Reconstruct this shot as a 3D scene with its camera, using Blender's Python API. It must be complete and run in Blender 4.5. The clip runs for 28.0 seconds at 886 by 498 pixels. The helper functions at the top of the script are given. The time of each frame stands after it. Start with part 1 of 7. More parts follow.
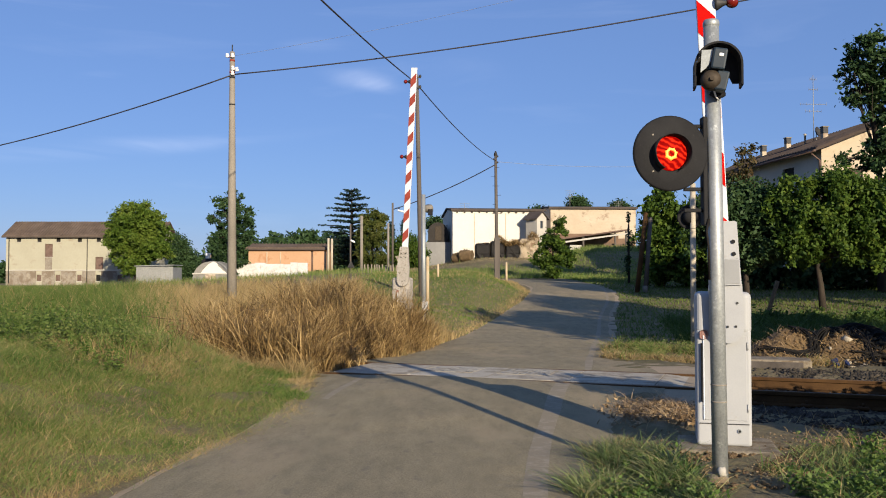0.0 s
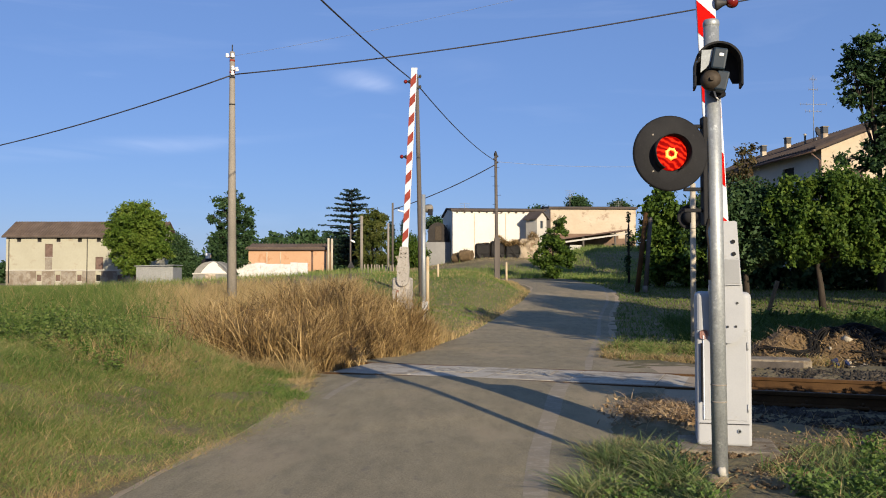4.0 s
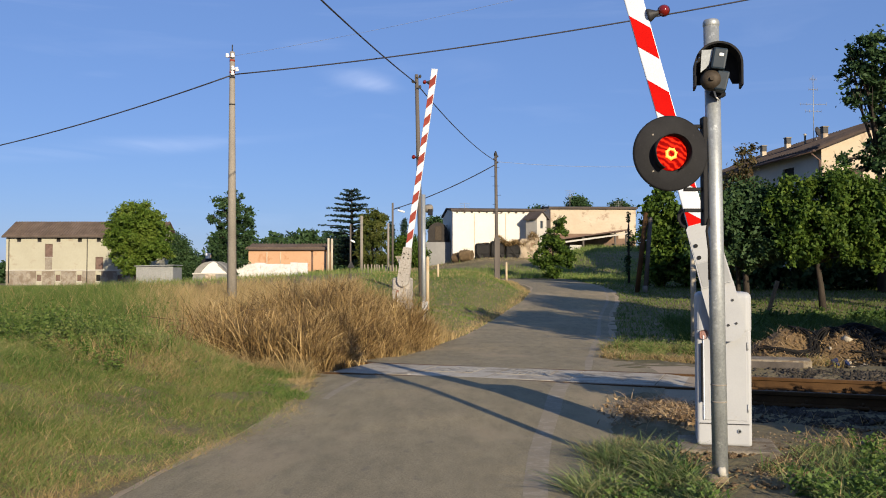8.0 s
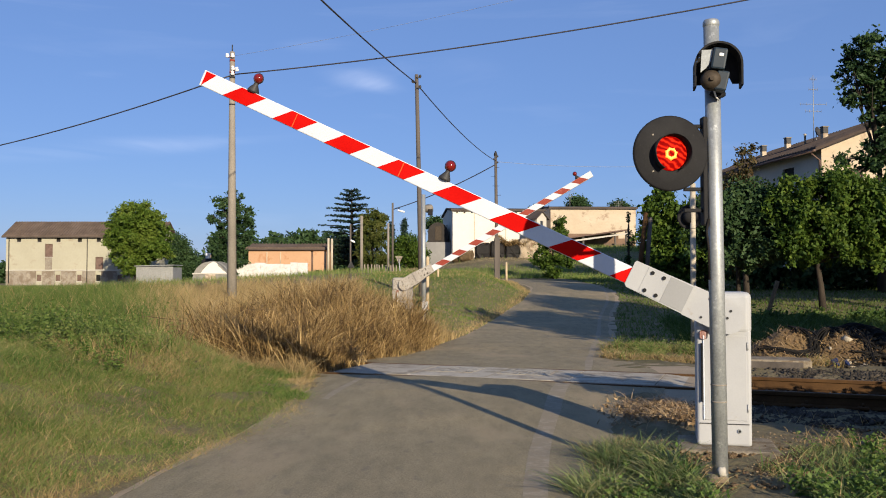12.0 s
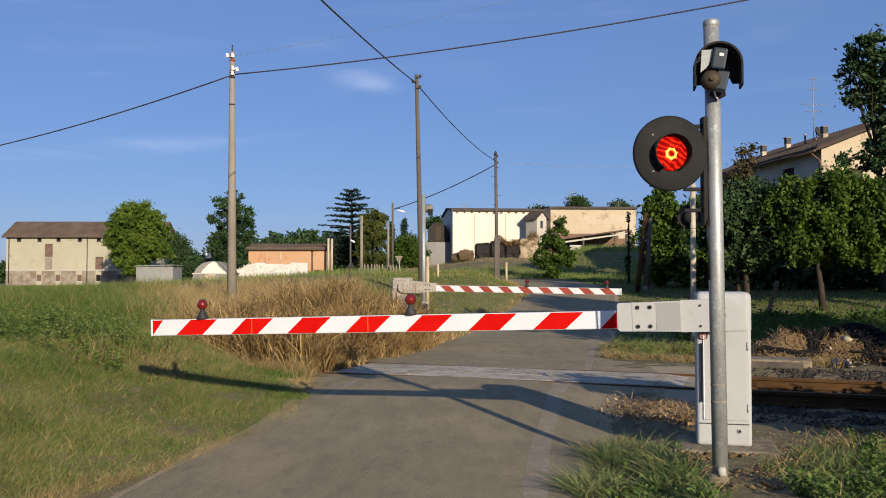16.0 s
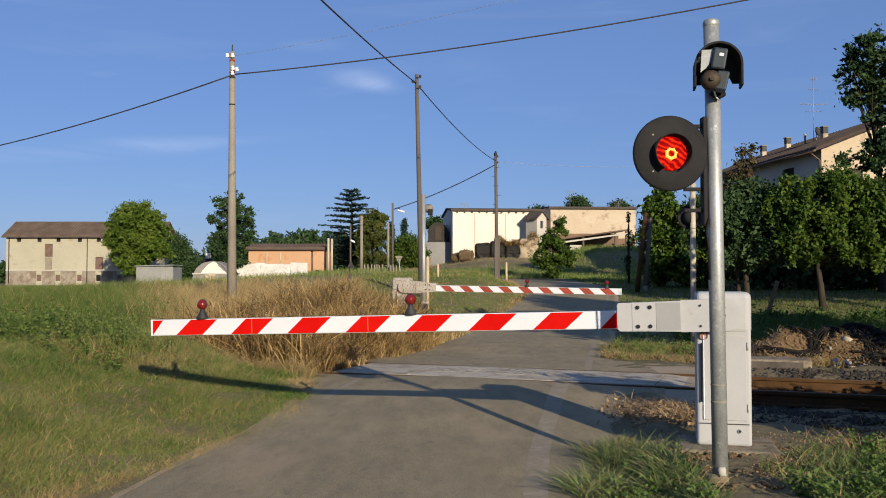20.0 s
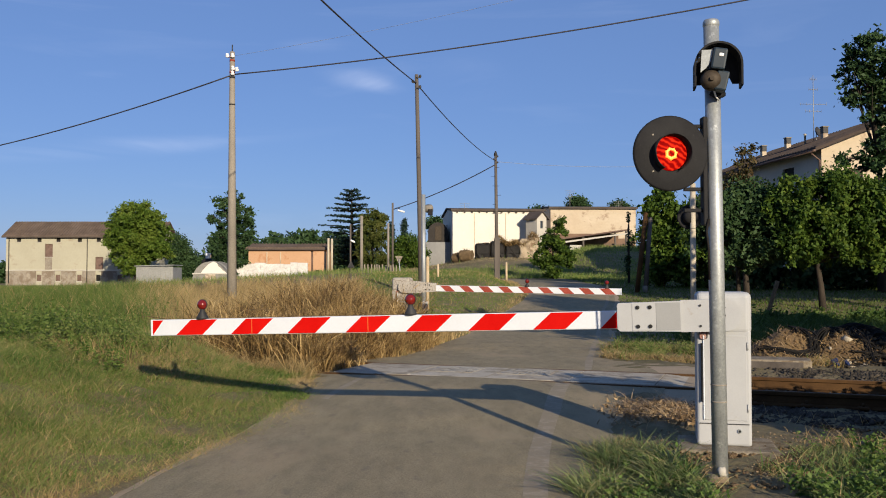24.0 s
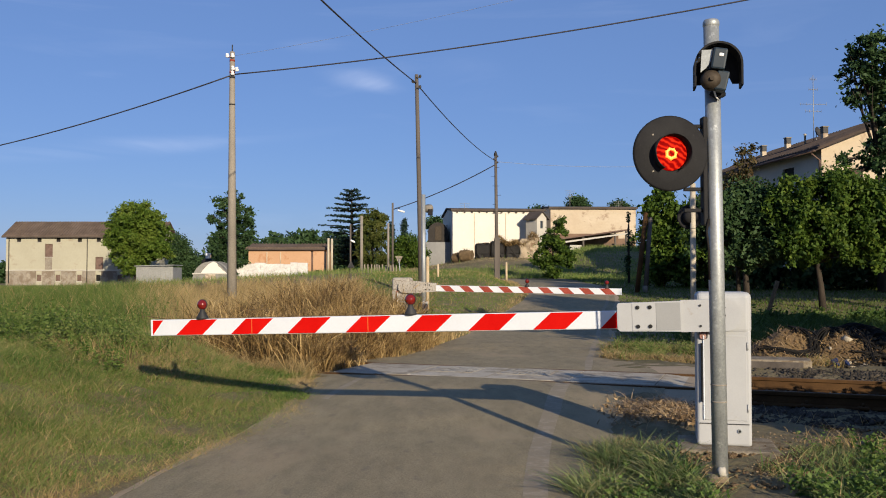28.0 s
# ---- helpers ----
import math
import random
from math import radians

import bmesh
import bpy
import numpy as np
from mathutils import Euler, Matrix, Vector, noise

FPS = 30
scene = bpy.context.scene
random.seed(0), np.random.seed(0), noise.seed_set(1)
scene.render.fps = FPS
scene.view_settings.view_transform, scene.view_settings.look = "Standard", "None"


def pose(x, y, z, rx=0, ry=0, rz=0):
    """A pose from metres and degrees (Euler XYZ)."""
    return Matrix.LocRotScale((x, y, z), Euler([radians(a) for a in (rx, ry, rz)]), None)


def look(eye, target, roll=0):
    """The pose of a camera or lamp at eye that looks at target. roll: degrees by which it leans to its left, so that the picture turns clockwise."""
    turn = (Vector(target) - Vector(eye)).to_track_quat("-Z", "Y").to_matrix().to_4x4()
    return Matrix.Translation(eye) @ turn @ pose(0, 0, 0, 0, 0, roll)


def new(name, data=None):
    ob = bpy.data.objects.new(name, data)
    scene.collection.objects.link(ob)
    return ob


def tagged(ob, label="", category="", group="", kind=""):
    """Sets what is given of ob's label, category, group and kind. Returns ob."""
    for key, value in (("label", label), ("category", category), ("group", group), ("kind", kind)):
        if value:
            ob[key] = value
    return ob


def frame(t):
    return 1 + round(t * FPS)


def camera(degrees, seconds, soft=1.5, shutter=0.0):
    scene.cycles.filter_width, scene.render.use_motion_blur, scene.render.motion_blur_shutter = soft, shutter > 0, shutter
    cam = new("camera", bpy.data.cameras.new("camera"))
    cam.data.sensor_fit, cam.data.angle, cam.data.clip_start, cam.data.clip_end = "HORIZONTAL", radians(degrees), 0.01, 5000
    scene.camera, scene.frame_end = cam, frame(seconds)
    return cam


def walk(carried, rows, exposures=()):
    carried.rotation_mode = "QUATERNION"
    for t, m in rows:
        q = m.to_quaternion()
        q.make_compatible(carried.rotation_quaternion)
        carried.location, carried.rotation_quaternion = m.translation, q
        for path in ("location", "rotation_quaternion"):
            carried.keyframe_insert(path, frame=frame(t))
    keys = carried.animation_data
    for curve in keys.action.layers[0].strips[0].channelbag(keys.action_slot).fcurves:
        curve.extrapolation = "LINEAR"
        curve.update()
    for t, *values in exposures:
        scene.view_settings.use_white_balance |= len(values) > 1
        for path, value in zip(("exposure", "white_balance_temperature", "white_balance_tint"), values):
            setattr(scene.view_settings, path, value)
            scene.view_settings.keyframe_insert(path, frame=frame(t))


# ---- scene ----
# camera: on a stand beside the road, looking down it over the crossing
cam = camera(54.0, 28.0, soft=1.0)
EYE = pose(0, 0, 1.45, 91.824, 0, 0)
walk(cam, [(0.0, EYE), (28.0, EYE)], exposures=[(0.0, 0.55, 6400, 12), (11.0, 0.57, 6400, 12), (15.0, 0.38, 6400, 12), (28.0, 0.38, 6400, 12)])

# ---- world and sun: low evening sun behind the camera, to its right ----
SUN_EL, SUN_AZ = 16.5, 157.7
world = bpy.data.worlds.new("world")
scene.world = world
world.use_nodes = True
wn, wl = world.node_tree.nodes, world.node_tree.links
sky = wn.new("ShaderNodeTexSky")
sky.sky_type = "NISHITA"
sky.sun_disc = False
sky.sun_elevation, sky.sun_rotation = radians(SUN_EL), radians(SUN_AZ)
sky.altitude, sky.air_density, sky.dust_density, sky.ozone_density = 50, 1.0, 0.3, 6.0
# faint high cirrus: streaky noise, thin, only well above the horizon
tc = wn.new("ShaderNodeTexCoord")
mp = wn.new("ShaderNodeMapping")
mp.inputs["Scale"].default_value, mp.inputs["Rotation"].default_value = (1.1, 1.1, 9.0), (0.0, radians(5), 0.0)
wl.new(tc.outputs["Generated"], mp.inputs["Vector"])
cn = wn.new("ShaderNodeTexNoise")
cn.inputs["Scale"].default_value, cn.inputs["Detail"].default_value, cn.inputs["Roughness"].default_value, cn.inputs["Distortion"].default_value = 2.6, 7, 0.55, 0.6
wl.new(mp.outputs[0], cn.inputs["Vector"])
cr = wn.new("ShaderNodeValToRGB")
cr.color_ramp.elements[0].position, cr.color_ramp.elements[1].position = 0.55, 0.85
cr.color_ramp.elements[1].color = (0.07, 0.07, 0.07, 1)
wl.new(cn.outputs["Fac"], cr.inputs[0])
# wisps of cirrus: (bearing x, height z, half length, half width, tilt, strength)
wisp_sum = cr.outputs[0]
for wx, wz, wa, wb, tilt, amount in ((-0.093, 0.221, 0.055, 0.015, 7, 0.19), (-0.07, 0.214, 0.04, 0.01, 9, 0.1), (-0.33, 0.14, 0.25, 0.014, -7, 0.15), (-0.52, 0.125, 0.12, 0.016, -9, 0.12), (-0.14, 0.257, 0.05, 0.01, -3, 0.12), (-0.36, 0.21, 0.03, 0.008, -6, 0.12), (0.03, 0.225, 0.06, 0.03, 4, 0.06)):
    mq = wn.new("ShaderNodeMapping")
    mq.vector_type = "TEXTURE"
    mq.inputs["Location"].default_value, mq.inputs["Rotation"].default_value, mq.inputs["Scale"].default_value = (wx, 0.95, wz), (0, radians(tilt), 0), (wa, 1.5, wb)
    wl.new(tc.outputs["Generated"], mq.inputs["Vector"])
    lq = wn.new("ShaderNodeVectorMath")
    lq.operation = "LENGTH"
    wl.new(mq.outputs[0], lq.inputs[0])
    fq = wn.new("ShaderNodeMapRange")
    fq.interpolation_type = "SMOOTHERSTEP"
    fq.inputs["From Min"].default_value, fq.inputs["From Max"].default_value, fq.inputs["To Min"].default_value, fq.inputs["To Max"].default_value = 0.0, 1.15, amount, 0.0
    wl.new(lq.outputs["Value"], fq.inputs["Value"])
    ragged = wn.new("ShaderNodeMapRange")
    ragged.inputs["From Min"].default_value, ragged.inputs["From Max"].default_value = 0.38, 0.66
    wl.new(cn.outputs["Fac"], ragged.inputs["Value"])
    pq = wn.new("ShaderNodeMath")
    pq.operation = "MULTIPLY_ADD"
    wl.new(fq.outputs[0], pq.inputs[0])
    wl.new(ragged.outputs[0], pq.inputs[1])
    wl.new(wisp_sum, pq.inputs[2])
    wisp_sum = pq.outputs[0]
tint = wn.new("ShaderNodeMix")
tint.data_type, tint.blend_type = "RGBA", "MULTIPLY"
tint.inputs[0].default_value, tint.inputs[7].default_value = 1.0, (1.17, 1.0, 1.07, 1)
wl.new(sky.outputs[0], tint.inputs[6])
cirrus = wn.new("ShaderNodeMix")
cirrus.data_type, cirrus.blend_type = "RGBA", "MIX"
cirrus.inputs[7].default_value = (11.0, 11.5, 13.0, 1)
wl.new(wisp_sum, cirrus.inputs[0])
even = wn.new("ShaderNodeMix")
even.data_type, even.blend_type = "RGBA", "MIX"
even.inputs[0].default_value, even.inputs[7].default_value = 0.5, (1.82, 3.15, 6.3, 1)
wl.new(tint.outputs[2], even.inputs[6])
wl.new(even.outputs[2], cirrus.inputs[6])
wl.new(cirrus.outputs[2], wn["Background"].inputs[0])
wn["Background"].inputs[1].default_value = 0.0755
sun_data = bpy.data.lights.new("sun", "SUN")
sun_data.energy, sun_data.angle, sun_data.color = 5.0, radians(0.55), (1.0, 0.85, 0.62)
sun = new("sun", sun_data)
az = radians(SUN_AZ)
SUN_DIR = Vector((math.sin(az) * math.cos(radians(SUN_EL)), math.cos(az) * math.cos(radians(SUN_EL)), math.sin(radians(SUN_EL))))
sun.matrix_world = look(SUN_DIR * 60, (0, 0, 0))


# ---- materials ----
def nodes_of(name):
    m = bpy.data.materials.new(name)
    m.use_nodes = True
    n, l = m.node_tree.nodes, m.node_tree.links
    return m, n, l, n["Principled BSDF"]


def noise_node(n, l, src, scale, detail=5, rough=0.6, squash=None):
    t = n.new("ShaderNodeTexNoise")
    t.inputs["Scale"].default_value, t.inputs["Detail"].default_value, t.inputs["Roughness"].default_value = scale, detail, rough
    if squash:
        mp = n.new("ShaderNodeMapping")
        mp.inputs["Scale"].default_value = squash
        l.new(src, mp.inputs["Vector"])
        src = mp.outputs[0]
    l.new(src, t.inputs["Vector"])
    return t.outputs["Fac"]


def ramp_node(n, l, fac, stops):
    r = n.new("ShaderNodeValToRGB")
    e = r.color_ramp.elements
    while len(e) < len(stops):
        e.new(0.5)
    for k, (p, c) in zip(e, stops):
        k.position, k.color = p, (*c, 1)
    l.new(fac, r.inputs[0])
    return r.outputs[0]


def mix_node(n, l, kind, fac, a, b):
    x = n.new("ShaderNodeMix")
    x.data_type, x.blend_type = "RGBA", kind
    for sock, v in ((x.inputs[0], fac), (x.inputs[6], a), (x.inputs[7], b)):
        if isinstance(v, bpy.types.NodeSocket):
            l.new(v, sock)
        else:
            sock.default_value = v if isinstance(v, (int, float)) else (*v, 1)
    return x.outputs[2]


def bump_node(n, l, b, height, strength, dist=0.01):
    k = n.new("ShaderNodeBump")
    k.inputs["Strength"].default_value, k.inputs["Distance"].default_value = strength, dist
    l.new(height, k.inputs["Height"])
    l.new(k.outputs[0], b.inputs["Normal"])


def mat(name, c1, c2, scale=3.0, fine=40.0, rough=0.8, metal=0.0, bump=0.3, dist=0.01, spec=0.3, wear=None, wear_at=0.62, wear_scale=2.0, vary=0.0, island=False, squash=None, object_space=False, grain=0.26):
    """Two colours at a large and a fine scale, wear patches of a third, fine relief."""
    m, n, l, b = nodes_of(name)
    if object_space:
        src = n.new("ShaderNodeTexCoord").outputs["Object"]
    else:
        src = n.new("ShaderNodeNewGeometry").outputs["Position"]
    big, small = noise_node(n, l, src, scale, 4, 0.6, squash), noise_node(n, l, src, fine, 6, 0.65)
    col = ramp_node(n, l, big, [(0.32, c1), (0.68, c2)])
    g = ramp_node(n, l, small, [(0.25, (1 - grain,) * 3), (0.75, (1 + grain * 0.8,) * 3)])
    col = mix_node(n, l, "MULTIPLY", 1.0, col, g)
    if wear:
        w = noise_node(n, l, src, wear_scale, 8, 0.7)
        f = ramp_node(n, l, w, [(wear_at - 0.04, (0, 0, 0)), (wear_at + 0.05, (1, 1, 1))])
        col = mix_node(n, l, "MIX", f, col, wear)
    if vary:
        if island:
            r = n.new("ShaderNodeNewGeometry").outputs["Random Per Island"]
        else:
            r = n.new("ShaderNodeObjectInfo").outputs["Random"]
        v = ramp_node(n, l, r, [(0, (1 - vary,) * 3), (1, (1 + vary,) * 3)])
        col = mix_node(n, l, "MULTIPLY", 1.0, col, v)
    l.new(col, b.inputs["Base Color"])
    b.inputs["Roughness"].default_value, b.inputs["Metallic"].default_value = rough, metal
    b.inputs["Specular IOR Level"].default_value = spec
    if bump:
        bump_node(n, l, b, small, bump, dist)
    return m


def leaf_mat(name, tones, through_light=0.3, patch=0.5):
    """Leaves, blades and stalks: each takes its own tone, clumps lean to one or the other."""
    m, n, l, b = nodes_of(name)
    geo = n.new("ShaderNodeNewGeometry")
    r = geo.outputs["Random Per Island"]
    p = noise_node(n, l, geo.outputs["Position"], patch, 4, 0.6)
    a = n.new("ShaderNodeMath")
    a.operation = "MULTIPLY_ADD"
    l.new(r, a.inputs[0])
    a.inputs[1].default_value = 0.55
    s = n.new("ShaderNodeMath")
    s.operation = "MULTIPLY_ADD"
    l.new(p, s.inputs[0])
    s.inputs[1].default_value, s.inputs[2].default_value = 1.5, -0.53
    l.new(s.outputs[0], a.inputs[2])
    k = len(tones)
    col = ramp_node(n, l, a.outputs[0], [((i + 0.5) / k, c) for i, c in enumerate(tones)])
    l.new(col, b.inputs["Base Color"])
    b.inputs["Roughness"].default_value, b.inputs["Specular IOR Level"].default_value = 0.6, 0.2
    tr = n.new("ShaderNodeBsdfTranslucent")
    l.new(col, tr.inputs[0])
    mx = n.new("ShaderNodeMixShader")
    mx.inputs[0].default_value = through_light
    l.new(b.outputs[0], mx.inputs[1])
    l.new(tr.outputs[0], mx.inputs[2])
    l.new(mx.outputs[0], n["Material Output"].inputs[0])
    return m


M = {}
M["ground"] = mat("ground_soil", (0.125, 0.11, 0.052), (0.19, 0.15, 0.083), 0.5, 14, 0.95, bump=0.6, dist=0.04, wear=(0.22, 0.175, 0.105), wear_at=0.6, wear_scale=1.1)
m_, n_, l_, b_ = nodes_of("asphalt")
pos_ = n_.new("ShaderNodeNewGeometry").outputs["Position"]
big_, mid_, fine_ = noise_node(n_, l_, pos_, 0.45, 4), noise_node(n_, l_, pos_, 3.2, 5, 0.7, (1.6, 0.5, 1)), noise_node(n_, l_, pos_, 75, 6, 0.75)
c_ = ramp_node(n_, l_, big_, [(0.3, (0.222, 0.188, 0.118)), (0.55, (0.258, 0.216, 0.132)), (0.75, (0.328, 0.26, 0.145))])
c_ = mix_node(n_, l_, "MULTIPLY", 1.0, c_, ramp_node(n_, l_, mid_, [(0.3, (0.8,) * 3), (0.7, (1.13,) * 3)]))
c_ = mix_node(n_, l_, "MULTIPLY", 1.0, c_, ramp_node(n_, l_, fine_, [(0.32, (0.62,) * 3), (0.5, (1.0,) * 3), (0.7, (1.3,) * 3)]))
spot_ = noise_node(n_, l_, pos_, 5.0, 4, 0.55, (1.3, 0.6, 1))
c_ = mix_node(n_, l_, "MIX", ramp_node(n_, l_, spot_, [(0.62, (0, 0, 0)), (0.72, (0.6, 0.6, 0.6))]), c_, (0.14, 0.118, 0.09))
stain_ = noise_node(n_, l_, pos_, 0.8, 5, 0.6, (1, 0.45, 1))
c_ = mix_node(n_, l_, "MIX", ramp_node(n_, l_, stain_, [(0.52, (0, 0, 0)), (0.7, (0.75, 0.75, 0.75))]), c_, (0.37, 0.29, 0.18))
tar_ = noise_node(n_, l_, pos_, 2.2, 6, 0.65, (1.5, 0.35, 1))
c_ = mix_node(n_, l_, "MIX", ramp_node(n_, l_, tar_, [(0.6, (0, 0, 0)), (0.7, (0.5, 0.5, 0.5))]), c_, (0.17, 0.142, 0.1))
l_.new(c_, b_.inputs["Base Color"])
b_.inputs["Roughness"].default_value, b_.inputs["Specular IOR Level"].default_value = 0.9, 0.2
bump_node(n_, l_, b_, fine_, 0.5, 0.006)
M["asphalt"] = m_
M["dust"] = mat("road_dust", (0.38, 0.3, 0.2), (0.3, 0.24, 0.16), 1.5, 60, 0.95, bump=0.4, dist=0.006)
M["line"] = mat("worn_road_paint", (0.33, 0.285, 0.21), (0.285, 0.24, 0.17), 6, 80, 0.85, bump=0.2, dist=0.002, wear=(0.25, 0.208, 0.14), wear_at=0.45, wear_scale=7)
M["concrete"] = mat("concrete", (0.34, 0.305, 0.24), (0.43, 0.39, 0.315), 1.3, 70, 0.9, bump=0.35, dist=0.005, wear=(0.25, 0.215, 0.16), wear_at=0.54, wear_scale=3)
M["pole_concrete"] = mat("pole_concrete", (0.2, 0.18, 0.15), (0.26, 0.235, 0.195), 1.2, 30, 0.9, bump=0.3, dist=0.006)
M["wood_grey"] = mat("weathered_pole_wood", (0.07, 0.06, 0.052), (0.12, 0.104, 0.09), 2, 30, 0.9, bump=0.5, dist=0.01, squash=(1, 1, 0.1))
M["rust"] = mat("rusty_rail_steel", (0.05, 0.023, 0.006), (0.085, 0.042, 0.012), 3, 50, 0.8, 0.1, bump=0.3, dist=0.003)
M["rail_head"] = mat("rail_head_steel", (0.1, 0.06, 0.03), (0.14, 0.085, 0.045), 3, 60, 0.6, 0.3, bump=0.1, dist=0.001)
M["ballast"] = mat("ballast_stone", (0.033, 0.028, 0.022), (0.068, 0.058, 0.046), 4, 30, 0.95, bump=0.4, dist=0.01, vary=0.35, island=True)
M["galv"] = mat("galvanised_steel", (0.27, 0.29, 0.29), (0.36, 0.38, 0.38), 9, 60, 0.5, 0.45, bump=0.08, dist=0.001, wear=(0.55, 0.57, 0.56), wear_at=0.63, wear_scale=16, squash=(1, 1, 0.5))
M["black"] = mat("black_enamel", (0.011, 0.011, 0.012), (0.017, 0.017, 0.018), 6, 90, 0.75, 0.0, bump=0.1, dist=0.001, spec=0.2, wear=(0.024, 0.023, 0.023), wear_at=0.64, wear_scale=25)
M["grey_paint"] = mat("light_grey_paint", grain=0.05, c1=(0.335, 0.345, 0.355), c2=(0.385, 0.395, 0.4), scale=2, fine=90, rough=0.55, bump=0.06, dist=0.001, spec=0.3, wear=(0.31, 0.29, 0.26), wear_at=0.68, wear_scale=6)
M["chip_paint"] = mat("flaking_grey_paint", (0.33, 0.305, 0.265), (0.42, 0.395, 0.35), 3, 60, 0.8, bump=0.2, dist=0.003, wear=(0.17, 0.135, 0.1), wear_at=0.56, wear_scale=32)
M["white"] = mat("white_boom_paint", (0.55, 0.58, 0.62), (0.6, 0.63, 0.67), 3, 70, 0.45, bump=0.04, dist=0.001, spec=0.4, wear=(0.5, 0.48, 0.45), wear_at=0.7, wear_scale=12, grain=0.05)
M["red"] = mat("red_reflective_film", (0.46, 0.004, 0.0025), (0.52, 0.007, 0.004), 4, 70, 0.7, bump=0.03, dist=0.001, spec=0.04, grain=0.05)
M["red_faded"] = mat("faded_red_film", (0.22, 0.035, 0.02), (0.3, 0.055, 0.035), 4, 60, 0.6, bump=0.03, dist=0.001, wear=(0.36, 0.14, 0.1), wear_at=0.66, wear_scale=14)
M["yellow_line"] = mat("tape_seam", (0.6, 0.11, 0.02), (0.55, 0.09, 0.02), 4, 60, 0.5, bump=0)
M["lamp_red"] = mat("unlit_red_lamp_glass", (0.13, 0.008, 0.005), (0.18, 0.011, 0.006), 4, 40, 0.12, bump=0, spec=0.6)
M["bracket"] = mat("dark_bracket_steel", (0.03, 0.03, 0.032), (0.05, 0.05, 0.05), 5, 60, 0.6, 0.3, bump=0.1, dist=0.002)
M["bell"] = mat("rusty_bell_metal", (0.034, 0.025, 0.017), (0.06, 0.046, 0.031), 12, 70, 0.65, 0.3, bump=0.2, dist=0.002)
M["blue_grey"] = mat("blue_grey_housing", (0.01, 0.021, 0.032), (0.016, 0.029, 0.042), 8, 70, 0.5, bump=0.05, dist=0.001, spec=0.4)
M["plaster_white"] = mat("white_plaster", (0.62, 0.58, 0.5), (0.68, 0.64, 0.56), 0.25, 6, 0.9, bump=0.2, dist=0.02, wear=(0.6, 0.55, 0.44), wear_at=0.67, wear_scale=0.35, grain=0.07)
M["plaster_cream"] = mat("stained_cream_plaster", (0.42, 0.345, 0.25), (0.48, 0.41, 0.31), 0.3, 5, 0.9, bump=0.2, dist=0.02, wear=(0.27, 0.2, 0.14), wear_at=0.58, wear_scale=0.6, squash=(1, 1, 2), grain=0.07)
M["plaster_old"] = mat("old_yellowed_plaster", (0.325, 0.31, 0.235), (0.385, 0.37, 0.285), 0.22, 4, 0.9, bump=0.2, dist=0.02, wear=(0.26, 0.21, 0.155), wear_at=0.62, wear_scale=0.4, grain=0.07)
M["plaster_base"] = mat("peeling_plinth_plaster", (0.2, 0.18, 0.15), (0.29, 0.255, 0.2), 0.5, 5, 0.9, bump=0.3, dist=0.03, wear=(0.17, 0.135, 0.1), wear_at=0.52, wear_scale=0.8)
# plain grey plaster; also the shade-toned colour of the house walls away from the sun
M["plaster_shade"] = mat("grey_and_shaded_plaster", (0.4, 0.38, 0.33), (0.46, 0.44, 0.39), 0.4, 6, 0.9, bump=0.2, dist=0.02, grain=0.07)
M["plaster_orange"] = mat("faded_orange_plaster", (0.42, 0.25, 0.145), (0.48, 0.305, 0.185), 0.35, 6, 0.9, bump=0.2, dist=0.02, wear=(0.36, 0.18, 0.09), wear_at=0.58, wear_scale=0.7, grain=0.07)
M["roof_tile"] = mat("old_clay_roof", (0.095, 0.068, 0.05), (0.15, 0.11, 0.082), 0.8, 7, 0.95, bump=0.8, dist=0.05, vary=0.2, island=True)
M["roof_brown"] = mat("dark_brown_roof_tiles", (0.05, 0.038, 0.032), (0.08, 0.06, 0.05), 0.8, 7, 0.95, bump=0.8, dist=0.05, vary=0.2, island=True)
M["roof_dark"] = mat("dark_roof_edge", (0.06, 0.048, 0.04), (0.09, 0.07, 0.058), 1, 10, 0.9)
M["brick"] = mat("old_brick", (0.14, 0.09, 0.062), (0.19, 0.125, 0.085), 1, 14, 0.95, bump=0.5, dist=0.02)
M["shutter"] = mat("weathered_shutter", (0.11, 0.07, 0.055), (0.16, 0.11, 0.09), 3, 20, 0.9)
M["void"] = mat("unlit_opening", (0.012, 0.011, 0.01), (0.018, 0.017, 0.016), 2, 10, 0.9, bump=0)
M["glass"] = mat("window_pane", (0.03, 0.035, 0.04), (0.04, 0.045, 0.05), 1, 5, 0.12, bump=0, spec=0.6)
M["hay"] = mat("straw_bale", (0.1, 0.066, 0.034), (0.18, 0.125, 0.066), 2, 25, 0.95, bump=0.8, dist=0.05)
M["tarp"] = mat("black_bale_film", (0.006, 0.0055, 0.005), (0.013, 0.011, 0.01), 2, 8, 0.7, bump=0.5, dist=0.04)
M["sheet_white"] = mat("white_plastic_sheet", (0.46, 0.45, 0.43), (0.6, 0.59, 0.565), 1, 6, 0.6, bump=0.5, dist=0.04, wear=(0.24, 0.23, 0.21), wear_at=0.6, wear_scale=1.2)
M["metal_grey"] = mat("grey_corrugated_steel", (0.23, 0.235, 0.225), (0.29, 0.295, 0.28), 0.7, 10, 0.6, 0.2, bump=0.2, dist=0.01)
M["yellow_post"] = mat("faded_yellow_paint", (0.42, 0.32, 0.19), (0.47, 0.38, 0.25), 5, 40, 0.7, bump=0.1, dist=0.002)
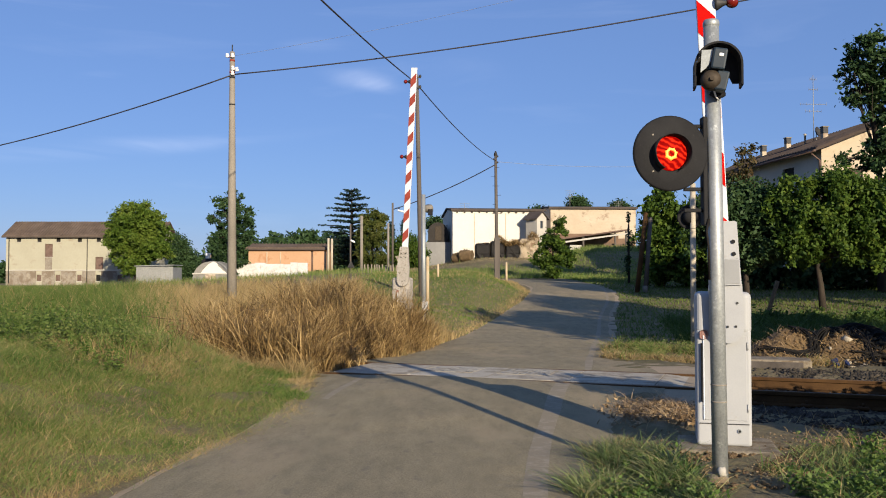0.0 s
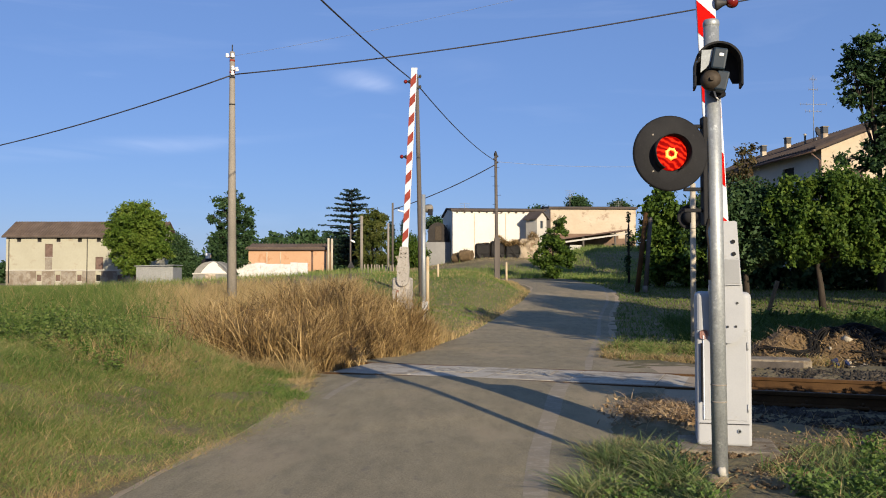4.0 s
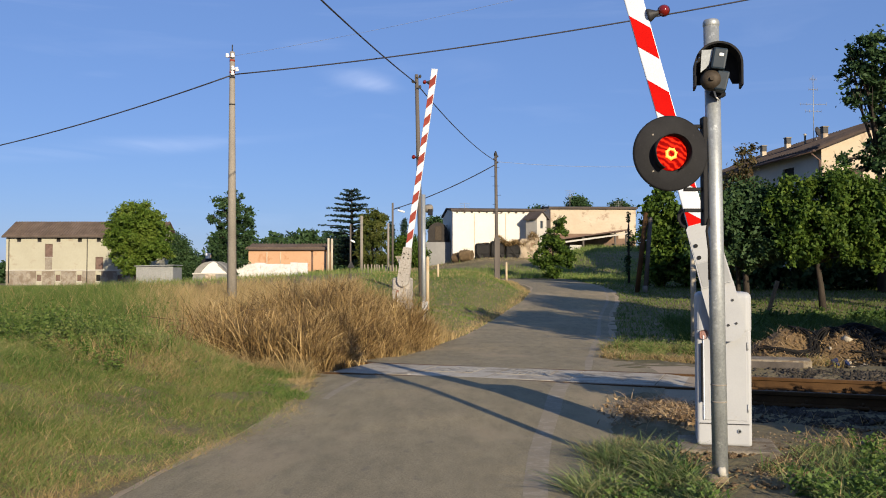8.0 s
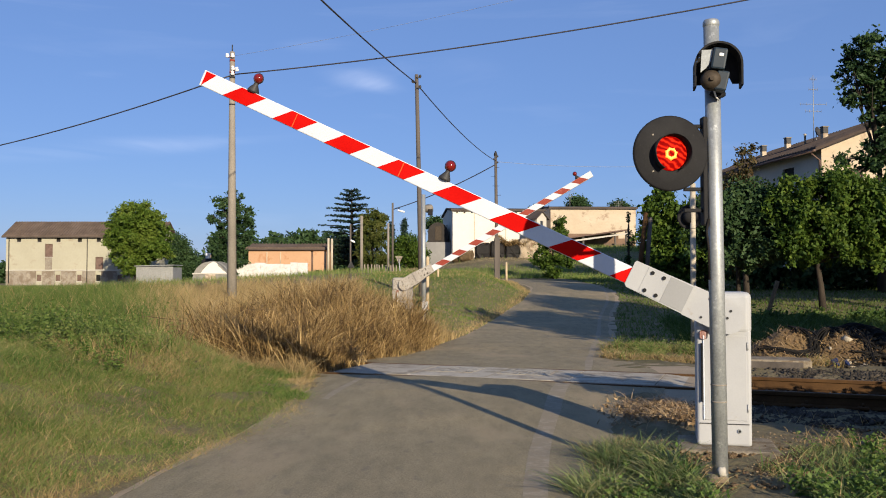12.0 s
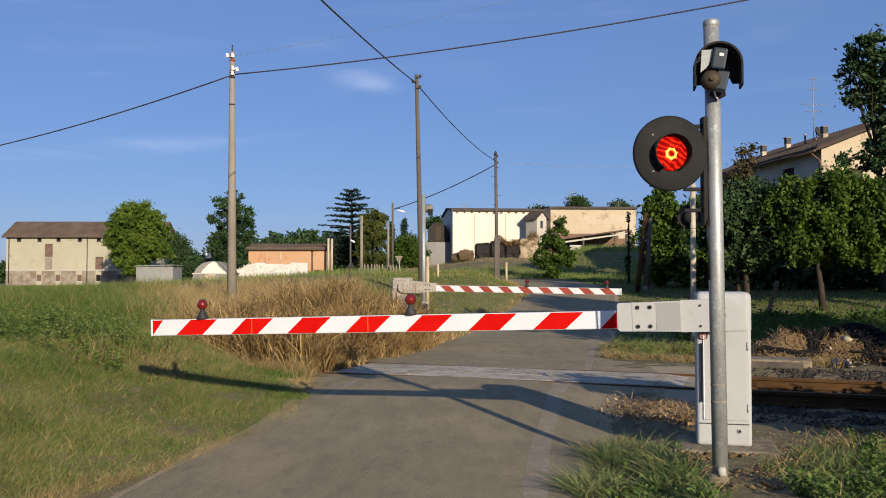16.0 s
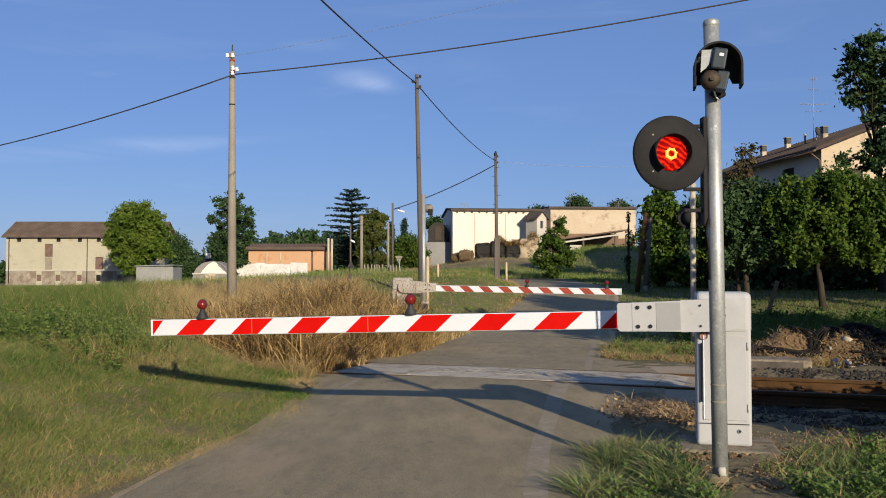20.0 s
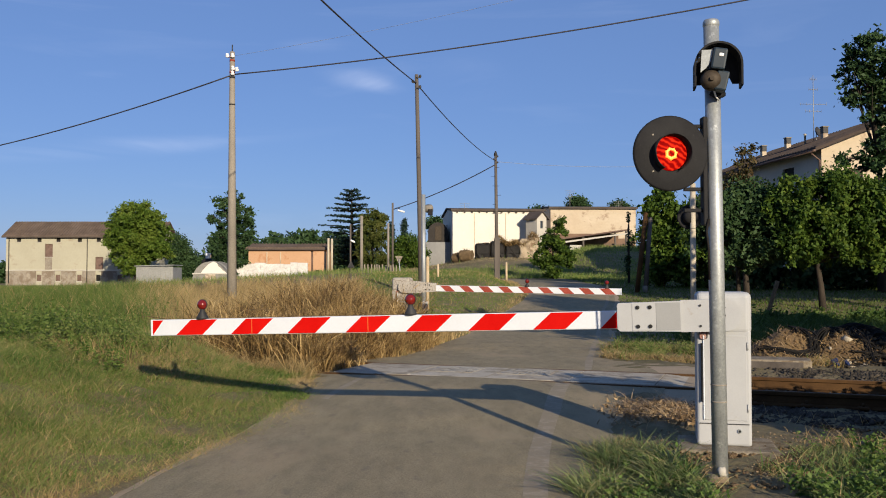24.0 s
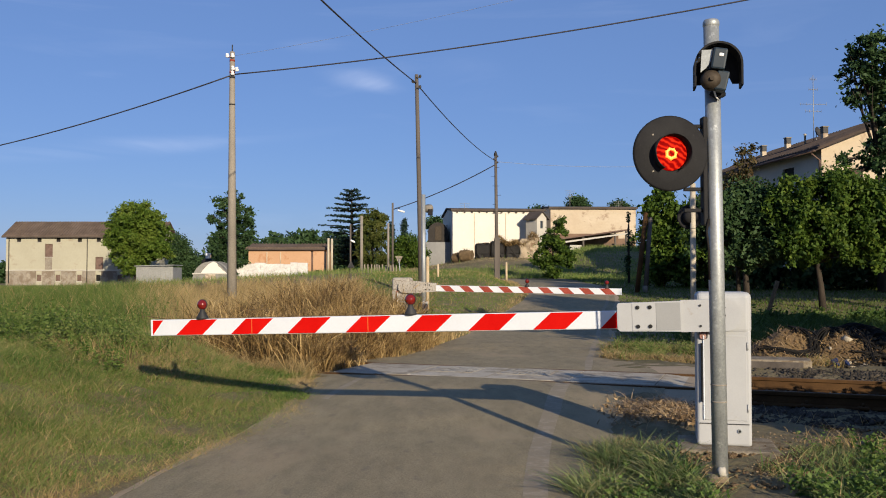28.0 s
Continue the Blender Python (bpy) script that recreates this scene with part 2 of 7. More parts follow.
M["dirt"] = mat("dug_earth", (0.115, 0.075, 0.037), (0.215, 0.145, 0.07), 2.5, 22, 0.95, bump=0.9, dist=0.03, wear=(0.13, 0.085, 0.05), wear_at=0.56, wear_scale=6)
M["wall_grey"] = mat("grey_rendered_wall", (0.19, 0.19, 0.187), (0.24, 0.24, 0.235), 0.5, 6, 0.9, bump=0.2, dist=0.02, grain=0.07)
M["panel_grey"] = mat("mid_grey_paint", (0.25, 0.258, 0.262), (0.285, 0.293, 0.295), 2, 90, 0.6, bump=0.06, dist=0.001, grain=0.05)
M["tuft"] = leaf_mat("pale_tuft_grass", [(0.1, 0.165, 0.045), (0.15, 0.215, 0.065), (0.2, 0.25, 0.09), (0.26, 0.28, 0.12), (0.33, 0.31, 0.16)], 0.35, 2.0)
M["reflector"] = mat("dull_reflector", (0.24, 0.13, 0.11), (0.28, 0.16, 0.135), 8, 60, 0.4, bump=0)
M["tank"] = mat("dark_tank_sheet", (0.022, 0.019, 0.017), (0.035, 0.03, 0.026), 1, 8, 0.8, bump=0.2, dist=0.02)
M["weed_leaf"] = leaf_mat("broad_weed_leaves", [(0.05, 0.1, 0.02), (0.085, 0.15, 0.03), (0.12, 0.19, 0.045), (0.16, 0.215, 0.065)], 0.35, 2.5)
M["soil_slab"] = mat("dusty_foundation_concrete", (0.2, 0.168, 0.12), (0.27, 0.23, 0.17), 5, 60, 0.95, bump=0.6, dist=0.012, wear=(0.15, 0.115, 0.075), wear_at=0.52, wear_scale=7)
M["blue_plastic"] = mat("blue_plastic", (0.01, 0.02, 0.075), (0.016, 0.03, 0.1), 6, 40, 0.5, bump=0)
M["cable"] = mat("black_cable_sheath", (0.009, 0.009, 0.009), (0.017, 0.015, 0.013), 9, 40, 0.75, bump=0.1, dist=0.002, spec=0.12)
M["wire"] = mat("overhead_wire", (0.035, 0.032, 0.035), (0.05, 0.045, 0.048), 5, 40, 0.6, bump=0)
M["wire_faint"] = mat("thin_wire", (0.2, 0.23, 0.3), (0.23, 0.26, 0.33), 5, 40, 0.6, bump=0)
M["insulator"] = mat("white_porcelain", (0.75, 0.74, 0.72), (0.8, 0.79, 0.77), 5, 40, 0.2, bump=0, spec=0.6)
M["bark"] = mat("bark", (0.025, 0.02, 0.016), (0.05, 0.04, 0.03), 6, 30, 0.95, bump=0.9, dist=0.02, squash=(1, 1, 0.3))
M["bark_pale"] = mat("pale_bark", (0.2, 0.17, 0.13), (0.28, 0.24, 0.18), 6, 30, 0.95, bump=0.6, dist=0.02, squash=(1, 1, 0.3))
M["grass"] = leaf_mat("verge_grass", [(0.1, 0.172, 0.036), (0.148, 0.22, 0.051), (0.192, 0.256, 0.066), (0.25, 0.288, 0.09), (0.35, 0.342, 0.138)], 0.45, 1.1)
M["grass_green"] = leaf_mat("lush_weed_green", [(0.06, 0.11, 0.02), (0.095, 0.15, 0.03), (0.14, 0.19, 0.046), (0.2, 0.225, 0.07)], 0.4, 0.9)
M["grass_dry"] = leaf_mat("dry_grass_straw", [(0.22, 0.195, 0.085), (0.34, 0.25, 0.112), (0.43, 0.315, 0.148), (0.53, 0.4, 0.2)], 0.32, 0.9)
M["brush"] = leaf_mat("dry_weed_stalks", [(0.028, 0.017, 0.007), (0.092, 0.056, 0.022), (0.22, 0.142, 0.056), (0.39, 0.268, 0.11), (0.58, 0.43, 0.21)], 0.15, 1.6)
M["litter"] = leaf_mat("dry_leaf_litter", [(0.15, 0.1, 0.055), (0.29, 0.205, 0.115), (0.46, 0.345, 0.205)], 0.15, 3.0)
M["leaf"] = leaf_mat("garden_tree_leaves", [(0.024, 0.052, 0.007), (0.042, 0.084, 0.011), (0.072, 0.125, 0.016), (0.125, 0.18, 0.026)], 0.3, 1.5)
M["leaf_round"] = leaf_mat("bright_crown_leaves", [(0.046, 0.09, 0.01), (0.074, 0.128, 0.015), (0.11, 0.168, 0.022), (0.15, 0.2, 0.032)], 0.3, 0.4)
M["leaf_dark"] = leaf_mat("dark_leaves", [(0.018, 0.044, 0.015), (0.028, 0.06, 0.02), (0.043, 0.082, 0.028), (0.062, 0.104, 0.037)], 0.2, 0.5)
M["leaf_brown"] = leaf_mat("browning_leaves", [(0.05, 0.06, 0.02), (0.09, 0.07, 0.03), (0.12, 0.08, 0.035)], 0.3, 0.8)
M["leaf_olive"] = leaf_mat("ivy_leaves", [(0.035, 0.056, 0.01), (0.062, 0.085, 0.016), (0.095, 0.112, 0.025), (0.125, 0.13, 0.034)], 0.3, 1.1)
M["verge_green"] = leaf_mat("fresh_verge_grass", [(0.085, 0.145, 0.028), (0.125, 0.195, 0.042), (0.165, 0.235, 0.056), (0.225, 0.265, 0.078)], 0.42, 0.6)
M["mound_dry"] = leaf_mat("bleached_mound_grass", [(0.22, 0.185, 0.1), (0.31, 0.255, 0.145), (0.4, 0.325, 0.195)], 0.3, 0.5)
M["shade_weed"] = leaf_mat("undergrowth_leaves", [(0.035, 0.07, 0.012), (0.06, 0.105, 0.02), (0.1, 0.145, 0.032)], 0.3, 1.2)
M["cream_paint"] = mat("old_cream_paint", (0.4, 0.35, 0.26), (0.47, 0.42, 0.33), 3, 60, 0.7, bump=0.1, dist=0.002, wear=(0.28, 0.22, 0.15), wear_at=0.62, wear_scale=9)
M["bale_pale"] = mat("weathered_straw_bale", (0.3, 0.24, 0.165), (0.42, 0.35, 0.25), 1.4, 14, 0.95, bump=0.9, dist=0.05, wear=(0.17, 0.115, 0.07), wear_at=0.56, wear_scale=1.5)
M["dull_sheet"] = mat("dull_grey_sheet", (0.17, 0.165, 0.15), (0.24, 0.23, 0.205), 1, 6, 0.8, bump=0.4, dist=0.03)
M["pale_stone"] = mat("pale_rubble_stone", (0.2, 0.17, 0.125), (0.31, 0.27, 0.205), 4, 30, 0.95, bump=0.4, dist=0.01, vary=0.35, island=True)
M["needle"] = leaf_mat("cedar_needles", [(0.014, 0.033, 0.024), (0.022, 0.047, 0.034), (0.034, 0.062, 0.044)], 0.12, 0.5)

# the lit signal lens
m_, n_, l_, b_ = nodes_of("lit_red_lens")
b_.inputs["Base Color"].default_value = (0.04, 0.001, 0.001, 1)
b_.inputs["Roughness"].default_value, b_.inputs["Specular IOR Level"].default_value = 0.7, 0.02
geo_ = n_.new("ShaderNodeTexCoord")
wv_ = n_.new("ShaderNodeTexWave")
wv_.inputs["Scale"].default_value, wv_.inputs["Distortion"].default_value, wv_.inputs["Detail"].default_value, wv_.inputs["Detail Scale"].default_value = 9.0, 5.0, 2.0, 2.0
mp_ = n_.new("ShaderNodeMapping")
mp_.inputs["Rotation"].default_value = (0, 0, radians(118))
l_.new(geo_.outputs["Object"], mp_.inputs[0])
l_.new(mp_.outputs[0], wv_.inputs["Vector"])
ec_ = ramp_node(n_, l_, wv_.outputs["Fac"], [(0.15, (0.32, 0.002, 0.001)), (0.6, (0.8, 0.008, 0.003)), (0.95, (1.0, 0.04, 0.008))])
l_.new(ec_, b_.inputs["Emission Color"])
b_.inputs["Emission Strength"].default_value = 0.7
M["lens"] = m_
m_, n_, l_, b_ = nodes_of("lamp_filament_ring")
b_.inputs["Base Color"].default_value = (0.9, 0.3, 0.05, 1)
b_.inputs["Emission Color"].default_value = (1.0, 0.26, 0.02, 1)
b_.inputs["Emission Strength"].default_value = 0.95
M["lens_ring"] = m_


# ---- building blocks ----
def bm_new():
    return bmesh.new()


def box(bm, x0, x1, y0, y1, z0, z1, bevel=0.0, seg=1, m=None):
    """A block, its edges rounded by bevel."""
    r = bmesh.ops.create_cube(bm, size=1.0)
    vs = r["verts"]
    for v in vs:
        v.co = Vector(((x0 + x1) / 2 + v.co.x * (x1 - x0), (y0 + y1) / 2 + v.co.y * (y1 - y0), (z0 + z1) / 2 + v.co.z * (z1 - z0)))
    if bevel:
        es = list({e for v in vs for e in v.link_edges})
        out = bmesh.ops.bevel(bm, geom=es, offset=bevel, segments=seg, affect="EDGES", profile=0.5)
        vs = list({v for f in out["faces"] for v in f.verts} | {v for v in vs if v.is_valid})
    if m is not None:
        bmesh.ops.transform(bm, matrix=m, verts=[v for v in vs if v.is_valid])
    return bm


def tube(bm, pts, radii, seg=10, cap=True):
    """A round bar through pts with a radius at each."""
    pts = [Vector(p) for p in pts]
    if isinstance(radii, (int, float)):
        radii = [radii] * len(pts)
    rings = []
    side = None
    for i, p in enumerate(pts):
        t = (pts[min(i + 1, len(pts) - 1)] - pts[max(i - 1, 0)]).normalized()
        if side is None:
            side = t.orthogonal().normalized()
        side = (side - t * side.dot(t)).normalized()
        up = t.cross(side)
        rings.append([bm.verts.new(p + (side * math.cos(a) + up * math.sin(a)) * radii[i]) for a in [2 * math.pi * k / seg for k in range(seg)]])
    for a, b in zip(rings, rings[1:]):
        for k in range(seg):
            f = bm.faces.new((a[k], a[(k + 1) % seg], b[(k + 1) % seg], b[k]))
            f.smooth = True
    if cap:
        bm.faces.new(rings[0][::-1])
        bm.faces.new(rings[-1])
    return bm


def lathe(bm, profile, seg=24, m=None, arc=2 * math.pi, start=0.0):
    """A profile of (radius, height) turned about z."""
    full = abs(arc - 2 * math.pi) < 1e-6
    n = seg if full else seg + 1
    m = m or Matrix.Identity(4)
    cols = []
    for k in range(n):
        a = start + arc * k / seg
        cols.append([bm.verts.new(m @ Vector((r * math.cos(a), r * math.sin(a), h))) for r, h in profile])
    for k in range(seg):
        a, b = cols[k], cols[(k + 1) % n]
        for i in range(len(profile) - 1):
            q = [a[i], b[i], b[i + 1], a[i + 1]]
            if profile[i][0] < 1e-6:
                q = [a[i], b[i + 1], a[i + 1]]
            elif profile[i + 1][0] < 1e-6:
                q = [a[i], b[i], a[i + 1]]
            f = bm.faces.new(q)
            f.smooth = True
    return bm


def prism(bm, outline, y0, y1, m=None):
    """An outline in x and z, drawn from y0 to y1."""
    m = m or Matrix.Identity(4)
    a = [bm.verts.new(m @ Vector((x, y0, z))) for x, z in outline]
    b = [bm.verts.new(m @ Vector((x, y1, z))) for x, z in outline]
    k = len(outline)
    bm.faces.new(a)
    bm.faces.new(b[::-1])
    for i in range(k):
        bm.faces.new((a[i], b[i], b[(i + 1) % k], a[(i + 1) % k]))
    bmesh.ops.recalc_face_normals(bm, faces=bm.faces)
    return bm


def mesh_of(bm, name, material):
    bmesh.ops.remove_doubles(bm, verts=bm.verts, dist=1e-6)
    me = bpy.data.meshes.new(name)
    bm.to_mesh(me)
    bm.free()
    me.materials.append(material)
    return me


def part(name, bm, material, parent=None, label="", at=None):
    """One mesh object, under a thing or under a part of it."""
    ob = new(name, bm if isinstance(bm, bpy.types.Mesh) else mesh_of(bm, name, material))
    if parent:
        ob.parent = parent
    if at is not None:
        ob.matrix_basis = at
    if label:
        ob["label"] = label
    return ob


def thing(name, at, label, category, group="", kind=""):
    ob = new(name)
    ob.empty_display_size = 0.2
    ob.matrix_basis = at
    return tagged(ob, label, category, group, kind)


def np_mesh(name, verts, faces, material):
    """A mesh out of arrays: verts n x 3, faces k x 3 or k x 4."""
    me = bpy.data.meshes.new(name)
    verts, faces = np.asarray(verts, np.float32), np.asarray(faces, np.int32)
    k = faces.shape[1]
    me.vertices.add(len(verts))
    me.vertices.foreach_set("co", verts.ravel())
    me.loops.add(faces.size)
    me.loops.foreach_set("vertex_index", faces.ravel())
    me.polygons.add(len(faces))
    me.polygons.foreach_set("loop_start", np.arange(0, faces.size, k, dtype=np.int32))
    me.update(calc_edges=True)
    me.materials.append(material)
    return me


def blades(rng, base, height, width, lean, segs=2, droop=0.5):
    """Arched tapering blades that stand on base (n x 3)."""
    n = len(base)
    a = rng.uniform(0, 2 * np.pi, n)
    way = np.stack([np.cos(a), np.sin(a), np.zeros(n)], 1)
    b = rng.uniform(0, 2 * np.pi, n)
    across = np.stack([np.cos(b), np.sin(b), np.zeros(n)], 1) * (width / 2)[:, None]
    rows = []
    for s in range(segs + 1):
        u = s / segs
        c = base + way * (lean * height * u ** 2)[:, None]
        c[:, 2] += height * (u - droop * 0.35 * lean * u ** 3)
        w = (1 - u) ** 0.7 if u < 1 else 0.08
        rows += [c - across * w, c + across * w]
    v = np.stack(rows, 1).reshape(-1, 3)
    k = (segs + 1) * 2
    quad = np.array([[2 * s, 2 * s + 1, 2 * s + 3, 2 * s + 2] for s in range(segs)])
    f = (np.arange(n) * k)[:, None, None] + quad[None]
    return v, f.reshape(-1, 4)


def leaves(rng, centre, size, flat=0.0, hang=0.0, aspect=1.7):
    """Small folded leaves about their centres."""
    n = len(centre)
    d = rng.normal(size=(n, 3))
    d[:, 2] = d[:, 2] * (1 - flat) - hang
    d /= np.linalg.norm(d, axis=1)[:, None] + 1e-9
    e = rng.normal(size=(n, 3))
    e[:, 2] *= 1 - flat
    e -= d * (e * d).sum(1)[:, None]
    e /= np.linalg.norm(e, axis=1)[:, None] + 1e-9
    up = np.cross(d, e)
    s = size[:, None]
    p0, p2 = centre - d * s * aspect / 2, centre + d * s * aspect / 2
    p1, p3 = centre + e * s * 0.5 + up * s * 0.14, centre - e * s * 0.5 + up * s * 0.14
    v = np.stack([p0, p1, p2, p3], 1).reshape(-1, 3)
    f = (np.arange(n) * 4)[:, None] + np.array([0, 1, 2, 3])
    return v, f


def crown_points(rng, lobes, clumps, per, spread, shell=0.55, drape=0.0):
    """Leaf places: clumps lie towards the skin of each lobe (centre, radii); drape lets them hang as sprays."""
    vol = np.array([l[3] * l[4] * l[5] for l in lobes]) ** 0.67
    out = []
    for l, share in zip(lobes, vol / vol.sum()):
        k = max(3, int(clumps * share))
        d = rng.normal(size=(k, 3))
        d /= np.linalg.norm(d, axis=1)[:, None]
        r = (shell + (1 - shell) * rng.random(k) ** 0.7) * (1 + 0.16 * rng.normal(size=k))
        c = np.array(l[:3]) + d * r[:, None] * np.array(l[3:6])
        sp = spread * rng.uniform(0.6, 1.4, k)
        off = rng.normal(size=(k, per, 3)) * np.array([1, 1, 0.75])
        if drape:
            run = rng.random((k, per)) ** 1.3
            swing = d * np.array([1, 1, 0.2])
            off = off * (1.0 - 0.72 * run[..., None]) + (swing[:, None, :] * 0.9 - np.array([0, 0, 1.0])) * (run * drape * rng.uniform(0.5, 1.5, (k, 1)))[..., None]
        p = c[:, None, :] + off * sp[:, None, None]
        out.append(p.reshape(-1, 3))
    return np.concatenate(out)


def tree(name, at, label, height, lobes, material, clumps=160, per=45, spread=0.28, size=0.12, trunk=0.1, bark="bark", seed=1, lean=(0, 0), group="", fork=0.45, category="tree", hang=0.2, stems=None, drape=0.0, shell=0.55):
    """A tapered trunk that forks into limbs towards the lobes, and a crown of leaf clumps."""
    rng = np.random.default_rng(seed)
    th = thing(name, at, label, category, group)
    bm = bm_new()
    zf = height * fork
    for sx, sy in (stems or [(0, 0)]):
        top = Vector((lean[0] + sx * 2.2, lean[1] + sy * 2.2, zf))
        tube(bm, [(sx, sy, -0.15), (sx + (top.x - sx) * 0.4, sy + (top.y - sy) * 0.4, zf * 0.5), top], [trunk * 1.15, trunk * 0.85, trunk * 0.65], 8)
        for l in lobes:
            c = Vector(l[:3])
            if (c - top).length < 0.2:
                continue
            mid = top.lerp(c, 0.5) + Vector((rng.normal() * 0.12, rng.normal() * 0.12, 0.1)) * height * 0.1
            tube(bm, [top - Vector((0, 0, trunk)), mid, c, c + Vector((0, 0, l[5] * 0.5))], [trunk * 0.5, trunk * 0.34, trunk * 0.2, trunk * 0.06], 6)
            for k in range(4):
                e = c + Vector((rng.normal() * l[3], rng.normal() * l[4], rng.normal() * l[5])) * 0.55
                tube(bm, [mid, mid.lerp(e, 0.6), e], [trunk * 0.22, trunk * 0.13, trunk * 0.04], 5)
    part("trunk", bm, M[bark], th)
    p = crown_points(rng, lobes, clumps, per, spread, shell, drape)
    v, f = leaves(rng, p, size * rng.uniform(0.6, 1.35, len(p)), 0.15, hang)
    part("crown", np_mesh("crown", v, f, M[material]), None, th)
    return th


def wall_mesh(bm, w, h, t, holes, m=None, z0=0.0, gable=0.0):
    """A wall in x and z, t thick towards +y, with openings (x0, x1, z0, z1) right through it."""
    m = m or Matrix.Identity(4)
    xs = sorted({0.0, w, *[v for q in holes for v in q[:2]]})
    zs = sorted({z0, h, *[v for q in holes for v in q[2:4]]})

    def solid(i, k):
        if not (0 <= i < len(xs) - 1 and 0 <= k < len(zs) - 1):
            return False
        cx, cz = (xs[i] + xs[i + 1]) / 2, (zs[k] + zs[k + 1]) / 2
        return not any(q[0] < cx < q[1] and q[2] < cz < q[3] for q in holes)

    def quad(*ps):
        bm.faces.new([bm.verts.new(m @ Vector(p)) for p in ps])

    for i in range(len(xs) - 1):
        for k in range(len(zs) - 1):
            if not solid(i, k):
                continue
            a, b, c, d = xs[i], xs[i + 1], zs[k], zs[k + 1]
            quad((a, 0, c), (b, 0, c), (b, 0, d), (a, 0, d))
            quad((a, t, c), (a, t, d), (b, t, d), (b, t, c))
            if not solid(i - 1, k):
                quad((a, 0, c), (a, 0, d), (a, t, d), (a, t, c))
            if not solid(i + 1, k):
                quad((b, 0, c), (b, t, c), (b, t, d), (b, 0, d))
            if not solid(i, k - 1):
                quad((a, 0, c), (a, t, c), (b, t, c), (b, 0, c))
            if not solid(i, k + 1):
                quad((a, 0, d), (b, 0, d), (b, t, d), (a, t, d))
    if gable:
        quad((0, 0, h), (w, 0, h), (w / 2, 0, h + gable))
        quad((0, t, h), (w / 2, t, h + gable), (w, t, h))
    return bm


def roof_slab(bm, w, run, rise, thick, m, course=0.0):
    """One slope: w along x, rising towards +y by rise; ribbed by courses of tiles where course is set."""
    if not course:
        a = [(0, 0, 0), (w, 0, 0), (w, run, rise), (0, run, rise)]
        lo = [bm.verts.new(m @ Vector(p)) for p in a]
        hi = [bm.verts.new(m @ (Vector(p) + Vector((0, 0, thick)))) for p in a]
        bm.faces.new(lo[::-1])
        bm.faces.new(hi)
        for i in range(4):
            bm.faces.new((lo[i], lo[(i + 1) % 4], hi[(i + 1) % 4], hi[i]))
        return bm
    k = int(w / course)
    for i in range(k):
        x0, x1 = w * i / k, w * (i + 1) / k
        xm = (x0 + x1) / 2
        jig = 0.02 * math.sin(i * 12.9898)
        ring = [(x0, 0, 0), (x1, 0, 0), (x1, 0, thick), (xm, 0, thick + course * 0.32 + jig), (x0, 0, thick)]
        a = [bm.verts.new(m @ Vector(p)) for p in ring]
        b = [bm.verts.new(m @ (Vector(p) + Vector((0, run, rise)))) for p in ring]
        bm.faces.new(a)
        bm.faces.new(b[::-1])
        for j in range(5):
            bm.faces.new((a[j], b[j], b[(j + 1) % 5], a[(j + 1) % 5]))
    return bm


# ---- the lie of the land ----
ARM_A, TRACK_A = radians(14.0), radians(20.0)
TU, TN = (math.cos(TRACK_A), -math.sin(TRACK_A)), (math.sin(TRACK_A), math.cos(TRACK_A))
RAIL_1, RAIL_2 = 11.12, 12.62
ROAD_C = [(-12.0, -3.6, 3.3), (0.0, -1.25, 3.2), (6.4, -0.45, 3.2), (9.1, -0.05, 3.3), (12.75, 0.55, 3.6), (16.0, 1.15, 3.6), (22.0, 2.4, 3.5), (28.3, 3.6, 3.5), (34.0, 4.9, 3.5), (38.0, 5.6, 3.5)]


def smooth(a):
    a = np.clip(a, 0.0, 1.0)
    return a * a * (3 - 2 * a)


def road_z(y):
    return np.interp(y, [-60, 8, 10.4, 13.2, 16, 22, 28, 34, 38, 44, 52, 60, 80, 3000], [0, 0, 0.064, 0.064, 0.0, -0.03, 0.12, 0.5, 0.76, 1.06, 1.28, 1.36, 1.4, 1.5])


def road_x(y):
    return np.interp(y, [r[0] for r in ROAD_C], [r[1] for r in ROAD_C])


